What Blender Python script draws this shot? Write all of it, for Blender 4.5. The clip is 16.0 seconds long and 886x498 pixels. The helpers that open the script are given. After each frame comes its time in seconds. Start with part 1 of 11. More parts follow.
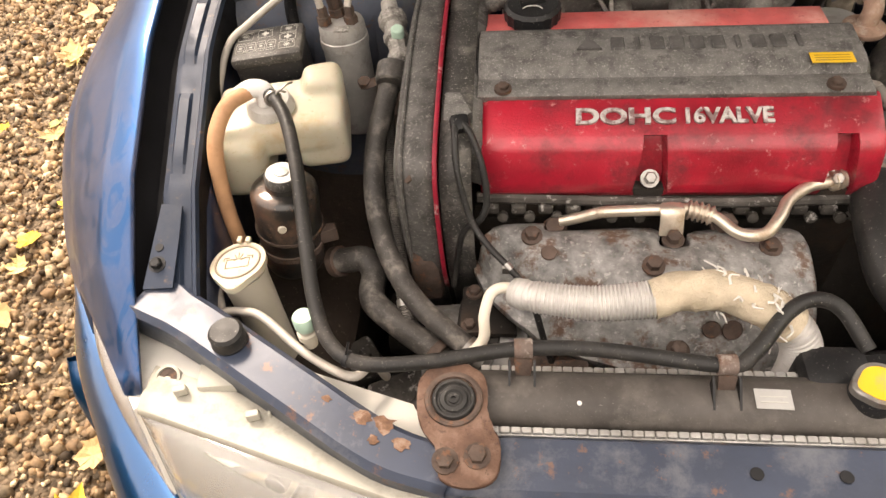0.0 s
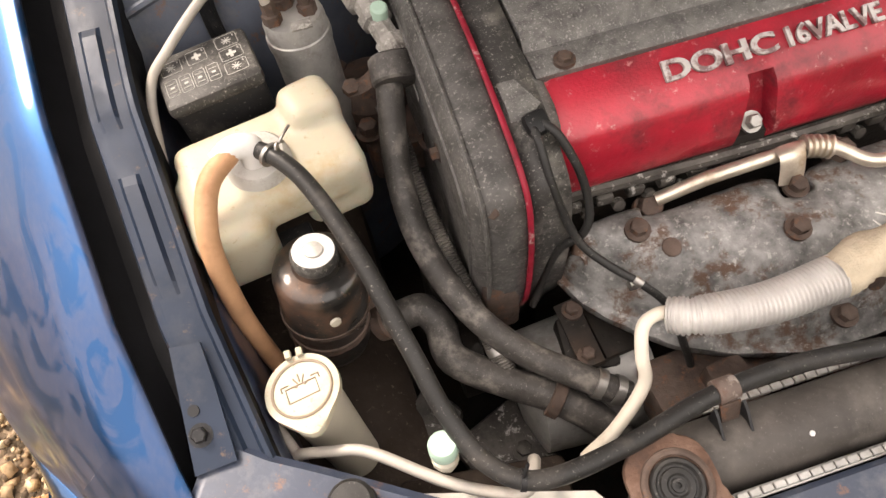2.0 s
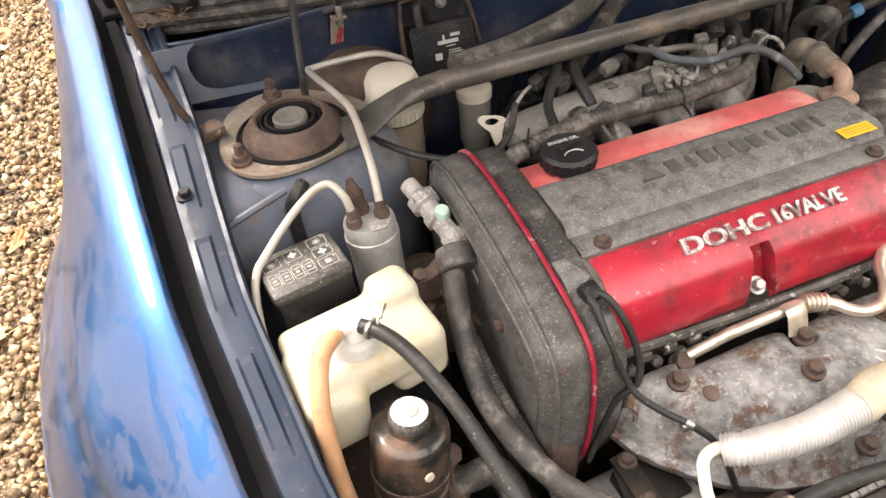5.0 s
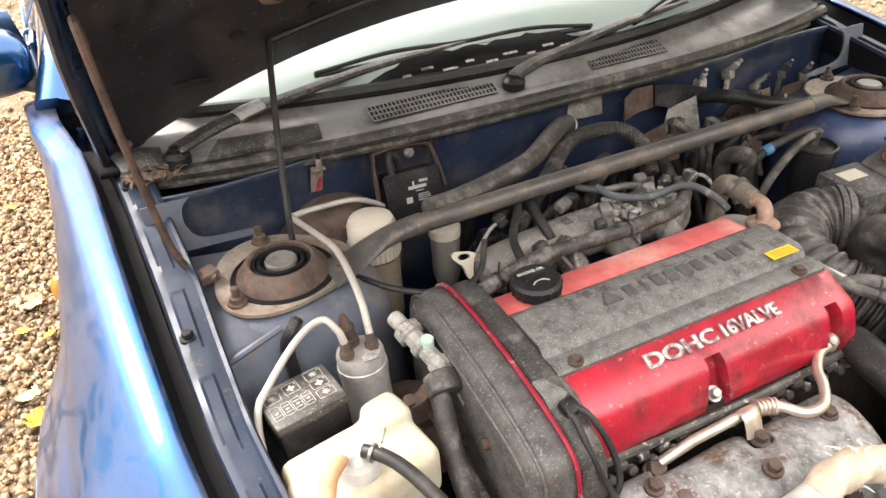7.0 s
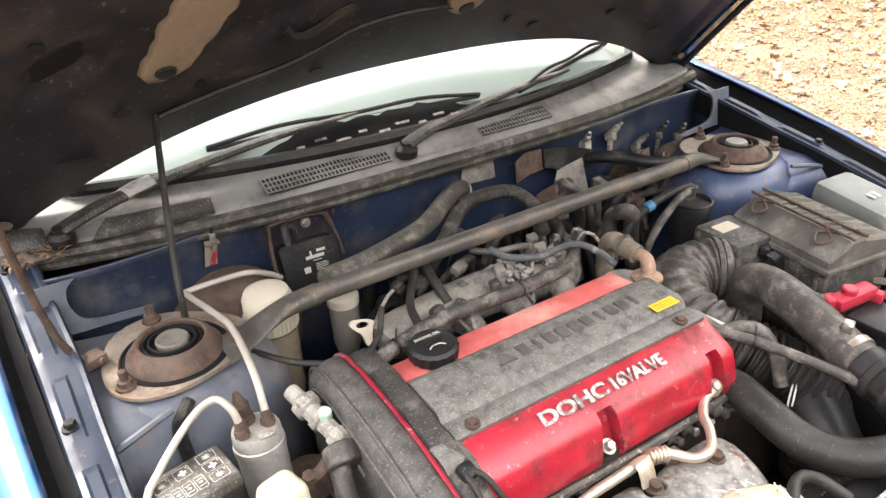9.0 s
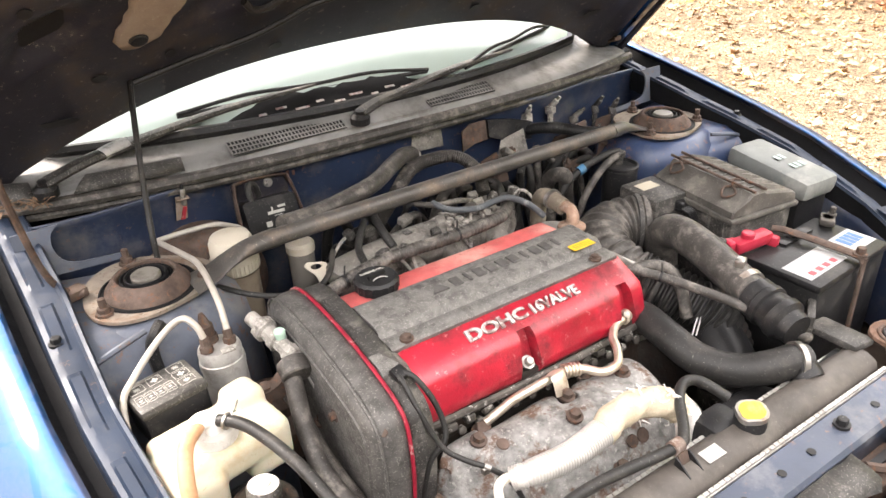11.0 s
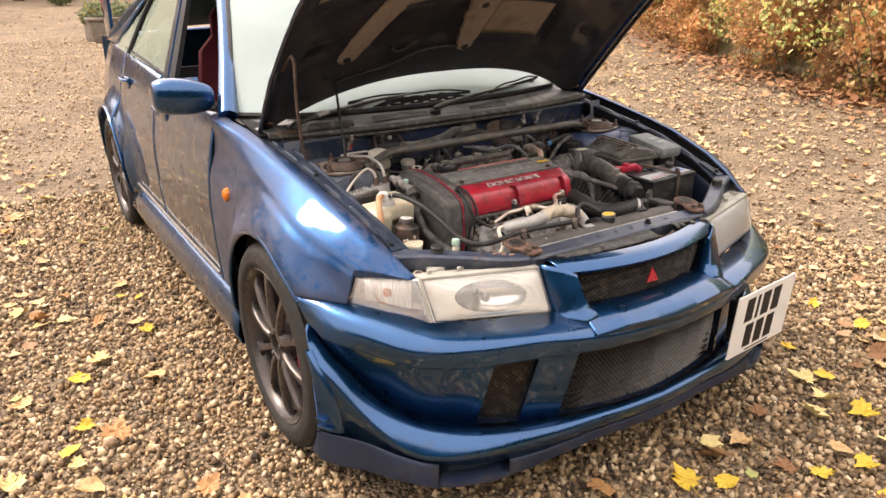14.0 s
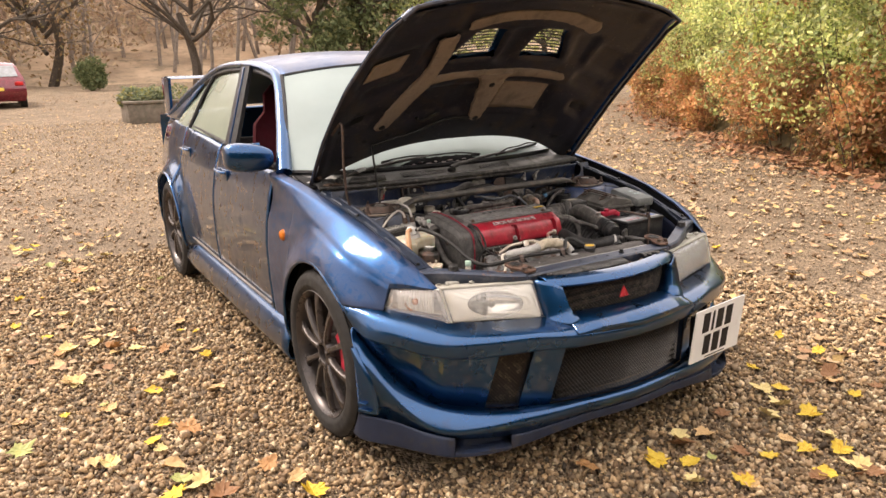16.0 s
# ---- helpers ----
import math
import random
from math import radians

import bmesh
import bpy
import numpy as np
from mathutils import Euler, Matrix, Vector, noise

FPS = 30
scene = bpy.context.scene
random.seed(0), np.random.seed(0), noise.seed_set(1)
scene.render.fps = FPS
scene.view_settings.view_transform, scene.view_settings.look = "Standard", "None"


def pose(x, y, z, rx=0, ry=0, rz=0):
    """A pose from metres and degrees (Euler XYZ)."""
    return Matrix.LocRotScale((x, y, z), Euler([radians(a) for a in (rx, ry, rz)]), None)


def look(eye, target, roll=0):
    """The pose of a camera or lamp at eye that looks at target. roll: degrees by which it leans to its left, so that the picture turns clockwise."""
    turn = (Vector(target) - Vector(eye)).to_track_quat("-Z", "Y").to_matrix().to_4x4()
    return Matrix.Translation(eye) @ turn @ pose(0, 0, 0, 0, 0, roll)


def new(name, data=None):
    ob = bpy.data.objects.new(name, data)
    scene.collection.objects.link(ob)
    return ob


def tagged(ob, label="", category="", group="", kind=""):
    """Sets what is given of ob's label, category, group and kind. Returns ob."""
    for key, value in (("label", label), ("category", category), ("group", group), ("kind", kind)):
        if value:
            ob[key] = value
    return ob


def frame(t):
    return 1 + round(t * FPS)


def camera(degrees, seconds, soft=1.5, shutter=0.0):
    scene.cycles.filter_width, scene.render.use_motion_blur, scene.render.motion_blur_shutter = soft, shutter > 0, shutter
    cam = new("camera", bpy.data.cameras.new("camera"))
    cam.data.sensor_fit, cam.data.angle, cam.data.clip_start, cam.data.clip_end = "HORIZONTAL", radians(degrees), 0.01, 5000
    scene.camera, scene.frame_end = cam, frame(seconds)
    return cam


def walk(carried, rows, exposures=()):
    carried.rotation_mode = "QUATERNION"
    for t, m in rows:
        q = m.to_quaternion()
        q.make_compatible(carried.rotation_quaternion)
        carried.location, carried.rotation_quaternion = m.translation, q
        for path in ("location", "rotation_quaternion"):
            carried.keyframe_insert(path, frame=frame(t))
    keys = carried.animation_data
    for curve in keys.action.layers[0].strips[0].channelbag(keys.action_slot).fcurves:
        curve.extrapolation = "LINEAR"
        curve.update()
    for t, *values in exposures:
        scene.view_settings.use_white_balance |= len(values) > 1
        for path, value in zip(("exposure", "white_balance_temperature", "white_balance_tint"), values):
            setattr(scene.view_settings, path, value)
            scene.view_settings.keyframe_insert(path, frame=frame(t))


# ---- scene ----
cam = camera(62.2, 16.0)
PATH = [
    (0, (-0.271, -0.815, 1.257), (-0.475, 0.467, -0.265), -6.5),
    (0.5, (-0.411, -0.762, 1.237), (-0.49, 0.475, -0.332), -8.6),
    (1, (-0.504, -0.732, 1.237), (-0.465, 0.435, -0.387), -9.7),
    (1.5, (-0.499, -0.648, 1.222), (-0.362, 0.428, -0.458), -8.9),
    (2, (-0.474, -0.585, 1.209), (-0.293, 0.429, -0.505), -8.0),
    (2.5, (-0.478, -0.578, 1.206), (-0.279, 0.421, -0.515), -7.6),
    (3, (-0.499, -0.59, 1.218), (-0.273, 0.456, -0.472), -7.4),
    (3.5, (-0.519, -0.604, 1.234), (-0.251, 0.531, -0.391), -7.0),
    (4, (-0.544, -0.619, 1.248), (-0.221, 0.617, -0.29), -6.6),
    (4.5, (-0.567, -0.631, 1.26), (-0.184, 0.693, -0.189), -5.9),
    (6.8, (-0.649, -0.675, 1.318), (0.01, 0.844, 0.197), -4.0),
    (7, (-0.649, -0.68, 1.323), (0.032, 0.846, 0.224), -3.9),
    (7.5, (-0.649, -0.688, 1.325), (0.103, 0.847, 0.287), -3.4),
    (8, (-0.638, -0.693, 1.331), (0.176, 0.836, 0.331), -3.1),
    (8.5, (-0.627, -0.697, 1.334), (0.245, 0.815, 0.358), -2.9),
    (8.7, (-0.625, -0.698, 1.337), (0.269, 0.803, 0.363), -2.8),
    (10.8, (-0.646, -0.806, 1.332), (0.321, 0.647, 0.355), -2.3),
    (11, (-0.661, -0.858, 1.326), (0.301, 0.605, 0.359), -2.4),
    (11.5, (-0.738, -1.029, 1.332), (0.218, 0.448, 0.38), -2.0),
    (12, (-0.899, -1.215, 1.332), (0.064, 0.277, 0.411), -1.4),
    (12.5, (-1.036, -1.404, 1.35), (-0.068, 0.107, 0.469), -1.2),
    (13, (-1.158, -1.606, 1.349), (-0.179, -0.073, 0.519), -0.9),
    (13.5, (-1.279, -1.778, 1.36), (-0.292, -0.223, 0.582), -0.8),
    (14, (-1.44, -1.935, 1.371), (-0.451, -0.351, 0.656), -0.9),
    (14.5, (-1.527, -2.068, 1.381), (-0.539, -0.458, 0.724), -0.9),
    (15, (-1.588, -2.229, 1.379), (-0.603, -0.597, 0.774), -0.9),
    (15.5, (-1.652, -2.347, 1.382), (-0.664, -0.699, 0.825), -1.0),
    (16, (-1.748, -2.412, 1.382), (-0.753, -0.755, 0.869), -1.2),
]
LIGHT = [(0.0, 1.60, 7900, 17), (1.0, 1.50, 7800, 17), (2.0, 1.50, 7450, 17), (3.0, 1.68, 7400, 17), (4.0, 1.98, 7350, 17), (4.7, 2.10, 7300, 16), (7.0, 2.28, 7050, 14), (8.7, 2.50, 6950, 14), (11.0, 2.52, 7050, 15), (12.0, 1.93, 7100, 17), (13.0, 1.48, 7200, 18), (14.0, 1.33, 7300, 19), (16.0, 1.09, 7350, 19)]
walk(cam, [(t, look(eye, target, roll)) for t, eye, target, roll in PATH], LIGHT)

# ---- light ----
world = bpy.data.worlds.new("sky")
scene.world = world
world.use_nodes = True
wn, wl = world.node_tree.nodes, world.node_tree.links
wn.clear()
w_out, w_bg = wn.new("ShaderNodeOutputWorld"), wn.new("ShaderNodeBackground")
w_sky, w_mix = wn.new("ShaderNodeTexSky"), wn.new("ShaderNodeMix")
w_sky.sky_type, w_sky.sun_disc = "NISHITA", False
w_sky.sun_elevation, w_sky.sun_rotation = radians(50), radians(-36)
w_sky.dust_density, w_sky.air_density = 4.0, 1.0
w_mix.data_type = "RGBA"
w_mix.inputs["Factor"].default_value = 0.75          # a thin even cloud layer over the blue
w_mix.inputs["B"].default_value = (9.0, 9.0, 8.9, 1)
wl.new(w_sky.outputs["Color"], w_mix.inputs["A"])
wl.new(w_mix.outputs["Result"], w_bg.inputs["Color"])
w_bg.inputs["Strength"].default_value = 0.15
wl.new(w_bg.outputs["Background"], w_out.inputs["Surface"])
sun = new("sun", bpy.data.lights.new("sun", "SUN"))
sun.data.energy, sun.data.angle, sun.data.color = 1.7, radians(16), (1.0, 0.96, 0.9)
sun.matrix_world = look((-2.8, 3.8, 5.6), (0, 0, 0))

# ---- materials ----


def mat(name, base, rough=0.5, metal=0.0, var=0.25, scale=8.0, stain=None, speck=None, bump=0.15, grain=220.0, coat=0.0, coat_rough=0.08, detail=6.0, matte=False, edge=0.2, **more):
    """A worn surface: base colour with broad variation, stains=(colour, amount, scale), specks=(colour, amount, scale), fine relief."""
    m = bpy.data.materials.new(name)
    m.use_nodes = True
    nt = m.node_tree
    n, l = nt.nodes, nt.links
    bs = n["Principled BSDF"]
    tc = n.new("ShaderNodeTexCoord")

    def noise_of(s, d=detail, rgh=0.6):
        t = n.new("ShaderNodeTexNoise")
        t.inputs["Scale"].default_value, t.inputs["Detail"].default_value, t.inputs["Roughness"].default_value = s, d, rgh
        l.new(tc.outputs["Object"], t.inputs["Vector"])
        return t.outputs["Fac"]

    def ramp(fac, lo, hi, a=0.0, b=1.0):
        r = n.new("ShaderNodeMapRange")
        r.inputs["From Min"].default_value, r.inputs["From Max"].default_value = lo, hi
        r.inputs["To Min"].default_value, r.inputs["To Max"].default_value = a, b
        l.new(fac, r.inputs["Value"])
        return r.outputs["Result"]

    def mixc(fac, a, b):
        x = n.new("ShaderNodeMix")
        x.data_type = "RGBA"
        l.new(fac, x.inputs["Factor"])
        for sock, v in (("A", a), ("B", b)):
            if isinstance(v, tuple):
                x.inputs[sock].default_value = (*v[:3], 1)
            else:
                l.new(v, x.inputs[sock])
        return x.outputs["Result"]

    lo = tuple(max(0, c * (1 - var)) for c in base)
    hi = tuple(min(1, c * (1 + var)) for c in base)
    col = mixc(ramp(noise_of(scale), 0.3, 0.7), lo, hi)
    rg = ramp(noise_of(scale * 3), 0.3, 0.7, max(0.02, rough * 0.8), min(1, rough * 1.2))
    if stain:
        c, amount, s = stain
        f = ramp(noise_of(s, 8, 0.7), 0.60 - amount * 0.38, 0.60 + edge - amount * 0.38, 0.0, 0.85)
        col = mixc(f, col, c)
        x = n.new("ShaderNodeMix")
        l.new(f, x.inputs["Factor"])
        l.new(rg, x.inputs["A"])
        x.inputs["B"].default_value = 0.5 if matte else 0.85
        rg = x.outputs["Result"]
        if matte:
            l.new(ramp(f, 0.0, 0.85, coat, coat * 0.45), bs.inputs["Coat Weight"])
    if speck:
        c, amount, s = speck
        col = mixc(ramp(noise_of(s * 2.2, 10, 0.74), 0.635 - amount * 0.75, 0.70 - amount * 0.75, 0.0, 0.7), col, c)
    l.new(col, bs.inputs["Base Color"])
    l.new(rg, bs.inputs["Roughness"])
    bs.inputs["Metallic"].default_value = metal
    bs.inputs["Coat Weight"].default_value, bs.inputs["Coat Roughness"].default_value = coat, coat_rough
    bs.inputs["Specular IOR Level"].default_value = 0.5 if coat or metal > 0.6 else 0.28
    for k, v in more.items():
        bs.inputs[k.replace("_", " ")].default_value = v
    if bump:
        b = n.new("ShaderNodeBump")
        b.inputs["Strength"].default_value, b.inputs["Distance"].default_value = bump, 0.002
        l.new(noise_of(grain, 4), b.inputs["Height"])
        l.new(b.outputs["Normal"], bs.inputs["Normal"])
    return m


DUST = (0.30, 0.27, 0.23)
RUSTC = (0.20, 0.085, 0.045)
BLUE = mat("blue_metallic_paint", (0.004, 0.058, 0.162), 0.30, 0.9, var=0.10, scale=5, stain=((0.03, 0.05, 0.11), 0.0, 7), bump=0.0, coat=1.0, coat_rough=0.055)


def filmed_paint(name, base, dust, thick=1.0, wiped=0.16):
    """Metallic paint under a film of dust that has been wiped through in smears."""
    m = mat(name, base, 0.37, 0.85, var=0.10, scale=5, bump=0.0, coat=0.34, coat_rough=0.07)
    n, l = m.node_tree.nodes, m.node_tree.links
    bs, out = n["Principled BSDF"], n["Material Output"]
    tc, mp = n.new("ShaderNodeTexCoord"), n.new("ShaderNodeMapping")
    mp.inputs["Rotation"].default_value, mp.inputs["Scale"].default_value = (0.0, 0.0, 0.5), (1.6, 0.7, 1.0)
    l.new(tc.outputs["Object"], mp.inputs["Vector"])

    def layer(scale, detail, lo, hi, a, b, twist=0.0):
        t, r = n.new("ShaderNodeTexNoise"), n.new("ShaderNodeMapRange")
        t.inputs["Scale"].default_value, t.inputs["Detail"].default_value, t.inputs["Distortion"].default_value = scale, detail, twist
        l.new(mp.outputs["Vector"], t.inputs["Vector"])
        for k, v in (("From Min", lo), ("From Max", hi), ("To Min", a), ("To Max", b)):
            r.inputs[k].default_value = v
        l.new(t.outputs["Fac"], r.inputs["Value"])
        return r.outputs["Result"]
    broad, smear, fine = layer(3.5, 4, 0.35, 0.65, 0.08 * thick, 0.24 * thick), layer(15, 6, 0.52, 0.585, 1.0, wiped, 2.2), layer(160, 6, 0.35, 0.70, 0.75, 1.15)
    x, y = n.new("ShaderNodeMath"), n.new("ShaderNodeMath")
    x.operation = y.operation = "MULTIPLY"
    l.new(broad, x.inputs[0])
    l.new(smear, x.inputs[1])
    l.new(x.outputs[0], y.inputs[0])
    l.new(fine, y.inputs[1])
    film, mix = n.new("ShaderNodeBsdfDiffuse"), n.new("ShaderNodeMixShader")
    film.inputs["Color"].default_value = (*dust, 1)
    l.new(y.outputs[0], mix.inputs["Fac"])
    l.new(bs.outputs["BSDF"], mix.inputs[1])
    l.new(film.outputs["BSDF"], mix.inputs[2])
    l.new(mix.outputs["Shader"], out.inputs["Surface"])
    return m


DUSTBLUE = filmed_paint("dust_filmed_blue_paint", (0.004, 0.052, 0.152), (0.140, 0.128, 0.158), 1.75, 0.10)
ROOFBLUE = filmed_paint("dust_filmed_roof_paint", (0.005, 0.053, 0.155), (0.33, 0.31, 0.31), 2.2, 0.9)
BAYBLUE = mat("dull_blue_bay_paint", (0.018, 0.029, 0.060), 0.40, 0.15, stain=((0.125, 0.122, 0.122), 0.26, 7), speck=((0.16, 0.09, 0.06), 0.06, 40), bump=0.06, coat=0.6, coat_rough=0.22)
BEAMBLUE = mat("worn_blue_beam_paint", (0.030, 0.041, 0.068), 0.42, 0.12, stain=((0.155, 0.160, 0.175), 0.24, 13), speck=((0.17, 0.085, 0.05), 0.075, 24), bump=0.1, coat=0.15, coat_rough=0.35)
FLANGE = mat("dusty_blue_grey_flange", (0.015, 0.024, 0.043), 0.45, 0.1, stain=((0.050, 0.056, 0.068), 0.16, 12), speck=((0.13, 0.085, 0.06), 0.05, 30), bump=0.08)
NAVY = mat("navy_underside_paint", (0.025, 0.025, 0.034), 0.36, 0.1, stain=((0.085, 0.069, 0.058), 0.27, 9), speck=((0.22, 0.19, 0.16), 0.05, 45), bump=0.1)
BLACKP = mat("black_plastic", (0.013, 0.013, 0.014), 0.42, var=0.35, stain=((0.095, 0.088, 0.08), 0.12, 12), speck=((0.3, 0.28, 0.26), 0.04, 160), bump=0.12)
TIMING = mat("grimy_charcoal_cover", (0.078, 0.0745, 0.071), 0.5, 0.05, var=0.4, scale=50, stain=((0.030, 0.028, 0.027), 0.24, 24), speck=((0.27, 0.255, 0.235), 0.11, 150), bump=0.35, edge=0.25)
STEEL_LABEL = mat("greyed_paper_label", (0.36, 0.355, 0.34), 0.6, stain=((0.2, 0.19, 0.17), 0.25, 30), bump=0.05)
TANKDUST = mat("dust_brown_tank_plastic", (0.070, 0.062, 0.056), 0.5, var=0.35, scale=20, stain=((0.135, 0.122, 0.108), 0.26, 16), speck=((0.30, 0.28, 0.25), 0.035, 210), bump=0.2)
AIRLID = mat("dust_greyed_air_box", (0.085, 0.079, 0.072), 0.5, var=0.35, scale=20, stain=((0.20, 0.185, 0.165), 0.28, 16), speck=((0.36, 0.34, 0.31), 0.06, 150), bump=0.2, edge=0.15)
DUSTYP = mat("dusty_black_plastic", (0.042, 0.040, 0.038), 0.5, var=0.4, scale=30, stain=((0.17, 0.158, 0.142), 0.22, 24), speck=((0.36, 0.34, 0.31), 0.09, 170), bump=0.3, edge=0.14)
GREYCOV = mat("weathered_grey_cover", (0.135, 0.130, 0.123), 0.55, 0.05, var=0.35, scale=60, stain=((0.060, 0.057, 0.055), 0.24, 38), speck=((0.40, 0.385, 0.365), 0.10, 210), bump=0.5, grain=420, edge=0.14)
SHELF = mat("dusty_shelf_paint", (0.085, 0.097, 0.125), 0.55, 0.0, var=0.3, scale=14, stain=((0.17, 0.165, 0.16), 0.28, 9), speck=((0.16, 0.085, 0.05), 0.09, 26), bump=0.15)
TOWERBLUE = mat("rust_spotted_blue_tower_paint", (0.026, 0.046, 0.105), 0.40, 0.1, var=0.25, scale=9, stain=((0.115, 0.115, 0.125), 0.20, 9), speck=((0.17, 0.085, 0.045), 0.10, 24), bump=0.08, coat=0.2, coat_rough=0.3)
COWL = mat("weathered_cowl_plastic", (0.235, 0.23, 0.225), 0.5, var=0.3, stain=((0.095, 0.085, 0.078), 0.3, 10), bump=0.15)
RUBBER = mat("black_rubber_hose", (0.020, 0.0195, 0.019), 0.45, var=0.3, scale=20, stain=((0.075, 0.067, 0.06), 0.18, 16), speck=((0.26, 0.24, 0.22), 0.05, 140), bump=0.15)
RUBDUST = mat("dusty_rubber_hose", (0.058, 0.053, 0.049), 0.42, var=0.4, scale=40, stain=((0.185, 0.168, 0.150), 0.24, 40), speck=((0.30, 0.28, 0.255), 0.055, 190), bump=0.4, edge=0.13)
RED = mat("red_wrinkle_enamel", (0.37, 0.009, 0.026), 0.36, 0.1, var=0.4, scale=14, stain=((0.075, 0.010, 0.014), 0.30, 18), speck=((0.52, 0.24, 0.23), 0.055, 30), bump=0.3, grain=350, coat=0.5, coat_rough=0.25)
REDFADE = mat("faded_red_enamel", (0.60, 0.125, 0.12), 0.55, 0.0, var=0.25, scale=20, stain=((0.70, 0.36, 0.31), 0.35, 15), speck=((0.25, 0.02, 0.03), 0.05, 60), bump=0.25, grain=350)
LETTER = mat("worn_silver_lettering", (0.44, 0.41, 0.395), 0.5, 0.2, stain=((0.16, 0.08, 0.08), 0.34, 60), bump=0.2, edge=0.1)
YELLOW = mat("yellow_label", (0.72, 0.44, 0.035), 0.45, var=0.10, stain=((0.45, 0.33, 0.16), 0.22, 40), bump=0.02)
CREAM = mat("cream_plastic_bottle", (0.43, 0.395, 0.305), 0.42, var=0.10, scale=9, stain=((0.38, 0.28, 0.15), 0.18, 14), speck=((0.3, 0.24, 0.15), 0.05, 60), bump=0.05, Subsurface_Weight=0.15, Subsurface_Scale=0.01)
IVORY = mat("ivory_plastic", (0.46, 0.42, 0.345), 0.5, var=0.12, stain=((0.45, 0.38, 0.28), 0.14, 20), bump=0.08)
LAMPBODY = mat("aged_lamp_plastic", (0.64, 0.62, 0.57), 0.4, var=0.10, stain=((0.44, 0.41, 0.36), 0.18, 14), bump=0.08)
AMBERH = mat("tan_rubber_tube", (0.48, 0.27, 0.15), 0.45, var=0.3, scale=18, stain=((0.28, 0.12, 0.06), 0.25, 14), bump=0.1)
RUST = mat("rusted_steel", (0.085, 0.060, 0.049), 0.72, 0.25, var=0.45, scale=40, stain=((0.15, 0.115, 0.098), 0.26, 30), speck=((0.17, 0.080, 0.045), 0.11, 40), bump=0.6, grain=180)
RUSTPLATE = mat("rusty_bare_plate", (0.155, 0.118, 0.102), 0.75, 0.25, var=0.35, scale=22, stain=((0.13, 0.065, 0.042), 0.30, 13), speck=((0.36, 0.31, 0.28), 0.13, 36), bump=0.6, grain=150, edge=0.10)
SCAB = mat("flaking_orange_rust", (0.150, 0.082, 0.052), 0.85, 0.0, var=0.5, scale=90, stain=((0.24, 0.19, 0.155), 0.30, 90), bump=0.6)
BRKRUST = mat("deep_brown_rust", (0.120, 0.068, 0.048), 0.75, 0.15, var=0.45, scale=26, stain=((0.24, 0.175, 0.14), 0.26, 26), speck=((0.05, 0.03, 0.024), 0.10, 60), bump=0.6, edge=0.3)
DUSTPLATE = mat("dust_caked_plate", (0.250, 0.215, 0.180), 0.75, 0.2, var=0.35, scale=14, stain=((0.165, 0.085, 0.045), 0.34, 16), speck=((0.10, 0.06, 0.04), 0.10, 70), bump=0.5, grain=150)
SHIELD = mat("stained_heat_shield_steel", (0.215, 0.21, 0.203), 0.5, 0.3, var=0.55, scale=60, stain=((0.125, 0.068, 0.043), 0.22, 24), speck=((0.44, 0.42, 0.395), 0.11, 70), bump=0.6, grain=150, edge=0.08)
REDEDGE = mat("chipped_red_edge", (0.24, 0.012, 0.028), 0.5, 0.0, var=0.3, scale=30, stain=((0.50, 0.40, 0.37), 0.10, 26), speck=((0.07, 0.02, 0.02), 0.08, 60), bump=0.2, edge=0.06)
ALLOY = mat("dirty_cast_alloy", (0.42, 0.41, 0.39), 0.48, 0.55, var=0.28, scale=20, stain=((0.19, 0.165, 0.14), 0.2, 16), speck=((0.6, 0.58, 0.54), 0.05, 160), bump=0.35, grain=140)
CASTDARK = mat("oily_cast_iron", (0.030, 0.026, 0.023), 0.55, 0.4, var=0.4, scale=14, stain=((0.075, 0.048, 0.034), 0.25, 10), speck=((0.25, 0.23, 0.2), 0.01, 90), bump=0.5, grain=120)
STEEL = mat("dull_steel", (0.33, 0.315, 0.295), 0.38, 0.85, var=0.25, scale=30, stain=((0.22, 0.13, 0.08), 0.18, 25), bump=0.1)
BRASSY = mat("heat_tinted_steel_pipe", (0.60, 0.53, 0.44), 0.36, 0.8, var=0.25, scale=20, stain=((0.38, 0.26, 0.16), 0.16, 25), bump=0.1)
LINE = mat("painted_steel_line", (0.40, 0.37, 0.33), 0.5, 0.2, var=0.15, scale=30, stain=((0.30, 0.24, 0.19), 0.15, 30), bump=0.1)
WRAP = mat("silver_foil_sleeve", (0.52, 0.50, 0.475), 0.5, 0.35, var=0.15, scale=30, stain=((0.45, 0.41, 0.36), 0.2, 22), bump=0.3)
CLOTH = mat("frayed_glass_cloth", (0.52, 0.44, 0.33), 0.9, var=0.2, scale=40, stain=((0.42, 0.33, 0.22), 0.25, 18), bump=1.0, grain=420)
GREENCAP = mat("pale_green_cap", (0.36, 0.50, 0.41), 0.45, var=0.1, bump=0.05)
WHITE = mat("white_sticker", (0.60, 0.59, 0.57), 0.5, var=0.06, stain=((0.5, 0.47, 0.43), 0.1, 20), bump=0.03)
DUSTALLOY = mat("dust_caked_alloy", (0.30, 0.282, 0.26), 0.7, 0.25, var=0.4, scale=30, stain=((0.065, 0.058, 0.052), 0.25, 28), speck=((0.50, 0.48, 0.44), 0.14, 90), bump=0.6, grain=140, edge=0.12)
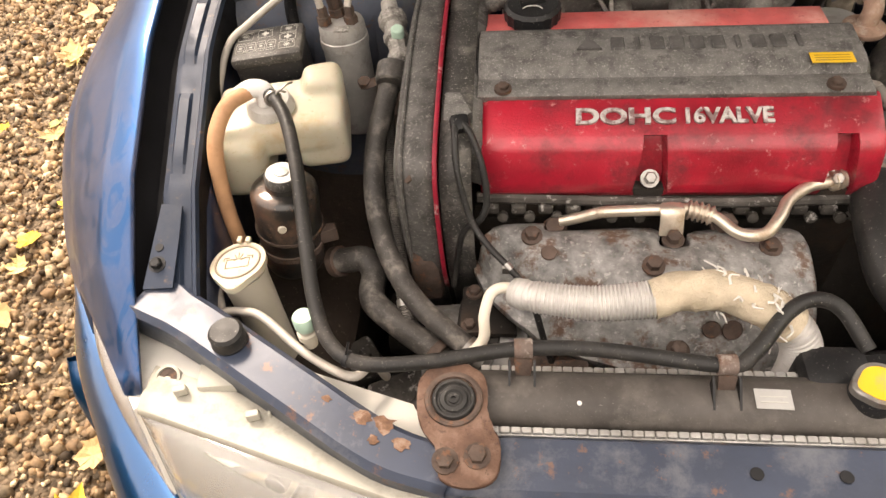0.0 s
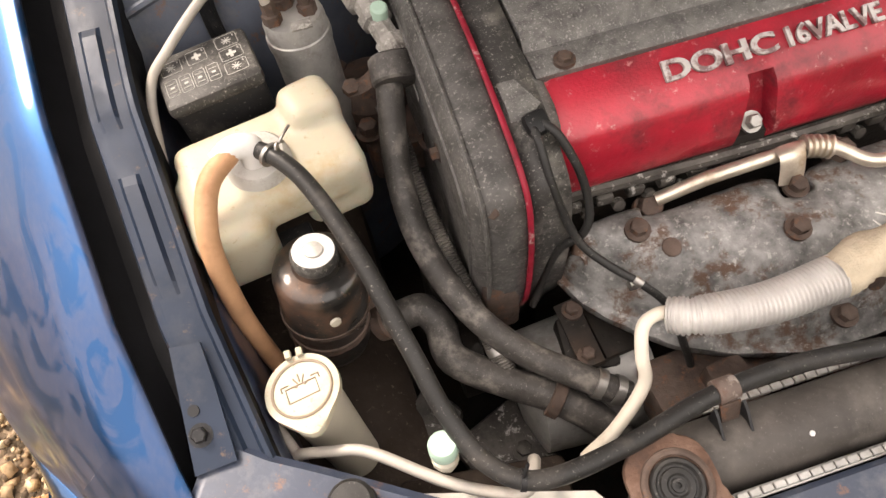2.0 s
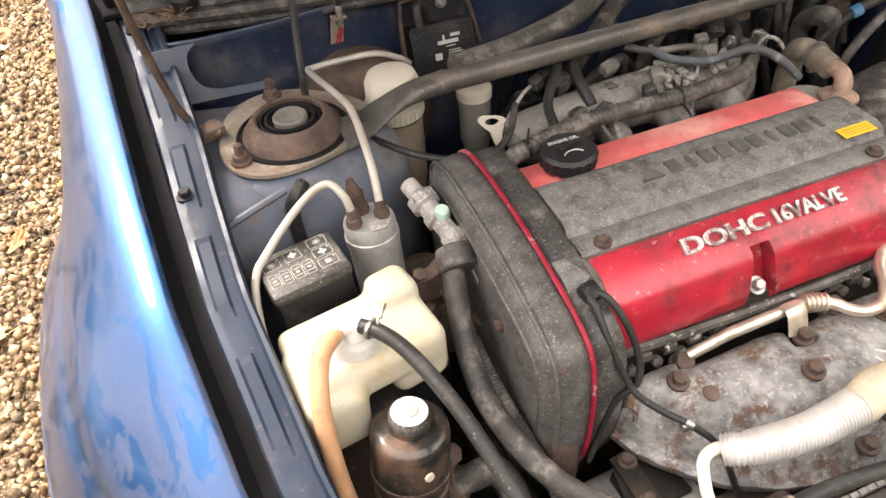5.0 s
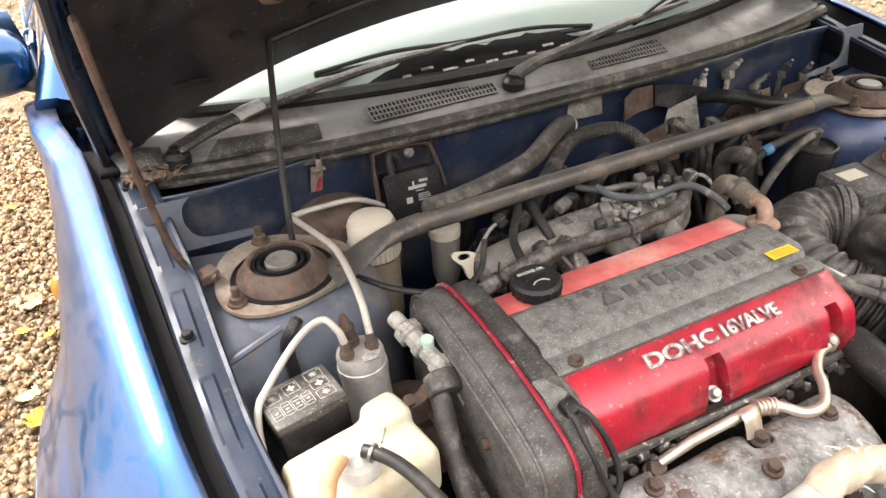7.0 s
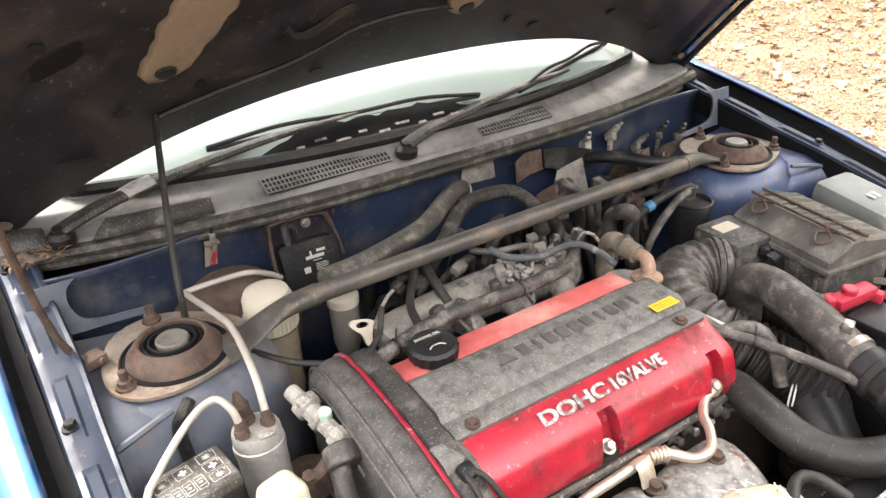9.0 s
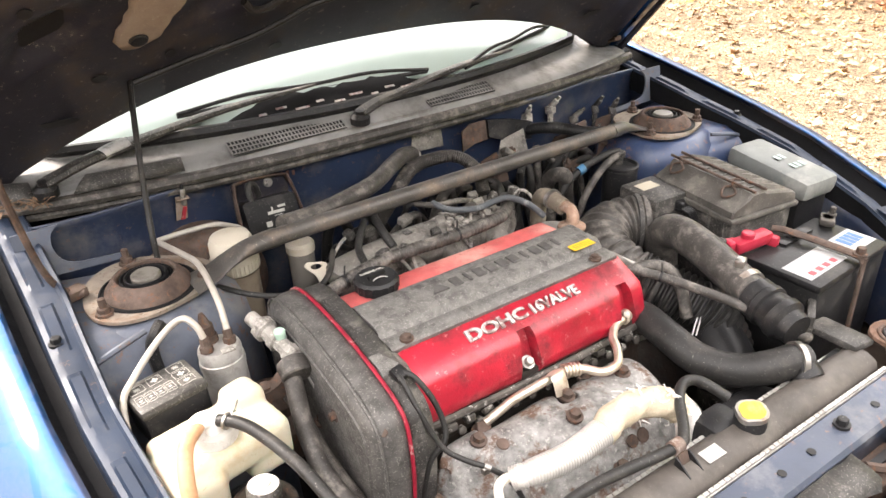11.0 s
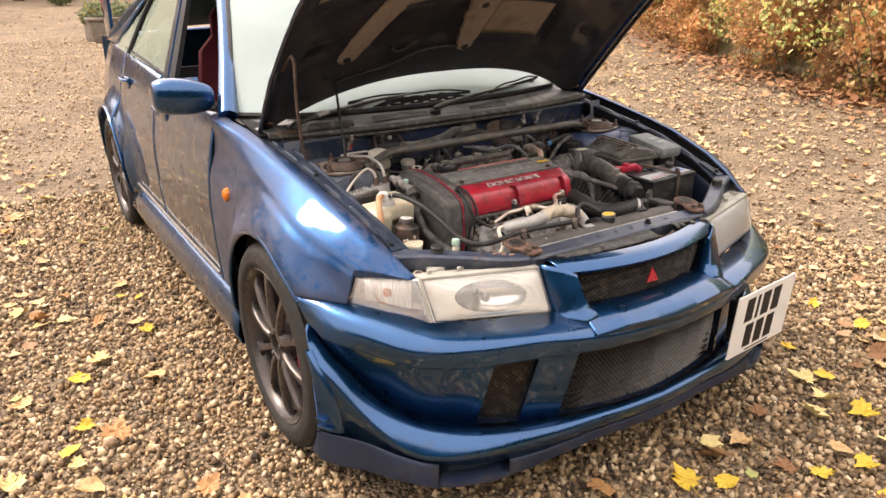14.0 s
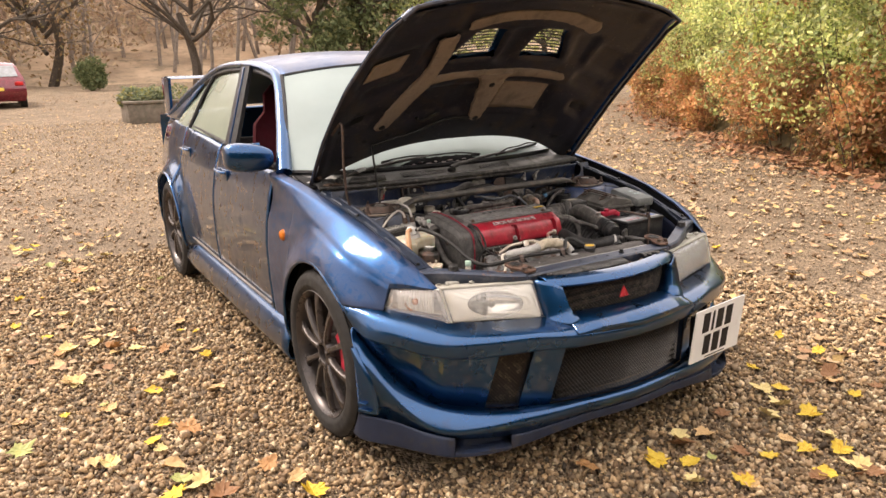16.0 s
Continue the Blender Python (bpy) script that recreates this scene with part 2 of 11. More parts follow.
PLENUM = mat("grey_brown_plenum_casting", (0.195, 0.182, 0.165), 0.65, 0.2, var=0.4, scale=26, stain=((0.050, 0.045, 0.040), 0.24, 20), speck=((0.40, 0.38, 0.35), 0.10, 130), bump=0.5, edge=0.12)
SMOKEY = mat("smoky_grey_plastic", (0.145, 0.135, 0.12), 0.45, var=0.2, stain=((0.07, 0.06, 0.05), 0.2, 20), bump=0.1)
GRIME = mat("grimy_head_metal", (0.09, 0.082, 0.074), 0.55, 0.4, var=0.4, scale=30, stain=((0.03, 0.027, 0.025), 0.25, 18), speck=((0.55, 0.53, 0.50), 0.10, 40), bump=0.5, grain=140)
# Black print; also the painted dark of holes, pockets and ducts.
FLATBLACK = mat("black_print_and_hole_dark", (0.015, 0.015, 0.016), 0.5, bump=0)
SILK = mat("grey_print", (0.42, 0.41, 0.38), 0.6, bump=0)
DARKINK = mat("dark_raised_print", (0.075, 0.072, 0.069), 0.6, var=0.4, scale=40, speck=((0.3, 0.28, 0.26), 0.06, 190), bump=0.3)
TYRE = mat("tyre_rubber", (0.022, 0.021, 0.020), 0.75, var=0.3, scale=12, stain=((0.05, 0.043, 0.036), 0.12, 9), bump=0.3)
RIM = mat("dark_bronze_wheel_paint", (0.078, 0.068, 0.064), 0.30, 0.5, var=0.2, stain=((0.07, 0.055, 0.042), 0.10, 14), bump=0.05)
CALIPER = mat("red_caliper", (0.55, 0.03, 0.06), 0.45, stain=((0.16, 0.04, 0.04), 0.2, 30), bump=0.1)
MESHM = mat("grey_mesh_wire", (0.045, 0.041, 0.038), 0.45, 0.6, stain=((0.30, 0.25, 0.19), 0.25, 40), bump=0.1)
MESHL = mat("pale_mesh_wire", (0.13, 0.12, 0.11), 0.35, 0.8, stain=((0.16, 0.13, 0.10), 0.2, 40), bump=0.1)
CORE = mat("alloy_cooler_core", (0.022, 0.020, 0.018), 0.6, 0.2, var=0.3, stain=((0.03, 0.027, 0.024), 0.3, 20), bump=0.5, grain=500)
ORANGE = mat("amber_lens", (0.75, 0.20, 0.02), 0.2, var=0.1, bump=0, Transmission_Weight=0.3)
CHROME = mat("lamp_reflector", (0.80, 0.79, 0.77), 0.20, 1.0, var=0.05, bump=0.0)
EMBLEM = mat("red_badge", (0.45, 0.03, 0.04), 0.3, 0.2, var=0.15, stain=((0.6, 0.5, 0.5), 0.1, 60), bump=0)
SEAT = mat("dark_red_seat_cloth", (0.10, 0.012, 0.02), 0.9, var=0.2, bump=0.4)
TRIM = mat("black_interior_trim", (0.009, 0.009, 0.010), 0.6, var=0.3, bump=0.2, Specular_IOR_Level=0.15)
INSUL = mat("brown_stained_liner", (0.275, 0.222, 0.178), 0.8, var=0.35, scale=12, stain=((0.15, 0.11, 0.08), 0.24, 12), speck=((0.36, 0.31, 0.26), 0.08, 60), bump=0.3)
PLATEW = mat("white_plate", (0.80, 0.80, 0.78), 0.35, var=0.05, stain=((0.6, 0.58, 0.54), 0.05, 14), bump=0.02, coat=0.3)
TERMRED = mat("red_terminal_cover", (0.36, 0.022, 0.045), 0.35, var=0.15, stain=((0.3, 0.02, 0.03), 0.2, 40), bump=0.1)
BLUETAPE = mat("blue_tape", (0.045, 0.16, 0.29), 0.45, stain=((0.16, 0.24, 0.30), 0.2, 90), bump=0.05)


def glass(name, tint=(1, 1, 1), film=0.0, film_col=(0.6, 0.66, 0.62), rough=0.02, grain=0.0):
    """Clear glazing; film: the share of the pane veiled by condensation or by brightening white."""
    m = bpy.data.materials.new(name)
    m.use_nodes = True
    nt = m.node_tree
    n, l = nt.nodes, nt.links
    bs = n["Principled BSDF"]
    bs.inputs["Base Color"].default_value = (*tint, 1)
    bs.inputs["Roughness"].default_value = rough
    bs.inputs["IOR"].default_value = 1.45
    fog = n.new("ShaderNodeTexNoise")
    tc = n.new("ShaderNodeTexCoord")
    l.new(tc.outputs["Object"], fog.inputs["Vector"])
    fog.inputs["Scale"].default_value, fog.inputs["Detail"].default_value = 3.0, 5.0
    r = n.new("ShaderNodeMapRange")
    r.inputs["From Min"].default_value, r.inputs["From Max"].default_value = 0.3, 0.7
    r.inputs["To Min"].default_value, r.inputs["To Max"].default_value = film * 0.9, min(1, film * 1.08)
    l.new(fog.outputs["Fac"], r.inputs["Value"])
    tr = n.new("ShaderNodeBsdfTransparent")
    tr.inputs["Color"].default_value = (*tint, 1)
    gl = n.new("ShaderNodeBsdfGlossy")
    gl.inputs["Roughness"].default_value = rough
    fr = n.new("ShaderNodeFresnel")
    fr.inputs["IOR"].default_value = 1.5
    clear = n.new("ShaderNodeMixShader")
    l.new(fr.outputs["Fac"], clear.inputs["Fac"])
    l.new(tr.outputs["BSDF"], clear.inputs[1])
    l.new(gl.outputs["BSDF"], clear.inputs[2])
    bs.inputs["Base Color"].default_value = (*film_col, 1)
    bs.inputs["Roughness"].default_value = max(rough, 0.1)
    both = n.new("ShaderNodeMixShader")
    l.new(r.outputs["Result"], both.inputs["Fac"])
    l.new(clear.outputs["Shader"], both.inputs[1])
    l.new(bs.outputs["BSDF"], both.inputs[2])
    l.new(both.outputs["Shader"], n["Material Output"].inputs["Surface"])
    return m


WSGLASS = glass("misted_windscreen", (0.82, 0.9, 0.86), 0.80, (0.30, 0.365, 0.35), 0.03)
SIDEGLASS = glass("misted_side_glass", (0.75, 0.85, 0.78), 0.62, (0.36, 0.42, 0.34), 0.03)
# The lamp lenses are clear; their white film puts brightness into the colour.
LENS = glass("whitened_lamp_lens", (0.99, 0.98, 0.96), 0.11, (1.0, 0.98, 0.94), 0.03)
INDLENS = glass("ribbed_indicator_lens", (0.99, 0.98, 0.97), 0.14, (1.0, 0.97, 0.94), 0.05)

# ---- building blocks ----
V = Vector


def thing(name, at, label, category, group="", kind=""):
    ob = new(name)
    ob.empty_display_size = 0.05
    ob.location = at
    return tagged(ob, label, category, group, kind)


def world_at(ob):
    p = V((0, 0, 0))
    while ob:
        p = p + ob.location
        ob = ob.parent
    return p


def link(name, bm, material, sharp=38):
    me = bpy.data.meshes.new(name)
    bmesh.ops.recalc_face_normals(bm, faces=bm.faces)
    bm.to_mesh(me)
    bm.free()
    me.materials.append(material)
    me.polygons.foreach_set("use_smooth", [True] * len(me.polygons))
    me.set_sharp_from_angle(angle=radians(sharp))
    return new(name, me)


def part(name, bm, material, parent, label="", solid=0.0, sharp=38, group="", kind=""):
    """One mesh object under a thing or a part, its points given in world places."""
    ob = link(name, bm, material, sharp)
    if parent is not None:
        top = parent
        while top.parent:
            top = top.parent
        ob.parent = parent
        if parent is top:
            ob.matrix_parent_inverse = Matrix.Translation(-top.location)
    if solid:
        md = ob.modifiers.new("solid", "SOLIDIFY")
        md.thickness, md.offset = abs(solid), (-1 if solid > 0 else 1)
    return tagged(ob, label, "", group, kind)


def B():
    return bmesh.new()


def lerp(a, b, f):
    return a + (b - a) * f


def interp(x, table):
    """Smooth value at x from rows (x, v, ...); rows rise in x."""
    if x <= table[0][0]:
        return table[0][1:] if len(table[0]) > 2 else table[0][1]
    for a, b in zip(table, table[1:]):
        if x <= b[0]:
            f = (x - a[0]) / (b[0] - a[0])
            v = [lerp(p, q, f) for p, q in zip(a[1:], b[1:])]
            return v if len(v) > 1 else v[0]
    return table[-1][1:] if len(table[-1]) > 2 else table[-1][1]


def sstep(e0, e1, x):
    t = min(1, max(0, (x - e0) / (e1 - e0)))
    return t * t * (3 - 2 * t)


def spline(pts, per=8, closed=False):
    """Catmull-Rom through the points."""
    P = [V(p) for p in pts]
    n = len(P)
    out = []
    for i in range(n if closed else n - 1):
        p0 = P[(i - 1) % n] if closed or i > 0 else P[0] * 2 - P[1]
        p1, p2 = P[i], P[(i + 1) % n]
        p3 = P[(i + 2) % n] if closed or i + 2 < n else P[-1] * 2 - P[-2]
        for k in range(per):
            t = k / per
            out.append(0.5 * ((2 * p1) + (p2 - p0) * t + (2 * p0 - 5 * p1 + 4 * p2 - p3) * t * t + (3 * p1 - p0 - 3 * p2 + p3) * t ** 3))
    if not closed:
        out.append(P[-1])
    return out


def grid(bm, rows, close_u=False, close_v=False):
    """A sheet through rows of points."""
    vs = [[bm.verts.new(p) for p in r] for r in rows]
    nu, nv = len(vs), len(vs[0])
    for i in range(nu if close_u else nu - 1):
        for j in range(nv if close_v else nv - 1):
            a, b, c, d = vs[i][j], vs[i][(j + 1) % nv], vs[(i + 1) % nu][(j + 1) % nv], vs[(i + 1) % nu][j]
            try:
                bm.faces.new((a, b, c, d))
            except ValueError:
                pass
    return vs


def fill(bm, loop):
    try:
        bm.faces.new(loop)
    except ValueError:
        pass


def tube(bm, pts, r, n=10, per=6, smooth=True, ribs=0, rib_h=0.0, caps=True, flat=1.0):
    """A pipe along the points; ribs: rings per metre."""
    path = spline(pts, per) if smooth and len(pts) > 2 else [V(p) for p in pts]
    if ribs:
        length = sum((b - a).length for a, b in zip(path, path[1:]))
        k = max(8, int(length * ribs * 4))
        cum = [0.0]
        for a, b in zip(path, path[1:]):
            cum.append(cum[-1] + (b - a).length)
        fine, j = [], 0
        for i in range(k + 1):
            d = length * i / k
            while j < len(cum) - 2 and cum[j + 1] < d:
                j += 1
            f = (d - cum[j]) / max(1e-9, cum[j + 1] - cum[j])
            fine.append(path[j].lerp(path[j + 1], min(1, f)))
        path = fine
    rows, up = [], None
    m = len(path)
    for i, p in enumerate(path):
        d = (path[min(i + 1, m - 1)] - path[max(i - 1, 0)]).normalized()
        if up is None:
            up = V((0, 0, 1)) if abs(d.z) < 0.9 else V((1, 0, 0))
        side = d.cross(up).normalized()
        up = side.cross(d).normalized()
        f = i / max(1, m - 1)
        rr = interp(f, r) if isinstance(r, (list, tuple)) else r
        if ribs:
            rr += rib_h * (1 if i % 4 in (1, 2) else 0)
        rows.append([p + (side * math.cos(a) + up * math.sin(a) * flat) * rr for a in (2 * math.pi * k / n for k in range(n))])
    vs = grid(bm, rows, close_v=True)
    if caps:
        fill(bm, vs[0])
        fill(bm, vs[-1][::-1])


def frame_of(axis):
    d = V(axis).normalized()
    s = d.cross(V((0, 0, 1)) if abs(d.z) < 0.9 else V((0, 1, 0))).normalized()
    return s, d.cross(s).normalized(), d


def lathe(bm, base, axis, profile, n=24, caps=True):
    """A turned form: profile rows (radius, height along the axis)."""
    s, u, d = frame_of(axis)
    base = V(base)
    rows = [[base + d * h + (s * math.cos(a) + u * math.sin(a)) * r for a in (2 * math.pi * k / n for k in range(n))] for r, h in profile]
    vs = grid(bm, rows, close_v=True)
    if caps:
        fill(bm, vs[0])
        fill(bm, vs[-1][::-1])


def rod(bm, a, b, r, r2=None, n=12):
    lathe(bm, a, V(b) - V(a), [(r, 0), (r if r2 is None else r2, (V(b) - V(a)).length)], n)


def box(bm, c, s, rot=(0, 0, 0), bev=0.004, seg=2):
    m = pose(*c, *rot) @ Matrix.Diagonal((*s, 1))
    made = bmesh.ops.create_cube(bm, size=1.0, matrix=m)
    if bev:
        edges = list({e for v in made["verts"] for e in v.link_edges})
        bmesh.ops.bevel(bm, geom=edges, offset=min(bev, min(s) * 0.45), segments=seg, affect="EDGES", profile=0.5)


def slab(bm, outline, o, ux, uy, depth, bev=0.0):
    """A plate: a flat outline (u, v) on axes ux, uy at o, as deep as depth along their normal."""
    o, ux, uy = V(o), V(ux), V(uy)
    nrm = ux.cross(uy).normalized() * depth
    a = [bm.verts.new(o + ux * u + uy * v) for u, v in outline]
    b = [bm.verts.new(v.co + nrm) for v in a]
    k = len(a)
    faces = [bm.faces.new(a[::-1]), bm.faces.new(b)]
    for i in range(k):
        faces.append(bm.faces.new((a[i], a[(i + 1) % k], b[(i + 1) % k], b[i])))
    if bev:
        rim = [e for e in faces[1].edges]
        bmesh.ops.bevel(bm, geom=rim, offset=bev, segments=2, affect="EDGES", profile=0.5)


def bolt(bm, at, axis, r=0.006, h=0.006):
    s, u, d = frame_of(axis)
    lathe(bm, V(at) - d * 0.002, d, [(r * 1.5, 0), (r * 1.5, 0.0035), (r * 1.02, 0.0036)], 14)
    lathe(bm, V(at) + d * 0.001, d, [(r, 0), (r, h), (r * 0.8, h + 0.001)], 6)


def words(text, size, m, material, parent, name="lettering", depth=0.0015, label="", xscale=1.0):
    cu = bpy.data.curves.new(name, "FONT")
    cu.offset = 0.032 * size
    cu.body, cu.size, cu.extrude, cu.align_x, cu.align_y = text, size, depth, "CENTER", "CENTER"
    tmp = bpy.data.objects.new(name, cu)
    scene.collection.objects.link(tmp)
    me = bpy.data.meshes.new_from_object(tmp.evaluated_get(bpy.context.evaluated_depsgraph_get()))
    bpy.data.objects.remove(tmp)
    me.transform(m @ Matrix.Diagonal((xscale, 1, 1, 1)))
    me.materials.clear()
    me.materials.append(material)
    ob = new(name, me)
    if parent is not None:
        top = parent
        while top.parent:
            top = top.parent
        ob.parent = parent
        if parent is top:
            ob.matrix_parent_inverse = Matrix.Translation(-top.location)
    return tagged(ob, label)


def plane_m(o, ux, uy):
    """A pose whose x and y lie along ux and uy at o."""
    x = V(ux).normalized()
    z = x.cross(V(uy)).normalized()
    y = z.cross(x)
    m = Matrix((x, y, z)).transposed().to_4x4()
    m.translation = o
    return m

# ---- the car's shell: x to its left side, y to its tail, z up; origin on the ground below the front axle ----
car = thing("car", (0, 1.2, 0), "dusty dark blue metallic saloon car with bonnet propped open", "car")


def half_width(y, z):
    """Half the body's width at a place along its side."""
    w = interp(z, [(0.15, 0.790), (0.30, 0.802), (0.45, 0.812), (0.60, 0.814), (0.70, 0.806), (0.80, 0.788), (0.88, 0.766), (0.95, 0.742), (1.05, 0.70)])
    if y < -0.13:
        w -= (0.62 + 0.38 * sstep(0.50, 0.74, z)) * 0.180 * ((-0.13 - y) / 0.39) ** 1.75
    else:
        w -= interp(y, [(-0.13, 0.0), (2.7, 0.0), (3.0, 0.03), (3.3, 0.10), (3.42, 0.20)])
    for yc, r, h in ((0.0, 0.345, 0.046), (2.51, 0.355, 0.050)):
        d = math.hypot(y - yc, z - 0.317) - r
        w += h * (1 - sstep(0.0, 0.13, d)) * sstep(0.12, 0.34, z)
    return w


EDGE = [(-0.500, 0.622, 0.664), (-0.40, 0.644, 0.716), (-0.30, 0.663, 0.756), (-0.13, 0.684, 0.803), (0.0, 0.692, 0.828), (0.168, 0.700, 0.855), (0.30, 0.706, 0.874), (0.42, 0.715, 0.889), (0.52, 0.735, 0.905), (0.62, 0.742, 0.918)]


def fender_low(y):
    """The fender's lower rim: lamp, bumper joint, wheel arch, sill."""
    if y < -0.24:
        return interp(y, [(-0.50, 0.663), (-0.44, 0.658), (-0.378, 0.651), (-0.3765, 0.580), (-0.24, 0.578)])
    if y < 0.352:
        return max(0.24, 0.317 + math.sqrt(max(0.0, 0.352 ** 2 - y * y)))
    return 0.24


def fender_pt(s, y, f):
    xe, ze = interp(y, EDGE)
    zl = fender_low(y)
    tip = interp(y, [(-0.50, 0.638), (-0.44, 0.683), (-0.378, 0.732)]) if y < -0.377 else 9.0
    k = min(1.0, (tip - xe) / 0.085)
    top = [V((xe, y, ze)), V((xe + 0.018 * k, y, ze - 0.001 * k)), V((xe + 0.045 * k, y, ze - 0.012 * k))]
    zs = ze - min(0.055, (ze - zl) * 0.7)
    xs = min(max(half_width(y, zs), xe + 0.012, tip if tip < 1 else 0.0), tip)
    if f < 0.35:
        g = f / 0.35 * 3
        ctrl = top + [V((lerp(xe + 0.045 * k, xs, lerp(1.0, 0.88, sstep(0.02, 0.12, ze - zl))), y, zs))]
        i = min(2, int(g))
        p = spline(ctrl, 6)[min(18, int(round(g * 6)))]
        near = sstep(0.40, 0.60, y) * sstep(0.0, 0.25, f)
        return V((s * lerp(p.x, max(p.x, half_width(y, p.z) - 0.004), near), p.y, p.z))
    g = (f - 0.35) / 0.65
    z = lerp(zs, zl, g)
    x0 = lerp(xe + 0.045 * k, xs, lerp(1.0, 0.88, sstep(0.02, 0.12, ze - zl)))
    x0 = lerp(x0, max(x0, half_width(y, zs) - 0.004), sstep(0.40, 0.60, y))
    x = lerp(x0, min(tip, max(half_width(y, z), tip if tip < 1 else 0.0)), sstep(0, 0.25, g))
    return V((s * x, y, z))


def fender(s):
    bm = B()
    ys = [-0.498, -0.48, -0.46, -0.44, -0.42, -0.40, -0.386, -0.378, -0.3765, -0.36] + [-0.34 + 0.02 * i for i in range(49)]
    ys = sorted({round(min(y, 0.612), 4) for y in ys} | {0.352, 0.345, 0.335, -0.24, -0.241})
    grid(bm, [[fender_pt(s, y, j / 27) for j in range(28)] for y in ys])
    bmesh.ops.remove_doubles(bm, verts=bm.verts, dist=0.0004)
    f = part("fender", bm, DUSTBLUE, car, "blue metallic front wing with worn patches", solid=0.004, sharp=30)
    lip = B()
    arc = [V((s * (half_width(0.352 * math.sin(a), 0.317 + 0.352 * math.cos(a)) - 0.004), 0.350 * math.sin(a), 0.317 + 0.350 * math.cos(a))) for a in (radians(-46 + 148 * i / 36) for i in range(37))]
    tube(lip, arc, 0.007, 8, 1, smooth=False)
    part("arch_lip", lip, BLUE, f)
    fl, gut = B(), B()
    rows, rows2, rows3 = [], [], []
    for i in range(93):
        y = -0.42 + i * 0.0099
        xe, ze = interp(y, EDGE)
        rib = 0.0040 * sstep(0, 0.12, (i % 14) / 14) * (1 - sstep(0.62, 0.74, (i % 14) / 14))
        wd = interp(y, [(-0.42, 0.92), (-0.1, 1.0), (0.1, 1.15), (0.5, 1.1)])
        rows.append([V((s * (xe - q * wd), y, ze - h)) for q, h in ((0.022, 0.055), (0.024, 0.024), (0.026, 0.020), (0.032, 0.0185), (0.035, 0.0185 - rib), (0.046, 0.0185 - rib), (0.049, 0.0185), (0.057, 0.019), (0.060, 0.014), (0.064, 0.013), (0.0665, 0.018))])
        rows3.append([V((s * (xe - 0.0666 * wd), y, ze - h)) for h in (0.018, 0.036, 0.062)])
        rows2.append([V((s * (xe - q), y, ze - h)) for q, h in ((-0.004, 0.010), (0.001, 0.030), (0.010, 0.040), (0.024, 0.042))])
    grid(fl, rows)
    part("wing_flange", fl, FLANGE, car, "dusty ribbed flange inside the wing edge", sharp=14)
    inn = B()
    grid(inn, rows3)
    part("flange_lip", inn, TRIM, car, "black inner lip of the wing flange")
    grid(gut, rows2)
    part("wing_gutter", gut, TRIM, car, "black gutter along the wing edge")
    for y in (0.015, 0.33):
        bb = B()
        xe, ze = interp(y, EDGE)
        bolt(bb, (s * (xe - 0.040), y, ze - 0.018), (0, 0, 1), 0.0065, 0.007)
        part("wing_bolt", bb, BLACKP, car)


for s in (-1, 1):
    fender(s)

# door skins, sill and rear quarter
BELT = [(0.5, 0.918), (1.3, 0.945), (2.1, 0.985), (2.7, 1.005), (3.4, 1.0)]


def side_sheet(s, y0, y1, low, n=26, m=22, top=None):
    rows = []
    for i in range(n + 1):
        y = lerp(y0, y1, i / n)
        zl, zt = low(y), (top(y) if top else interp(y, BELT))
        rows.append([V((s * (half_width(y, z) - 0.012 * sstep(zt - 0.02, zt + 0.003, z)), y, z)) for z in (lerp(zl, zt, j / m) for j in range(m + 1))])
    bm = B()
    grid(bm, rows)
    return bm


def arch_r(y):
    d = abs(y - 2.51)
    return 0.317 + math.sqrt(max(0, 0.362 ** 2 - d * d)) if d < 0.362 else 0.26


def handle(s, y, z, parent):
    bm = B()
    w = half_width(y, z)
    box(bm, (s * (w + 0.004), y, z), (0.012, 0.19, 0.055), bev=0.005)
    h = part("door_handle", bm, BLUE, parent, "body-coloured pull handle")
    bm = B()
    tube(bm, [(s * (w + 0.008), y - 0.075, z + 0.012), (s * (w + 0.028), y - 0.04, z + 0.016), (s * (w + 0.028), y + 0.05, z + 0.016), (s * (w + 0.008), y + 0.08, z + 0.012)], 0.011, 8, flat=0.7)
    part("grip", bm, BLUE, h)


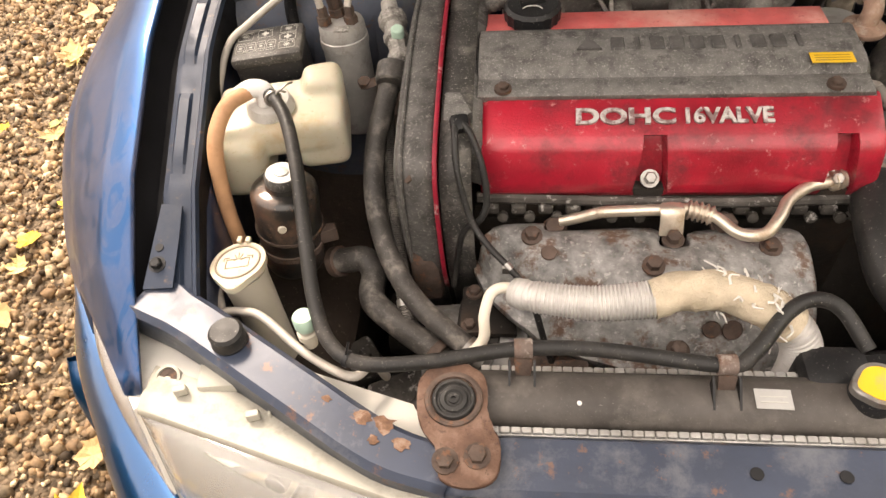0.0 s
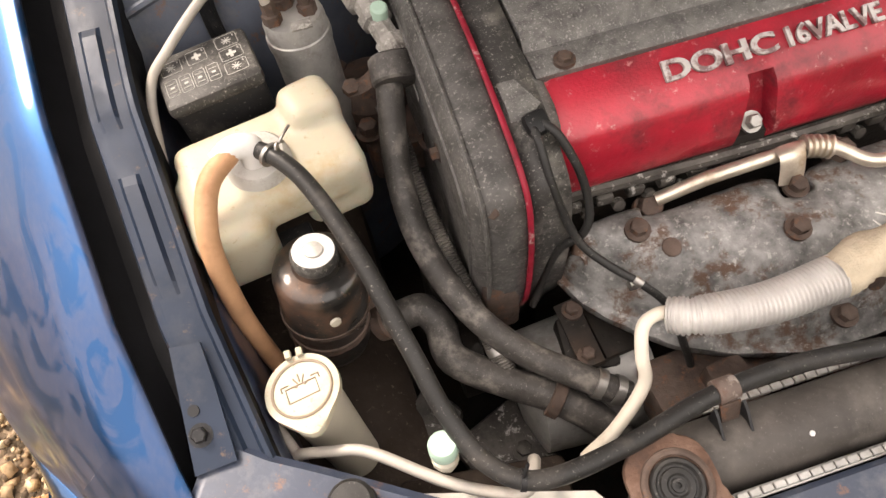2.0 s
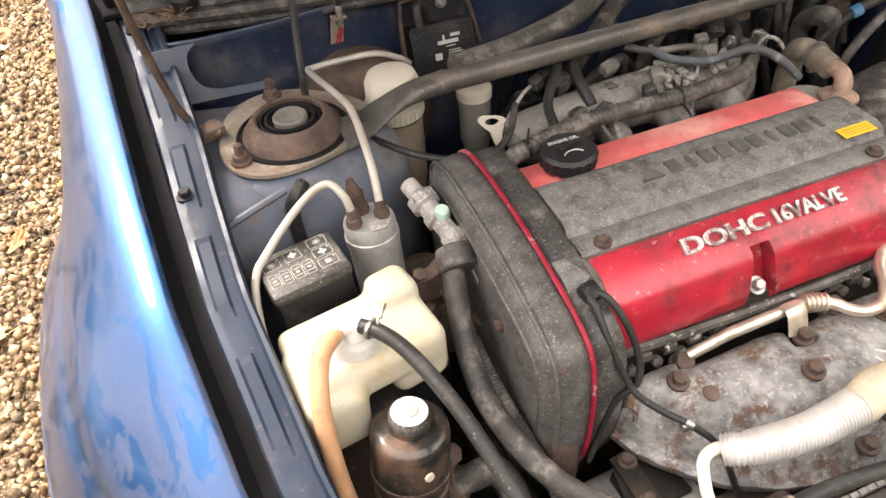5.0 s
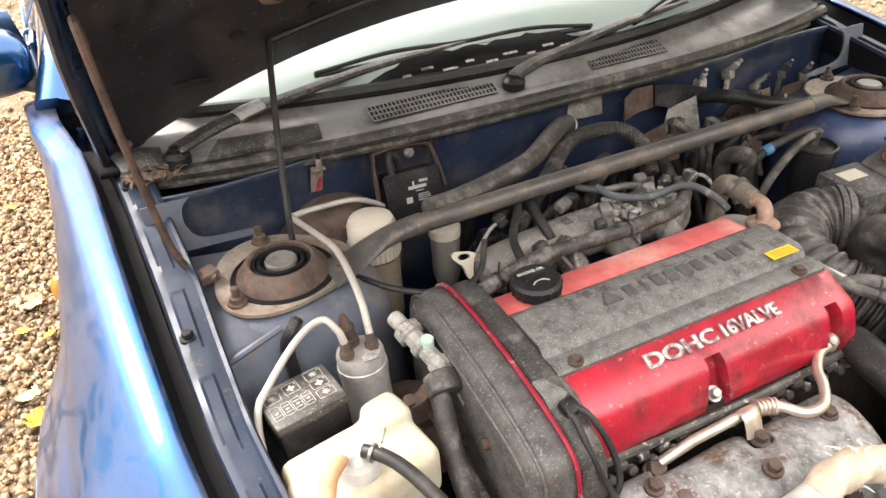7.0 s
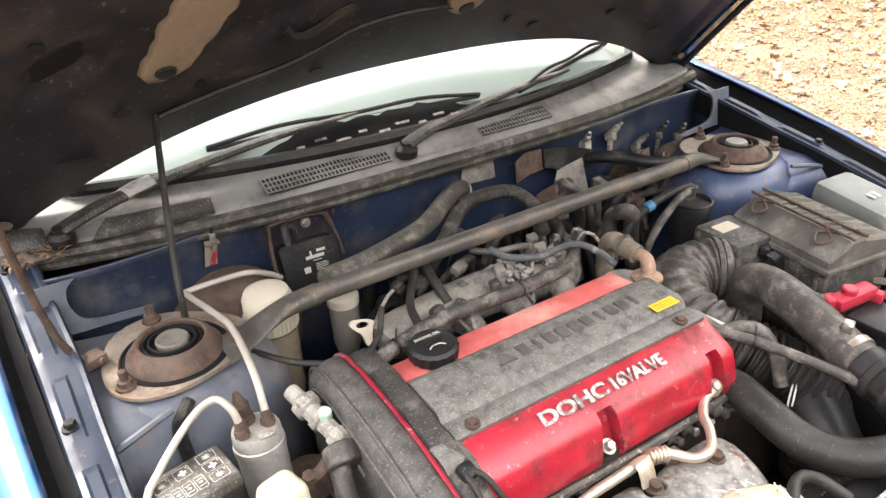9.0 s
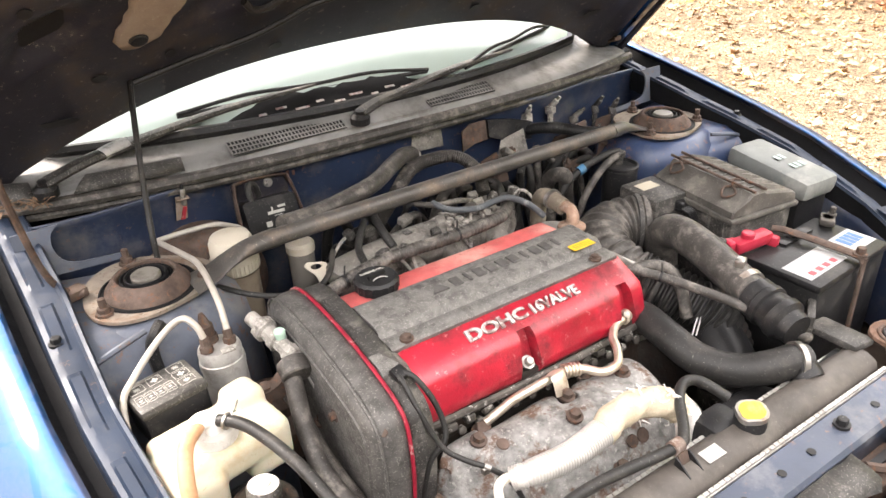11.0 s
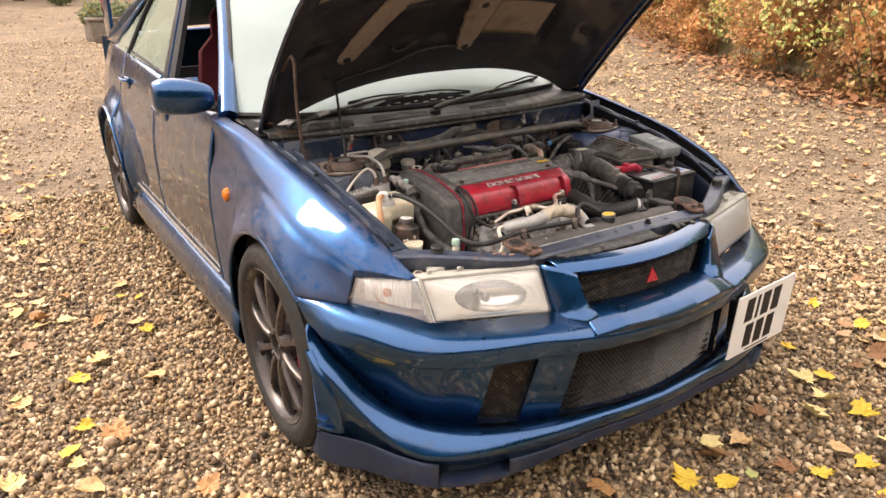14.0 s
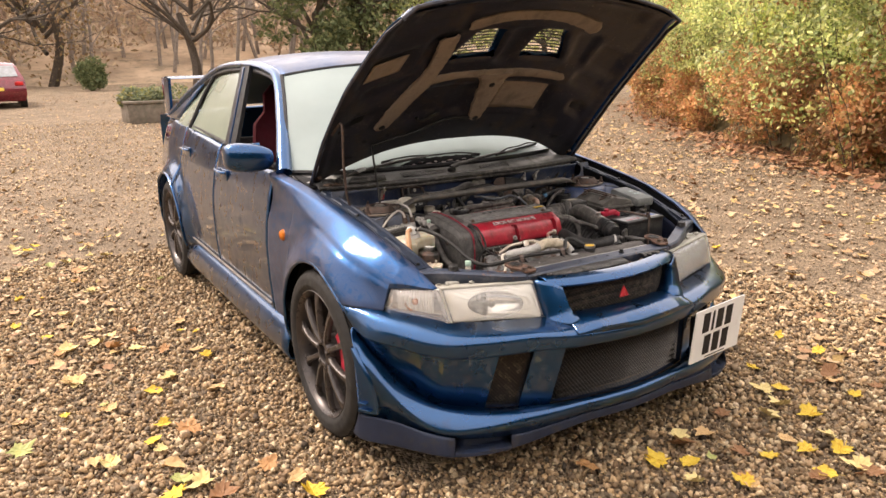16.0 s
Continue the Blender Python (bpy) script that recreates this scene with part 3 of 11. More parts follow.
for s in (-1, 1):
    d1 = part("door", side_sheet(s, 0.616, 1.500, lambda y: 0.285), BLUE, car, "dusty blue front door, window wound down", solid=0.006)
    handle(s, 1.36, 0.815, d1)
    d2 = part("door", side_sheet(s, 1.505, 2.302, lambda y: max(0.285, arch_r(y) + 0.006 if y > 2.15 else 0.285)), BLUE, car, "dusty blue rear door with misted window", solid=0.006)
    handle(s, 2.17, 0.850, d2)
    part("rear_quarter", side_sheet(s, 2.308, 3.42, lambda y: arch_r(y) if y < 2.872 else 0.30, 40), BLUE, car, "blue rear wing with flared arch", solid=0.006)
    bm = B()
    rows = []
    for i in range(21):
        y = lerp(0.36, 2.16, i / 20)
        rows.append([V((s * x, y, z)) for x, z in ((0.785, 0.31), (0.812, 0.295), (0.838, 0.245), (0.846, 0.20), (0.835, 0.165), (0.80, 0.155), (0.74, 0.155))])
    grid(bm, rows)
    part("side_skirt", bm, BLUE, car, "blue side skirt", solid=0.005)
    bm = B()
    tube(bm, [(s * 0.812, 0.63, 0.330), (s * 0.815, 1.2, 0.332), (s * 0.814, 2.12, 0.340)], 0.006, 6, 3)
    part("sill_strip", bm, STEEL, car, "pale sill trim line")
    bm = B()
    arc = [V((s * (half_width(2.51 + 0.36 * math.sin(a), 0.317 + 0.36 * math.cos(a)) + 0.002), 2.51 + 0.365 * math.sin(a), 0.317 + 0.365 * math.cos(a))) for a in (radians(-96 + 192 * i / 40) for i in range(41))]
    tube(bm, arc, [(0, 0.007), (0.5, 0.008), (1, 0.007)], 8, 1, smooth=False)
    part("arch_flare", bm, BLUE, car)
    # wheel housings, dark inside
    for yc in (0.0, 2.51):
        bm = B()
        rows = []
        for x in ((0.635, 0.68, 0.74, 0.80) if yc < 1 else (0.50, 0.60, 0.70, 0.80)):
            rows.append([V((s * (min(x, 0.715) if yc < 1 and math.sin(a) < -0.55 else x), yc + 0.375 * math.sin(a), 0.317 + 0.375 * math.cos(a))) for a in (radians(-100 + 200 * i / 24) for i in range(25))])
        vs = grid(bm, rows)
        fill(bm, vs[0])
        part("wheel_housing", bm, BLACKP, car)
    # repeater lamp
    bm = B()
    w = half_width(0.42, 0.682)
    lathe(bm, (s * (w - 0.004), 0.42, 0.682), (s, 0, 0.05), [(0.024, 0), (0.022, 0.010), (0.013, 0.017), (0.003, 0.019)], 20)
    part("side_repeater", bm, ORANGE, car, "small round amber side repeater")
    # mirror
    bm = B()
    rows = []
    for i in range(15):
        a = math.pi * i / 14
        f = (1 - math.cos(a)) / 2
        x = lerp(0.750, 0.945, f)
        h = 0.068 * (math.sin(a) ** 0.45) * lerp(0.80, 1.0, f)
        dp = 0.060 * (math.sin(a) ** 0.45) * lerp(0.85, 1.0, f)
        rows.append([V((s * x, 0.70 + dp * math.copysign(abs(math.cos(t)) ** 0.75, math.cos(t)) - 0.05 * (1 - f), 0.968 + 0.012 * f + h * math.copysign(abs(math.sin(t)) ** 0.75, math.sin(t)))) for t in (2 * math.pi * k / 24 for k in range(24))])
    grid(bm, rows, close_v=True)
    bmesh.ops.remove_doubles(bm, verts=bm.verts, dist=0.0005)
    mir = part("door_mirror", bm, BLUE, car, "glossy blue door mirror housing", sharp=60)
    bm = B()
    tube(bm, [(s * 0.730, 0.60, 0.925), (s * 0.745, 0.63, 0.932), (s * 0.79, 0.665, 0.945)], [(0, 0.030), (0.5, 0.022), (1, 0.028)], 12, flat=0.7)
    part("mirror_stalk", bm, BLACKP, mir)
    bm = B()
    slab(bm, [(-0.075, -0.045), (0.075, -0.045), (0.08, 0.0), (0.07, 0.05), (-0.07, 0.05), (-0.08, 0)], (s * 0.84, 0.757, 0.975), (1, 0, 0), (0, 0, 1), 0.003)
    part("mirror_glass", bm, CHROME, mir)

# roof, pillars and glazing
RAIL = [(0.56, 0.730, 0.925), (0.80, 0.640, 1.118), (1.06, 0.556, 1.295), (1.25, 0.545, 1.343), (1.55, 0.542, 1.362), (1.95, 0.542, 1.352), (2.25, 0.555, 1.308), (2.60, 0.610, 1.185), (2.95, 0.660, 1.035)]


def rail(y):
    i = min(len(RAIL) - 1, next((k for k, r in enumerate(RAIL) if r[0] >= y), len(RAIL) - 1))
    pts = spline([V((r[1], r[0], r[2])) for r in RAIL], 10)
    return min(pts, key=lambda p: abs(p.y - y))


def over(y, x, rise):
    p = rail(y)
    f = min(1.0, abs(x) / p.x)
    return p.z + rise * (1 - f ** 2.2)


bm = B()
rows = []
for i in range(25):
    y = lerp(1.02, 2.30, i / 24)
    p = rail(y)
    rows.append([V((p.x * u, y - 0.09 * (1 - u * u) * (1 - sstep(1.02, 1.5, y)) + 0.05 * (1 - u * u) * sstep(2.0, 2.3, y), p.z + 0.048 * (1 - abs(u) ** 2.2))) for u in (k / 12 - 1 for k in range(25))])
grid(bm, rows)
roof = part("roof", bm, ROOFBLUE, car, "dusty blue roof panel", solid=0.006)
for s in (-1, 1):
    bm = B()
    tube(bm, [V((s * (r[1] + 0.004), r[0], r[2] - 0.012)) for r in RAIL], [(0, 0.034), (0.12, 0.027), (0.3, 0.024), (0.8, 0.026), (1, 0.045)], 10, 6, flat=0.8)
    part("roof_rail", bm, BLUE, car, "blue screen pillar and roof rail")
    bm = B()
    tube(bm, [V((s * (r[1] + 0.012), r[0], r[2] - 0.040)) for r in RAIL[1:-1]], 0.012, 6, 6)
    part("window_seal", bm, BLACKP, car)
    # B pillar and waist seal
    bm = B()
    slab(bm, [(0, 0), (0.185, 0), (0.35, 0.425), (0.20, 0.425)], (s * 0.728, 1.235, 0.945), (0, 1, 0), (-s * 0.40, 0, 0.917), 0.02 * s)
    part("b_pillar", bm, BLACKP, car, "black centre pillar and window frames")
    bm = B()
    slab(bm, [(0.088, 0), (0.112, 0), (0.292, 0.42), (0.272, 0.42)], (s * 0.7315, 1.235, 0.945), (0, 1, 0), (-s * 0.40, 0, 0.917), 0.022 * s)
    part("pillar_face", bm, BLUE, car)
    bm = B()
    tube(bm, [V((s * (half_width(y, interp(y, BELT)) - 0.010), y, interp(y, BELT) + 0.004)) for y in (0.64, 1.0, 1.5, 2.0, 2.4, 2.75)], 0.009, 6, 4)
    part("waist_seal", bm, BLACKP, car)
    # C pillar
    bm = B()
    rows = []
    for f in (0, 0.25, 0.5, 0.75, 1):
        a, b = rail(lerp(2.28, 2.95, f)), V((0.715, lerp(2.62, 3.0, f), 1.005))
        rows.append([V((s * lerp(a.x, b.x, g), lerp(a.y, b.y, g), lerp(a.z, b.z, g))) for g in (0, 0.33, 0.66, 1)])
    grid(bm, rows)
    part("c_pillar", bm, BLUE, car, solid=0.006)
    # misted rear side glass, quarter light
    for name, y0, y1 in (("rear_door_glass", 1.60, 2.20), ("quarter_glass", 2.235, 2.56)):
        bm = B()
        rows = []
        for i in range(13):
            y = lerp(y0, y1, i / 12)
            p = rail(y + 0.02)
            zb = interp(y, BELT) - 0.01
            lead = 0.19 * (1 - i / 12) if y0 < 2 else 0.0
            rows.append([V((s * lerp(0.732, p.x + 0.005, g), y - lead * (1 - g), lerp(zb, p.z - 0.045, g))) for g in (0, 0.25, 0.5, 0.75, 1)])
        grid(bm, rows)
        g = part(name, bm, SIDEGLASS, car, "misted side window")
        g.visible_shadow = False
    bm = B()
    tube(bm, [(s * 0.735, 2.218, 0.985), (s * 0.64, 2.215, 1.16), (s * 0.566, 2.19, 1.28)], 0.011, 6, 3)
    part("window_divider", bm, BLACKP, car)



def screen_base(x):
    """The lower edge of the glass behind the scuttle."""
    return V((x, 0.303 + 0.36 * x * x + 0.09 * sstep(0.55, 0.715, abs(x)), 0.914 - 0.012 * x * x))


SCREEN = 9
bm = B()
rows = []
for i in range(SCREEN * 2 + 1):
    u = i / SCREEN - 1
    bot = screen_base(0.715 * u)
    top = V((0.545 * u, 1.045 - 0.09 * (1 - u * u), 1.298 + 0.046 * (1 - abs(u) ** 2.2)))
    rows.append([bot.lerp(top, g / 8) + V((0, -0.020, 0.016)) * math.sin(math.pi * g / 8) for g in range(9)])
grid(bm, rows)
ws = part("windscreen", bm, WSGLASS, car, "misted pale windscreen reflecting the sky")
ws.visible_shadow = False
bm = B()
tube(bm, [r[0] + V((0, 0.002, 0.004)) for r in rows], 0.010, 6, 1, smooth=False)
tube(bm, [r[-1] for r in rows], 0.008, 6, 1, smooth=False)
tube(bm, rows[0], 0.010, 6, 1, smooth=False)
tube(bm, rows[-1], 0.010, 6, 1, smooth=False)
part("screen_seal", bm, BLACKP, ws)
bm = B()
rows = []
for i in range(13):
    u = i / 6 - 1
    rows.append([V((lerp(0.55, 0.63, g) * u, lerp(2.33, 2.93, g) + 0.04 * (1 - u * u), lerp(1.325, 1.03, g) + 0.03 * (1 - u * u))) for g in (0, 0.3, 0.6, 1)])
grid(bm, rows)
part("rear_window", bm, SIDEGLASS, car).visible_shadow = False
bm = B()
rows = []
for i in range(13):
    u = i / 6 - 1
    rows.append([V((0.68 * u, y + 0.04 * (1 - u * u), z + 0.02 * (1 - u * u))) for y, z in ((2.95, 1.015), (3.2, 1.01), (3.40, 0.995), (3.43, 0.93), (3.42, 0.60), (3.45, 0.40), (3.35, 0.25))])
grid(bm, rows)
part("boot", bm, BLUE, car, "blue boot lid and tail", solid=0.006)
bm = B()
rows = [[V((0.66 * u, 3.06 + c + 0.03 * (1 - u * u), 1.252 + d)) for c, d in ((0, 0), (0.04, 0.014), (0.11, 0.018), (0.17, 0.008), (0.11, -0.004), (0.04, -0.006))] for u in (k / 8 - 1 for k in range(17))]
grid(bm, rows, close_v=True)
wing = part("rear_spoiler", bm, BLUE, car, "tall blue boot spoiler")
for s in (-1, 1):
    bm = B()
    slab(bm, [(0, 0), (0.18, 0), (0.20, 0.26), (-0.02, 0.26)], (s * 0.655, 3.05, 1.0), (0, 1, 0), (0, -0.05, 1), 0.02 * s, 0.004)
    part("spoiler_post", bm, BLUE, wing)

# floor pan and cabin, seen through the openings
# Black floor box and upright sheet, added to stop light leaking through.
bm = B()
box(bm, (0, 1.75, 0.22), (1.46, 2.6, 0.10), bev=0.02)
box(bm, (0, 1.75, 0.60), (1.40, 0.03, 0.70), bev=0.005)
part("floor_pan", bm, BLACKP, car)
bm = B()
rows = [[V((0.70 * u, y, z)) for y, z in ((0.36, 0.875), (0.56, 0.905), (0.70, 0.93), (0.86, 0.91), (0.92, 0.80), (0.95, 0.55), (0.80, 0.27))] for u in (-1, -0.5, 0, 0.5, 1)]
grid(bm, rows)
part("dashboard", bm, TRIM, car, solid=0.01)
bm = B()
tube(bm, [V((-0.36 + 0.18 * math.cos(a), 1.02 + 0.08 * math.sin(a), 0.90 + 0.16 * math.sin(a))) for a in (2 * math.pi * k / 24 for k in range(25))], 0.014, 8, 1, smooth=False, caps=False)
part("steering_wheel", bm, TRIM, car)
for s in (-1, 1):
    bm = B()
    rows = []
    for y, z, w, dpt in ((1.33, 0.52, 0.24, 0.09), (1.42, 0.70, 0.24, 0.085), (1.50, 0.90, 0.235, 0.075), (1.56, 1.04, 0.20, 0.065), (1.59, 1.10, 0.13, 0.055), (1.61, 1.19, 0.12, 0.050), (1.62, 1.24, 0.07, 0.03)):
        rows.append([V((s * 0.36 + w * math.cos(t), y + dpt * math.sin(t) - 0.05 * abs(math.cos(t)) ** 3, z)) for t in (2 * math.pi * k / 20 for k in range(20))])
    vs = grid(bm, rows, close_v=True)
    fill(bm, vs[-1])
    st = part("seat", bm, SEAT, car, "dark red bucket seat")
    bm = B()
    box(bm, (s * 0.36, 1.12, 0.46), (0.48, 0.50, 0.18), bev=0.05, seg=3)
    part("cushion", bm, SEAT, st)

# ---- open bonnet, hinged by the screen ----
HINGE, OPEN = V((0, 0.452, 0.866)), radians(42.0)
FWD, NRM = V((0, -math.cos(OPEN), math.sin(OPEN))), V((0, math.sin(OPEN), math.cos(OPEN)))


def bonnet_rim(u):
    """From tail to nose edge at u = -1..1 across."""
    return 0.175 * (1 - abs(u) ** 2.7), 1.085 - 0.095 * abs(u) ** 2.4


def bonnet_w(d):
    return interp(d, [(0, 0.690), (0.3, 0.695), (0.6, 0.680), (0.85, 0.648), (1.0, 0.615), (1.1, 0.60)])


def bonnet_pt(u, f, sink=0.0):
    a, b = bonnet_rim(u)
    d = lerp(a, b, f)
    h = 0.055 * (1 - abs(u) ** 2.2) + 0.040 * math.sin(math.pi * min(1, d / 1.05)) - 0.05 * sstep(0.93, 1.1, d) - 0.035 * sstep(0.90, 1.0, abs(u))
    return HINGE + FWD * d + NRM * (h - sink) + V((bonnet_w(d) * u, 0, 0))


def bonnet_cell(u0, u1, f0, f1, sink, nu=6, nf=4):
    return [[bonnet_pt(lerp(u0, u1, i / nu), lerp(f0, f1, j / nf), sink) for j in range(nf + 1)] for i in range(nu + 1)]


VENTS = ((-0.34, -0.10), (0.10, 0.34))
V0, V1 = 0.555, 0.725


def warp(u, f):
    """The louvre openings narrow towards the nose."""
    g = sstep(V0, V1, f)
    p, q = lerp(0.115, 0.155, g), lerp(0.40, 0.32, g)
    au = abs(u)
    v = interp(au, [(0, 0.0), (0.10, p), (0.34, q), (0.60, 0.60), (1, 1.0)])
    return math.copysign(v, u)


bm = B()
cols = sorted([-1, -0.97, -0.93, -0.85, -0.75, -0.6, -0.45, -0.34, -0.22, -0.10, 0.0, 0.10, 0.22, 0.34, 0.45, 0.6, 0.75, 0.85, 0.93, 0.97, 1])
fs = [0, 0.03, 0.1, 0.2, 0.3, 0.4, 0.48, V0, 0.61, 0.67, V1, 0.80, 0.88, 0.94, 0.98, 1.0]
vs = [[bm.verts.new(bonnet_pt(warp(u, f), f)) for f in fs] for u in cols]
for i in range(len(cols) - 1):
    for j in range(len(fs) - 1):
        vent = V0 <= fs[j] < V1 and any(a <= cols[i] < b for a, b in VENTS)
        if not vent:
            bm.faces.new((vs[i][j], vs[i + 1][j], vs[i + 1][j + 1], vs[i][j + 1]))
bonnet = part("bonnet", bm, BLUE, car, "blue bonnet propped open, dark dirty underside", solid=0.0035)
# inner frame: a pressed sheet with recesses
bm = B()


def in_recess(u, f):
    au = abs(u)
    if 0.10 <= au <= 0.34 and V0 <= f <= V1:
        return 9.0
    if 0.08 < au < 0.50 and 0.20 < f < 0.385:
        return 0.014
    if 0.725 < au < 0.86 and 0.265 < f < 0.325:
        return 0.020
    if 0.62 < au < 0.86 and 0.42 < f < 0.50:
        return 0.010
    if 0.66 < au < 0.89 and 0.54 < f < 0.70:
        return 0.014
    if au < 0.055 and 0.52 < f < 0.74:
        return 0.016
    if 0.44 < au < 0.60 and 0.54 < f < 0.74:
        return 0.012
    if au < 0.8 and 0.89 < f < 0.95:
        return 0.016
    return 0.0


NU, NF = 96, 72
us = [lerp(-0.965, 0.965, i / NU) for i in range(NU + 1)]
ff = [lerp(0.012, 0.985, j / NF) for j in range(NF + 1)]
dep = [[in_recess(u, f) for f in ff] for u in us]
for _ in range(1):
    dep = [[9.0 if dep[i][j] > 1 else sum(min(0.03, dep[min(NU, max(0, i + a))][min(NF, max(0, j + b))]) for a in (-1, 0, 1) for b in (-1, 0, 1)) / 9 for j in range(NF + 1)] for i in range(NU + 1)]
vs = [[bm.verts.new(bonnet_pt(warp(us[i], ff[j]), ff[j], 0.030 - min(dep[i][j], 0.024) - 0.022 * sstep(0.93, 0.965, abs(us[i])))) for j in range(NF + 1)] for i in range(NU + 1)]
for i in range(NU):
    for j in range(NF):
        if max(dep[i][j], dep[i + 1][j], dep[i][j + 1], dep[i + 1][j + 1]) < 1:
            bm.faces.new((vs[i][j], vs[i + 1][j], vs[i + 1][j + 1], vs[i][j + 1]))
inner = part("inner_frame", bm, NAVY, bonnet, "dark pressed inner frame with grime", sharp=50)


def strip(path, widths, sink, name="liner_band", label="stained tan band of the bonnet frame", material=None, seed=0):
    """A pressed band along (u, f) places, with a slightly ragged rim."""
    random.seed(seed)
    bm = B()
    pts = spline([V((u, f, 0)) for u, f in path], 10)
    rows = []
    for i, p in enumerate(pts):
        d = (pts[min(i + 1, len(pts) - 1)] - pts[max(i - 1, 0)])
        d = V((d.x * 0.65, d.y, 0)).normalized()
        side = V((-d.y / 0.65, d.x, 0))
        w = interp(i / (len(pts) - 1), widths)
        if i in (0, len(pts) - 1):
            w *= 0.55
        j0, j1 = random.uniform(0.9, 1.08), random.uniform(0.9, 1.08)
        rows.append([bonnet_pt(*(p + side * w * q * (j0 if q < 0 else j1)).xy, sink - h) for q, h in ((-1, 0.007), (-0.86, 0), (-0.4, -0.002), (0, -0.003), (0.4, -0.002), (0.86, 0), (1, 0.007))])
    grid(bm, rows)
    return part(name, bm, material or INSUL, bonnet, label, solid=0.002)


strip([(-0.63, 0.195), (-0.56, 0.32), (-0.485, 0.45), (-0.465, 0.58), (-0.50, 0.735)], [(0, 0.034), (0.15, 0.042), (0.45, 0.050), (0.6, 0.036), (1, 0.040)], 0.038, seed=1)
strip([(-0.47, 0.445), (-0.25, 0.455), (0.0, 0.45), (0.25, 0.455), (0.53, 0.445)], [(0, 0.030), (0.3, 0.022), (0.5, 0.030), (1, 0.024)], 0.035, seed=2)
strip([(0.03, 0.145), (0.02, 0.27), (0.01, 0.38), (0.0, 0.46)], [(0, 0.030), (0.3, 0.045), (0.8, 0.06), (1, 0.085)], 0.040, seed=3)
strip([(-0.42, 0.775), (-0.22, 0.815), (0.0, 0.825), (0.25, 0.815), (0.52, 0.77)], [(0, 0.036), (0.5, 0.030), (1, 0.042)], 0.035, seed=4)
for u0, u1, f0, f1, sink in ((0.09, 0.47, 0.205, 0.40, 0.017), (-0.88, -0.69, 0.56, 0.66, 0.020)):
    bm = B()
    rows = bonnet_cell(u0, u1, f0, f1, sink + 0.002, 8, 8)
    grid(bm, rows)
    part("liner_patch", bm, INSUL, bonnet, "torn brown sound liner", solid=0.003)
for u, f in ((-0.625, 0.215), (0.03, 0.160), (0.01, 0.385)):
    bm = B()
    lathe(bm, bonnet_pt(u, f, 0.0415), -NRM, [(0.014, 0), (0.012, 0.003), (0.004, 0.0035)], 16)
    part("liner_clip", bm, BLACKP, bonnet)
# vent slats: daylight shows between them
for a, b in VENTS:
    for k in range(9):
        bm = B()
        f = V0 + 0.002 + k * (V1 - V0) / 9
        rows = []
        for i in range(7):
            rows.append([bonnet_pt(warp(lerp(a, b, i / 6), f), f + 0.0105 * (1 - g), 0.007 - 0.005 * g) for g in (0, 0.5, 1)])
        grid(bm, rows)
        part("vent_slat", bm, BLACKP, bonnet, solid=0.002)
    bm = B()
    for k in range(15):
        u = lerp(a, b, k / 14)
        rod(bm, bonnet_pt(warp(u, V0), V0, 0.006), bonnet_pt(warp(u, V1), V1, 0.006), 0.0009, n=4)
    part("vent_mesh", bm, MESHM, bonnet, kind="stuff")
# Black sheets and discs stand in for the shade inside pockets and holes.
for s in (-1, 1):
    bm = B()
    grid(bm, bonnet_cell(s * 0.742, s * 0.848, 0.272, 0.318, 0.0135, 4, 4))
    part("pocket_dark", bm, FLATBLACK, bonnet, "black sheet for the dark inside a pressed pocket")
for u, f, w in ((-0.80, 0.09, 0.034), (-0.70, 0.145, 0.011), (-0.825, 0.37, 0.009), (-0.55, 0.13, 0.008), (-0.29, 0.05, 0.011), (0.3, 0.06, 0.011), (0.55, 0.10, 0.010), (0.78, 0.09, 0.026), (-0.90, 0.30, 0.006), (0.2, 0.09, 0.006)):
    bm = B()
    slab(bm, [(w * math.cos(t) * 1.0, 0.010 * math.sin(t)) for t in (2 * math.pi * k / 16 for k in range(16))], bonnet_pt(u, f, 0.0318), (1, 0, 0), FWD, 0.0008)
    part("frame_hole", bm, FLATBLACK, bonnet)
bm = B()
tube(bm, [bonnet_pt(-0.995 + 0 * i, i / 12, 0.012) for i in range(13)], 0.007, 6, 1, smooth=False)
tube(bm, [bonnet_pt(0.995, i / 12, 0.012) for i in range(13)], 0.007, 6, 1, smooth=False)
tube(bm, [bonnet_pt(u, 0.004, 0.012) for u in (k / 12 - 1 for k in range(25))], 0.007, 6, 1, smooth=False)
tube(bm, [bonnet_pt(u, 0.997, 0.012) for u in (k / 12 - 1 for k in range(25))], 0.008, 6, 1, smooth=False)
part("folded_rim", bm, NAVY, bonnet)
for s in (-1, 1):
    bm = B()
    tube(bm, [(s * 0.665, 0.40, 0.815), (s * 0.668, 0.43, 0.85), (s * 0.665, 0.44, 0.88), HINGE + FWD * 0.10 + V((s * 0.655, 0, 0)) + NRM * -0.03], 0.010, 8, flat=0.6)
    part("hinge", bm, RUST, bonnet)
bm = B()
tube(bm, [bonnet_pt(-0.63, 0.095, 0.034), bonnet_pt(-0.50, 0.098, 0.036), bonnet_pt(-0.375, 0.105, 0.037), bonnet_pt(-0.30, 0.125, 0.037), bonnet_pt(-0.225, 0.155, 0.037), bonnet_pt(-0.12, 0.165, 0.037), bonnet_pt(0.02, 0.16, 0.036)], 0.0048, 8)
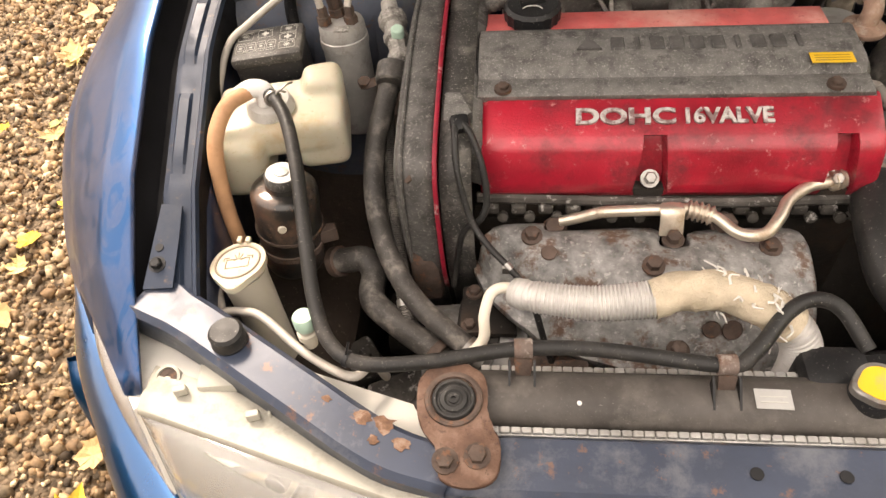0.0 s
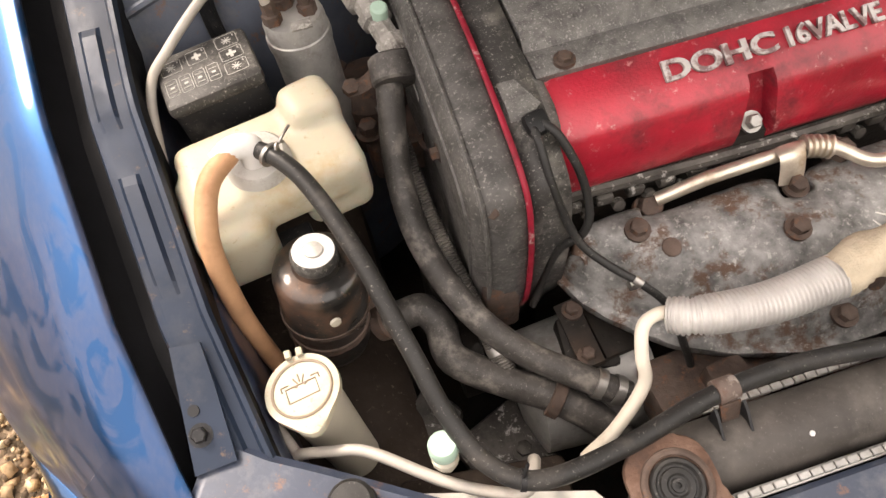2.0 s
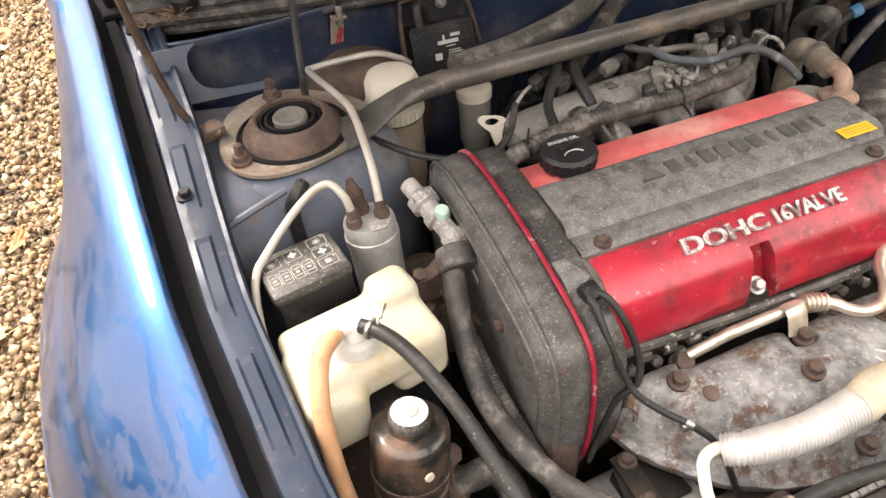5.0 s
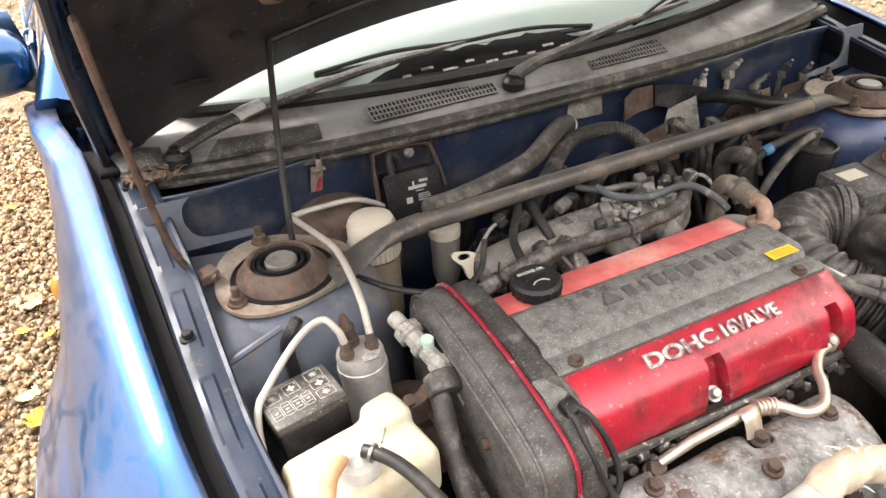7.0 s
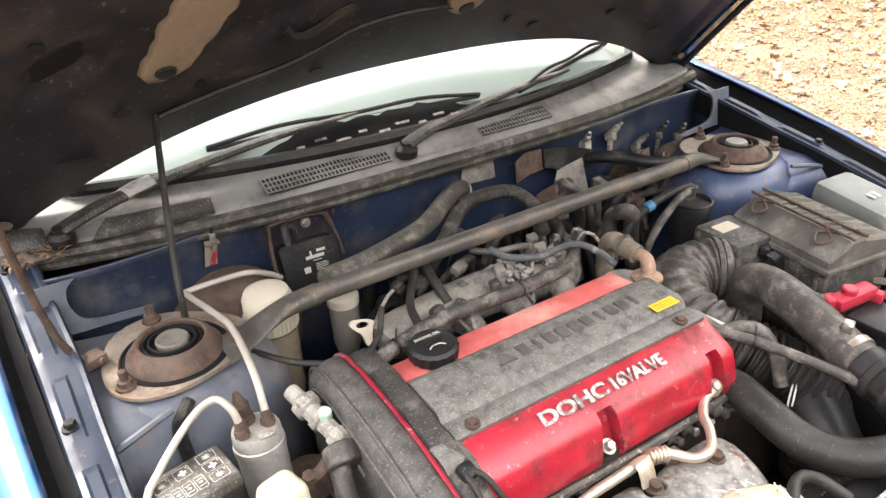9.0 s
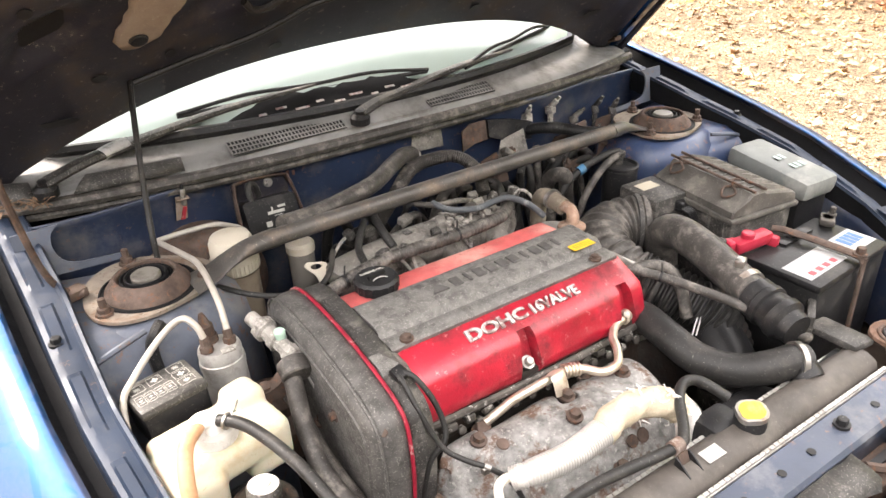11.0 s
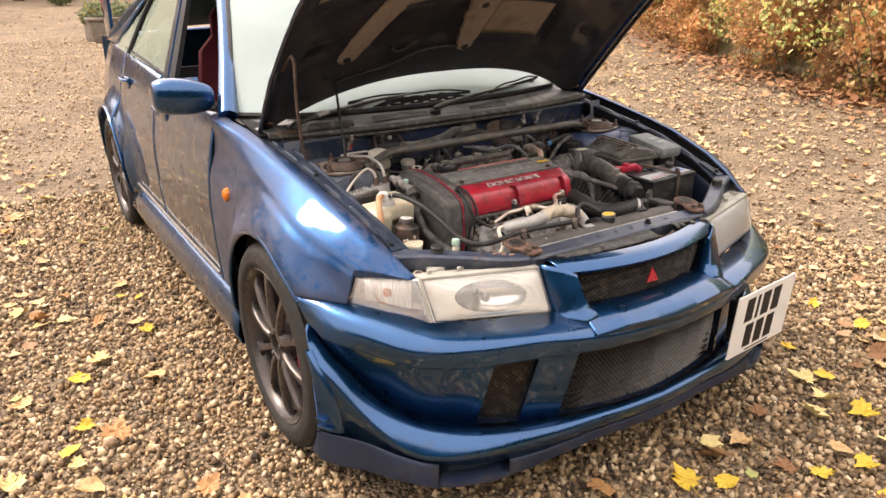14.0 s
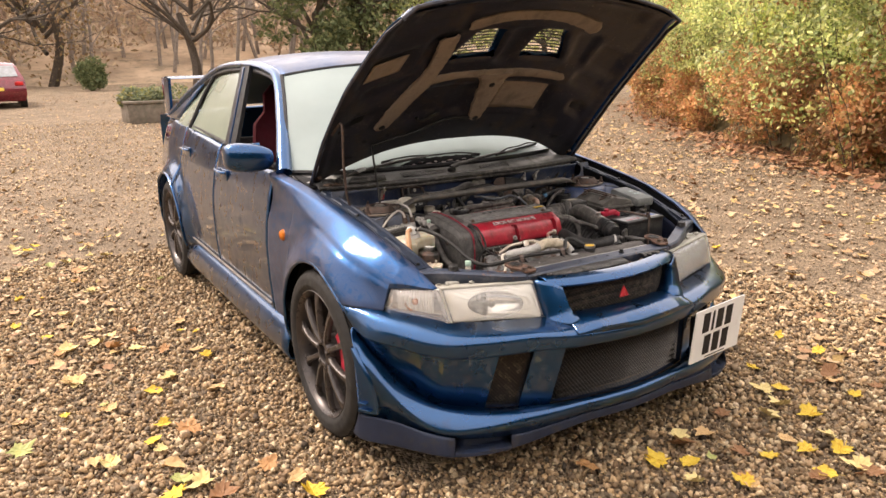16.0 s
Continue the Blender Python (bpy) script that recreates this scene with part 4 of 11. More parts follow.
tube(bm, [bonnet_pt(-0.40, 0.205, 0.034), bonnet_pt(-0.375, 0.185, 0.040), bonnet_pt(-0.335, 0.185, 0.040), bonnet_pt(-0.30, 0.205, 0.038), bonnet_pt(-0.26, 0.215, 0.036)], 0.006, 8)
part("washer_tube", bm, RUBBER, bonnet)

# ---- front bumper ----
PLAN = [(0, 0.0, -0.795), (0.15, 0.15, -0.785), (0.30, 0.30, -0.757), (0.42, 0.42, -0.720), (0.54, 0.54, -0.672), (0.64, 0.63, -0.617), (0.72, 0.695, -0.548), (0.80, 0.755, -0.458), (0.88, 0.805, -0.360), (1.0, 0.848, -0.245)]
PLANS = spline([V((r[1], r[2], 0)) for r in PLAN], 12)
LV = {
    "top": ([(0, 0.535), (0.3, 0.550), (0.64, 0.560), (0.8, 0.575), (0.9, 0.580), (1, 0.578)], [(0, -0.05), (0.30, -0.098), (0.45, -0.092), (0.64, -0.075), (0.8, -0.05), (0.9, -0.024), (1, -0.004)]),
    "crest": ([(0, 0.500), (0.24, 0.512), (0.40, 0.528), (0.57, 0.520), (0.71, 0.508), (0.80, 0.523), (0.9, 0.542), (1, 0.555)], [(0, 0), (1, 0)]),
    "under": ([(0, 0.466), (0.24, 0.468), (0.40, 0.474), (0.57, 0.466), (0.71, 0.462), (0.8, 0.476), (0.9, 0.498), (1, 0.525)], [(0, -0.008), (1, -0.004)]),
    "rec_t": ([(0, 0.452), (0.24, 0.454), (0.40, 0.460), (0.57, 0.452), (0.71, 0.448), (0.8, 0.462), (0.9, 0.486), (1, 0.516)], [(0, -0.045), (0.8, -0.032), (1, -0.012)]),
    "rec_b": ([(0, 0.258), (0.57, 0.260), (0.69, 0.266), (0.745, 0.278), (0.785, 0.300), (0.815, 0.326), (0.845, 0.378), (0.875, 0.432), (0.925, 0.472), (1, 0.508)], [(0, -0.055), (0.5, -0.070), (0.6, -0.088), (0.8, -0.072), (0.9, -0.040), (1, -0.018)]),
    "bl_t": ([(0, 0.266), (0.57, 0.272), (0.69, 0.280), (0.745, 0.292), (0.785, 0.314), (0.815, 0.338), (0.845, 0.390), (0.875, 0.443), (0.925, 0.480), (1, 0.515)], [(0, -0.040), (0.2, -0.040), (0.42, -0.024), (0.85, -0.022), (1, -0.006)]),
    "bl_m": ([(0, 0.256), (0.49, 0.256), (0.60, 0.252), (0.67, 0.250), (0.71, 0.255), (0.745, 0.272), (0.785, 0.301), (0.815, 0.330), (0.845, 0.384), (0.875, 0.437), (0.925, 0.474), (1, 0.509)], [(0, -0.020), (0.2, -0.020), (0.42, 0.0), (0.64, 0.004), (0.85, 0.0), (1, 0.004)]),
    "bl_b": ([(0, 0.227), (0.2, 0.228), (0.35, 0.233), (0.49, 0.240), (0.60, 0.228), (0.67, 0.220), (0.71, 0.225), (0.745, 0.248), (0.785, 0.286), (0.815, 0.318), (0.845, 0.372), (0.875, 0.425), (0.925, 0.463), (1, 0.498)], [(0, -0.026), (0.2, -0.026), (0.36, -0.002), (0.49, 0.012), (0.64, 0.020), (0.85, 0.014), (1, 0.010)]),
    "side": ([(0, 0.212), (0.2, 0.212), (0.33, 0.206), (0.45, 0.195), (0.62, 0.195), (0.72, 0.203), (0.82, 0.228), (0.94, 0.238), (1, 0.240)], [(0, -0.040), (0.2, -0.040), (0.36, -0.016), (0.5, 0.0), (0.64, 0.008), (0.85, 0.012), (1, 0.020)]),
    "lip_t": ([(0, 0.207), (0.2, 0.207), (0.33, 0.201), (0.45, 0.190), (0.62, 0.189), (0.72, 0.197), (0.82, 0.222), (0.94, 0.232), (1, 0.234)], [(0, -0.036), (0.2, -0.036), (0.36, -0.012), (0.5, 0.005), (0.64, 0.014), (0.85, 0.014), (1, 0.022)]),
    "lip_b": ([(0, 0.182), (0.2, 0.182), (0.33, 0.172), (0.45, 0.152), (0.56, 0.142), (0.64, 0.138), (1, 0.145)], [(0, -0.036), (0.2, -0.036), (0.36, -0.012), (0.5, 0.010), (0.64, 0.024), (1, 0.016)]),
    "lip_in": ([(0, 0.180), (0.33, 0.170), (0.56, 0.141), (1, 0.145)], [(0, -0.13), (1, -0.06)]),
}


def plan_at(a):
    g = abs(a) * (len(PLAN) - 1)
    for k, (p, q) in enumerate(zip(PLAN, PLAN[1:])):
        if abs(a) <= q[0]:
            g = k + (abs(a) - p[0]) / (q[0] - p[0])
            break
    i = min(len(PLANS) - 2, int(g * 12))
    p = PLANS[i].lerp(PLANS[i + 1], min(1, g * 12 - i))
    t = (PLANS[min(i + 1, len(PLANS) - 1)] - PLANS[max(i - 1, 0)]).normalized()
    nrm = V((t.y, -t.x, 0))
    if nrm.y > 0:
        nrm = -nrm
    return p, nrm


def arch_end(z):
    """How far the bumper runs before the wheel arch cuts it."""
    y = -math.sqrt(max(0.0, 0.352 ** 2 - (z - 0.317) ** 2))
    return interp(y, [(r[2], r[0]) for r in PLAN[-4:]]) if y < -0.245 else 1.0


def side_pos(a, z, off):
    """A place on the bumper: along its plan, squeezed up to the arch, at a height."""
    b = abs(a)
    b = min(b, arch_end(z))
    p, nrm = plan_at(b)
    # the corner stands fuller below, where it meets the arch
    q = p + nrm * (off + 0.030 * sstep(0.78, 0.90, b) * min(1.0, (1.0 - b) / 0.115) * (1.0 - sstep(0.46, 0.56, z)))
    return V((math.copysign(1, a) * q.x if a else 0.0, q.y, z))


def bump_pt(a, level, off=0.0):
    z, o = LV[level]
    r = min(0.030, max(0.0, 1.0 - abs(a)))
    near = [abs(abs(a) + d * r) for d in (-1, -0.6, -0.3, 0.0, 0.3, 0.6, 1)]
    h = sum(interp(n_, z) for n_ in near) / len(near)
    return side_pos(a, h, sum(interp(n_, o) for n_ in near) / len(near) + off)


def rounded(pts, radii):
    """A section line with its corners eased."""
    out = [pts[0]]
    for i in range(1, len(pts) - 1):
        a, b, c = pts[i - 1], pts[i], pts[i + 1]
        r = min(radii[i], (a - b).length * 0.48, (c - b).length * 0.48)
        p, q = b + (a - b).normalized() * r, b + (c - b).normalized() * r
        for k in range(5):
            t = k / 4
            out.append(p.lerp(b, t).lerp(b.lerp(q, t), t))
    return out + [pts[-1]]


SOFT = {"crest": 0.016, "under": 0.008, "rec_t": 0.006, "rec_b": 0.010, "bl_t": 0.012, "bl_m": 0.012, "bl_b": 0.008, "lip_t": 0.004, "lip_b": 0.006}


def bump_strip(levels, a0, a1, n, soft=True):
    rows = []
    for i in range(n + 1):
        pts = [bump_pt(lerp(a0, a1, i / n), lv) for lv in levels]
        rows.append(rounded(pts, [SOFT.get(lv, 0.005) for lv in levels]) if soft and len(pts) > 2 else pts)
    return rows


bm = B()
for s in (-1, 1):
    grid(bm, bump_strip(["top", "crest", "under", "rec_t"], s * 0.285, s * 1.0, 44))
grid(bm, bump_strip(["top", "crest", "under", "rec_t"], -0.285, 0.285, 30))
LEAN_OUT = 0.042


def rec_strip(a0, a1, n, off=0.0, a0b=None, a1b=None):
    """The recessed face between two slanting lines."""
    b0 = a0 + math.copysign(LEAN_OUT, a0) if a0b is None else a0b
    b1 = a1 + math.copysign(LEAN_OUT, a1) if a1b is None else a1b
    return [[bump_pt(lerp(a0, a1, i / n), "rec_t", off), bump_pt(lerp(b0, b1, i / n), "rec_b", off)] for i in range(n + 1)]


grid(bm, bump_strip(["rec_b", "bl_t", "bl_m", "bl_b", "side"], -1, 1, 84))
bmesh.ops.remove_doubles(bm, verts=bm.verts, dist=0.0005)
bumper = part("front_bumper", bm, BLUE, car, "deep blue front bumper with large cooler opening", solid=0.004, sharp=62)
for s in (-1, 1):
    for a0, a1, n, kw in ((0.285, 0.395, 6, None), (0.505, 1.0, 48, 1.0)):
        bm = B()
        grid(bm, rec_strip(s * a0, s * a1, n, a1b=None if kw is None else s * kw))
        part("recess_panel", bm, BLUE, bumper, sharp=80)
LIPM = mat("scuffed_dark_lip", (0.018, 0.027, 0.052), 0.42, 0.0, stain=((0.05, 0.045, 0.04), 0.18, 20), bump=0.08, Specular_IOR_Level=0.3)
for a0, a1, levels in ((-1, -0.645, None), (-0.645, -0.475, "gap"), (-0.475, 0.475, None), (0.475, 0.645, "gap"), (0.645, 1, None)):
    bm = B()
    n = max(4, int(40 * (a1 - a0)))
    if levels is None:
        grid(bm, bump_strip(["side", "lip_t", "lip_b", "lip_in"], a0, a1, n))
    else:
        grid(bm, [[bump_pt(lerp(a0, a1, i / n), "lip_in"), bump_pt(lerp(a0, a1, i / n), "lip_b")] + [bump_pt(lerp(a0, a1, i / n), "lip_b", o) + V((0, 0, h)) for o, h in ((0.0, 0.012), (-0.05, 0.012), (-0.06, 0.06))] for i in range(n + 1)])
    part("lip_section", bm, LIPM, bumper, "scuffed dark lip spoiler" + (" slot" if levels else ""), solid=0.004)
for s in (-1, 1):
    # tucked edge under lamp and wing
    bm = B()
    grid(bm, [[bump_pt(s * lerp(0.62, 1.0, i / 24), "top", o) + V((0, 0, h)) for o, h in ((0.0, 0.0), (-0.02, 0.002), (-0.07, -0.002))] for i in range(25)])
    part("tucked_edge", bm, BLUE, bumper)
    # raised panel before the wheel with two small vents at its foot
    bm = B()
    rows = []
    for i in range(23):
        z = lerp(0.246, 0.462, i / 22)
        a0 = interp(z, [(0.246, 0.842), (0.30, 0.846), (0.35, 0.853), (0.38, 0.862), (0.415, 0.876), (0.44, 0.892), (0.462, 0.912)])
        rows.append([side_pos(s * a0, z, 0.006), side_pos(s * (a0 + 0.002), z, 0.021), side_pos(s * (a0 + 0.005), z, 0.024), side_pos(s * lerp(a0, arch_end(z), 0.6), z, 0.025), side_pos(s * 1.0, z, 0.026), side_pos(s * 1.0, z, -0.01)])
    grid(bm, rows)
    part("corner_panel", bm, BLUE, bumper, sharp=50)
    for a, z, w in ((0.868, 0.262, 0.050), (0.874, 0.284, 0.036)):
        bm = B()
        p = side_pos(s * a, z, 0.030)
        box(bm, p, (w, 0.014, 0.005), (8, 0, 62 if s > 0 else 118), bev=0.002)
        part("bumper_vent", bm, BLUE, bumper)


def lattice(bm, p00, p10, p01, p11, pitch, r, diag=True, n=4):
    """A diamond wire mesh over a four-sided patch."""
    p00, p10, p01, p11 = V(p00), V(p10), V(p01), V(p11)
    w, h = (p10 - p00).length, (p01 - p00).length

    def at(x, y):
        u, v = x / w, y / h
        return (p00 * (1 - u) + p10 * u) * (1 - v) + (p01 * (1 - u) + p11 * u) * v
    k = int((w + h) / pitch) + 1
    for sgn in (1, -1):
        for i in range(k + 1):
            c = i * pitch
            if sgn == 1:
                a, b = (max(0, c - h), min(c, h)), (min(c, w), max(0, c - w))
            else:
                a, b = (max(0, c - h), h - min(c, h)), (min(c, w), h - max(0, c - w))
            if abs(a[0] - b[0]) > 0.004:
                A, Bq = at(*a), at(*b)
                tube(bm, [A, A.lerp(Bq, 0.5) + V((0, -0.001 * sgn, 0)), Bq], r, n, 1, smooth=False, caps=False)


# Duct walls take a darker blue than the bumper face.
DUCTM = mat("dark_duct_blue", (0.006, 0.014, 0.035), 0.4, 0.3, stain=((0.04, 0.038, 0.036), 0.2, 12), bump=0.05)
for a0, a1 in ((-0.505, -0.395), (-0.285, 0.285), (0.395, 0.505)):
    b0, b1 = (a0 + math.copysign(LEAN_OUT, a0), a1 + math.copysign(LEAN_OUT, a1))
    loop = [(lerp(a0, a1, i / 10), "rec_t") for i in range(11)] + [(lerp(b1, b0, i / 10), "rec_b") for i in range(11)]
    bm = B()
    grid(bm, [[bump_pt(a, lv, o) for a, lv in loop] for o in (-0.0035, -0.022, -0.046)], close_v=True)
    part("duct_wall", bm, DUCTM, bumper, sharp=60)
bm = B()
for i in range(8):
    a0, a1 = lerp(-0.29, 0.29, i / 8), lerp(-0.29, 0.29, (i + 1) / 8)
    lattice(bm, bump_pt(a0 * 1.15, "rec_b", -0.02), bump_pt(a1 * 1.15, "rec_b", -0.02), bump_pt(a0, "rec_t", -0.02), bump_pt(a1, "rec_t", -0.02), 0.0135, 0.0013, n=3)
part("cooler_mesh", bm, MESHL, bumper, "fine diamond wire mesh", kind="stuff")
for s in (-1, 1):
    bm = B()
    lattice(bm, bump_pt(s * 0.437, "rec_b", -0.02), bump_pt(s * 0.547, "rec_b", -0.02), bump_pt(s * 0.395, "rec_t", -0.02), bump_pt(s * 0.505, "rec_t", -0.02), 0.012, 0.0014, n=3)
    part("duct_mesh", bm, MESHM, bumper, kind="stuff")
    # Black sheet puts the shade inside the duct into its back.
    bm = B()
    grid(bm, [[bump_pt(s * lerp(0.36, 0.60, i / 6), lv, -0.042) + V((0, 0, h)) for lv, h in (("rec_t", 0.01), ("rec_b", -0.01))] for i in range(7)])
    part("duct_back", bm, FLATBLACK, bumper)
bm = B()
box(bm, (0, -0.655, 0.355), (0.56, 0.05, 0.20), bev=0.006)
core = part("intercooler", bm, CORE, car, "alloy intercooler behind the mesh")
for k in range(9):
    bm = B()
    box(bm, (0, -0.684, 0.272 + k * 0.0205), (0.55, 0.010, 0.006), bev=0.001, seg=1)
    part("cooler_tube", bm, CORE, core)
for s in (-1, 1):
    bm = B()
    tube(bm, [(s * 0.285, -0.62, 0.27), (s * 0.29, -0.63, 0.36), (s * 0.285, -0.62, 0.44)], 0.035, 12)
    part("end_tank", bm, ALLOY, core)

# ---- nose and grille ----
bm = B()
rows = []
for i in range(41):
    x = lerp(-0.262, 0.262, i / 40)
    g = (x / 0.25) ** 2
    yg = -0.690 + 0.045 * g
    c = bump_pt(math.copysign(abs(x), x), "crest", 0.001) + V((0, 0, 0.004))
    tp_ = bump_pt(math.copysign(abs(x), x), "top", 0.002) + V((0, 0, 0.004))
    w = 1 - sstep(0.17, 0.262, abs(x))
    free = [c, V((x, lerp(c.y, yg, 0.06) - 0.004, lerp(c.z, 0.548, 0.45))), V((x, lerp(c.y, yg, 0.25), 0.541)), V((x, lerp(c.y, yg, 0.6), 0.548)), V((x, yg - 0.004, 0.552)), V((x, yg + 0.015, 0.546))]
    rows.append([c.lerp(tp_, k / 5).lerp(q, w) for k, q in enumerate(free)])
grid(bm, rows)
rows = []
for i in range(41):
    x = lerp(-0.290, 0.290, i / 40)
    g = (x / 0.25) ** 2
    yg = -0.690 + 0.045 * g
    rows.append([V((x, yg + 0.012, 0.641)), V((x, yg - 0.010, 0.641)), V((x, yg - 0.014, 0.647)), V((x, yg - 0.004, 0.662)), V((x, yg + 0.016, 0.668)), V((x, yg + 0.040, 0.668)), V((x, yg + 0.045, 0.655))])
grid(bm, rows)
for s in (-1, 1):
    ctrl = [
        [(0.250, -0.632, 0.636), (0.246, -0.658, 0.636), (0.252, -0.668, 0.644), (0.286, -0.650, 0.662), (0.312, -0.606, 0.664), (0.320, -0.585, 0.655)],
        [(0.238, -0.640, 0.600), (0.236, -0.668, 0.600), (0.244, -0.682, 0.604), (0.280, -0.676, 0.612), (0.310, -0.636, 0.608), (0.320, -0.610, 0.60)],
        [(0.222, -0.645, 0.560), (0.222, -0.680, 0.560), (0.232, -0.700, 0.562), (0.270, -0.700, 0.562), (0.304, -0.662, 0.556), (0.316, -0.635, 0.548)],
        [(0.205, -0.650, 0.546), (0.206, -0.690, 0.549), (0.218, -0.722, 0.540), (0.258, -0.725, 0.530), (0.296, -0.690, 0.532), (0.312, -0.655, 0.540)],
        [(0.190, -0.650, 0.520), (0.196, -0.700, 0.500), (0.210, -0.712, 0.490), (0.250, -0.705, 0.490), (0.290, -0.680, 0.490), (0.300, -0.650, 0.495)],
    ]
    cols = [spline([V((s * p[0], p[1], p[2])) for p in col], 4) for col in zip(*ctrl)]
    grid(bm, [list(r) for r in zip(*[list(c) for c in cols])])
bmesh.ops.remove_doubles(bm, verts=bm.verts, dist=0.0006)
nose = part("grille_surround", bm, BLUE, car, "blue grille surround and nose panel", solid=0.004, sharp=50)
bm = B()
for i in range(10):
    x0, x1 = lerp(-0.25, 0.25, i / 10), lerp(-0.25, 0.25, (i + 1) / 10)
    y0, y1 = -0.676 + 0.045 * (x0 / 0.25) ** 2, -0.676 + 0.045 * (x1 / 0.25) ** 2
    lattice(bm, (x0, y0, 0.540), (x1, y1, 0.540), (x0, y0, 0.643), (x1, y1, 0.643), 0.0115, 0.0013, n=3)
part("grille_mesh", bm, MESHM, nose, "black diamond grille mesh with rust", kind="stuff")
bm = B()
slab(bm, [(-0.021, -0.015), (0.021, -0.015), (0.0, 0.024)], V((0, -0.6885, 0.588)), V((1, 0, 0)), V((0, 0.12, 1)), 0.004)
part("badge", bm, EMBLEM, nose, "small worn red badge")
# Black box stands for the shade behind the mesh.
bm = B()
box(bm, (0, -0.60, 0.585), (0.50, 0.01, 0.12), bev=0)
part("grille_back", bm, FLATBLACK, nose)
for k in range(3):
    bm = B()
    rod(bm, (-0.2, -0.64, 0.56 + 0.025 * k), (0.2, -0.64, 0.565 + 0.025 * k), 0.006, n=6)
    part("condenser_tube", bm, RUST, nose)

# ---- lamps ----


def patch(tl, tr, br, bl, bulge, nu=12, nv=8, nrm=None):
    tl, tr, br, bl = V(tl), V(tr), V(br), V(bl)
    nrm = V(nrm).normalized()
    rows = []
    for i in range(nu + 1):
        u = i / nu
        a, b = tl.lerp(tr, u), bl.lerp(br, u)
        rows.append([a.lerp(b, j / nv) + nrm * bulge * (math.sin(math.pi * min(1, max(0, u)) ) ** 0.6 * math.sin(math.pi * j / nv) ** 0.5) for j in range(nv + 1)])
    return rows


def shell(bm, rows, back, shrink=0.85):
    """A closed bowl behind a patch's rim."""
    rim = [r[0] for r in rows] + rows[-1][1:] + [r[-1] for r in rows[::-1]][1:] + rows[0][::-1][1:-1]
    c = sum(rim, V()) / len(rim)
    ring = [[p for p in rim], [p + V(back) * 0.35 for p in rim], [c + (p - c) * shrink + V(back) for p in rim]]
    vs = grid(bm, ring, close_v=True)
    fill(bm, vs[-1])


LAMPTOP = mat("dull_lamp_rim_plastic", (0.34, 0.325, 0.280), 0.5, var=0.15, stain=((0.20, 0.18, 0.15), 0.22, 30), bump=0.1)
BEZEL = mat("satin_lamp_bezel", (0.90, 0.88, 0.82), 0.25, 0.0, var=0.08, stain=((0.70, 0.60, 0.44), 0.12, 16), bump=0.05)
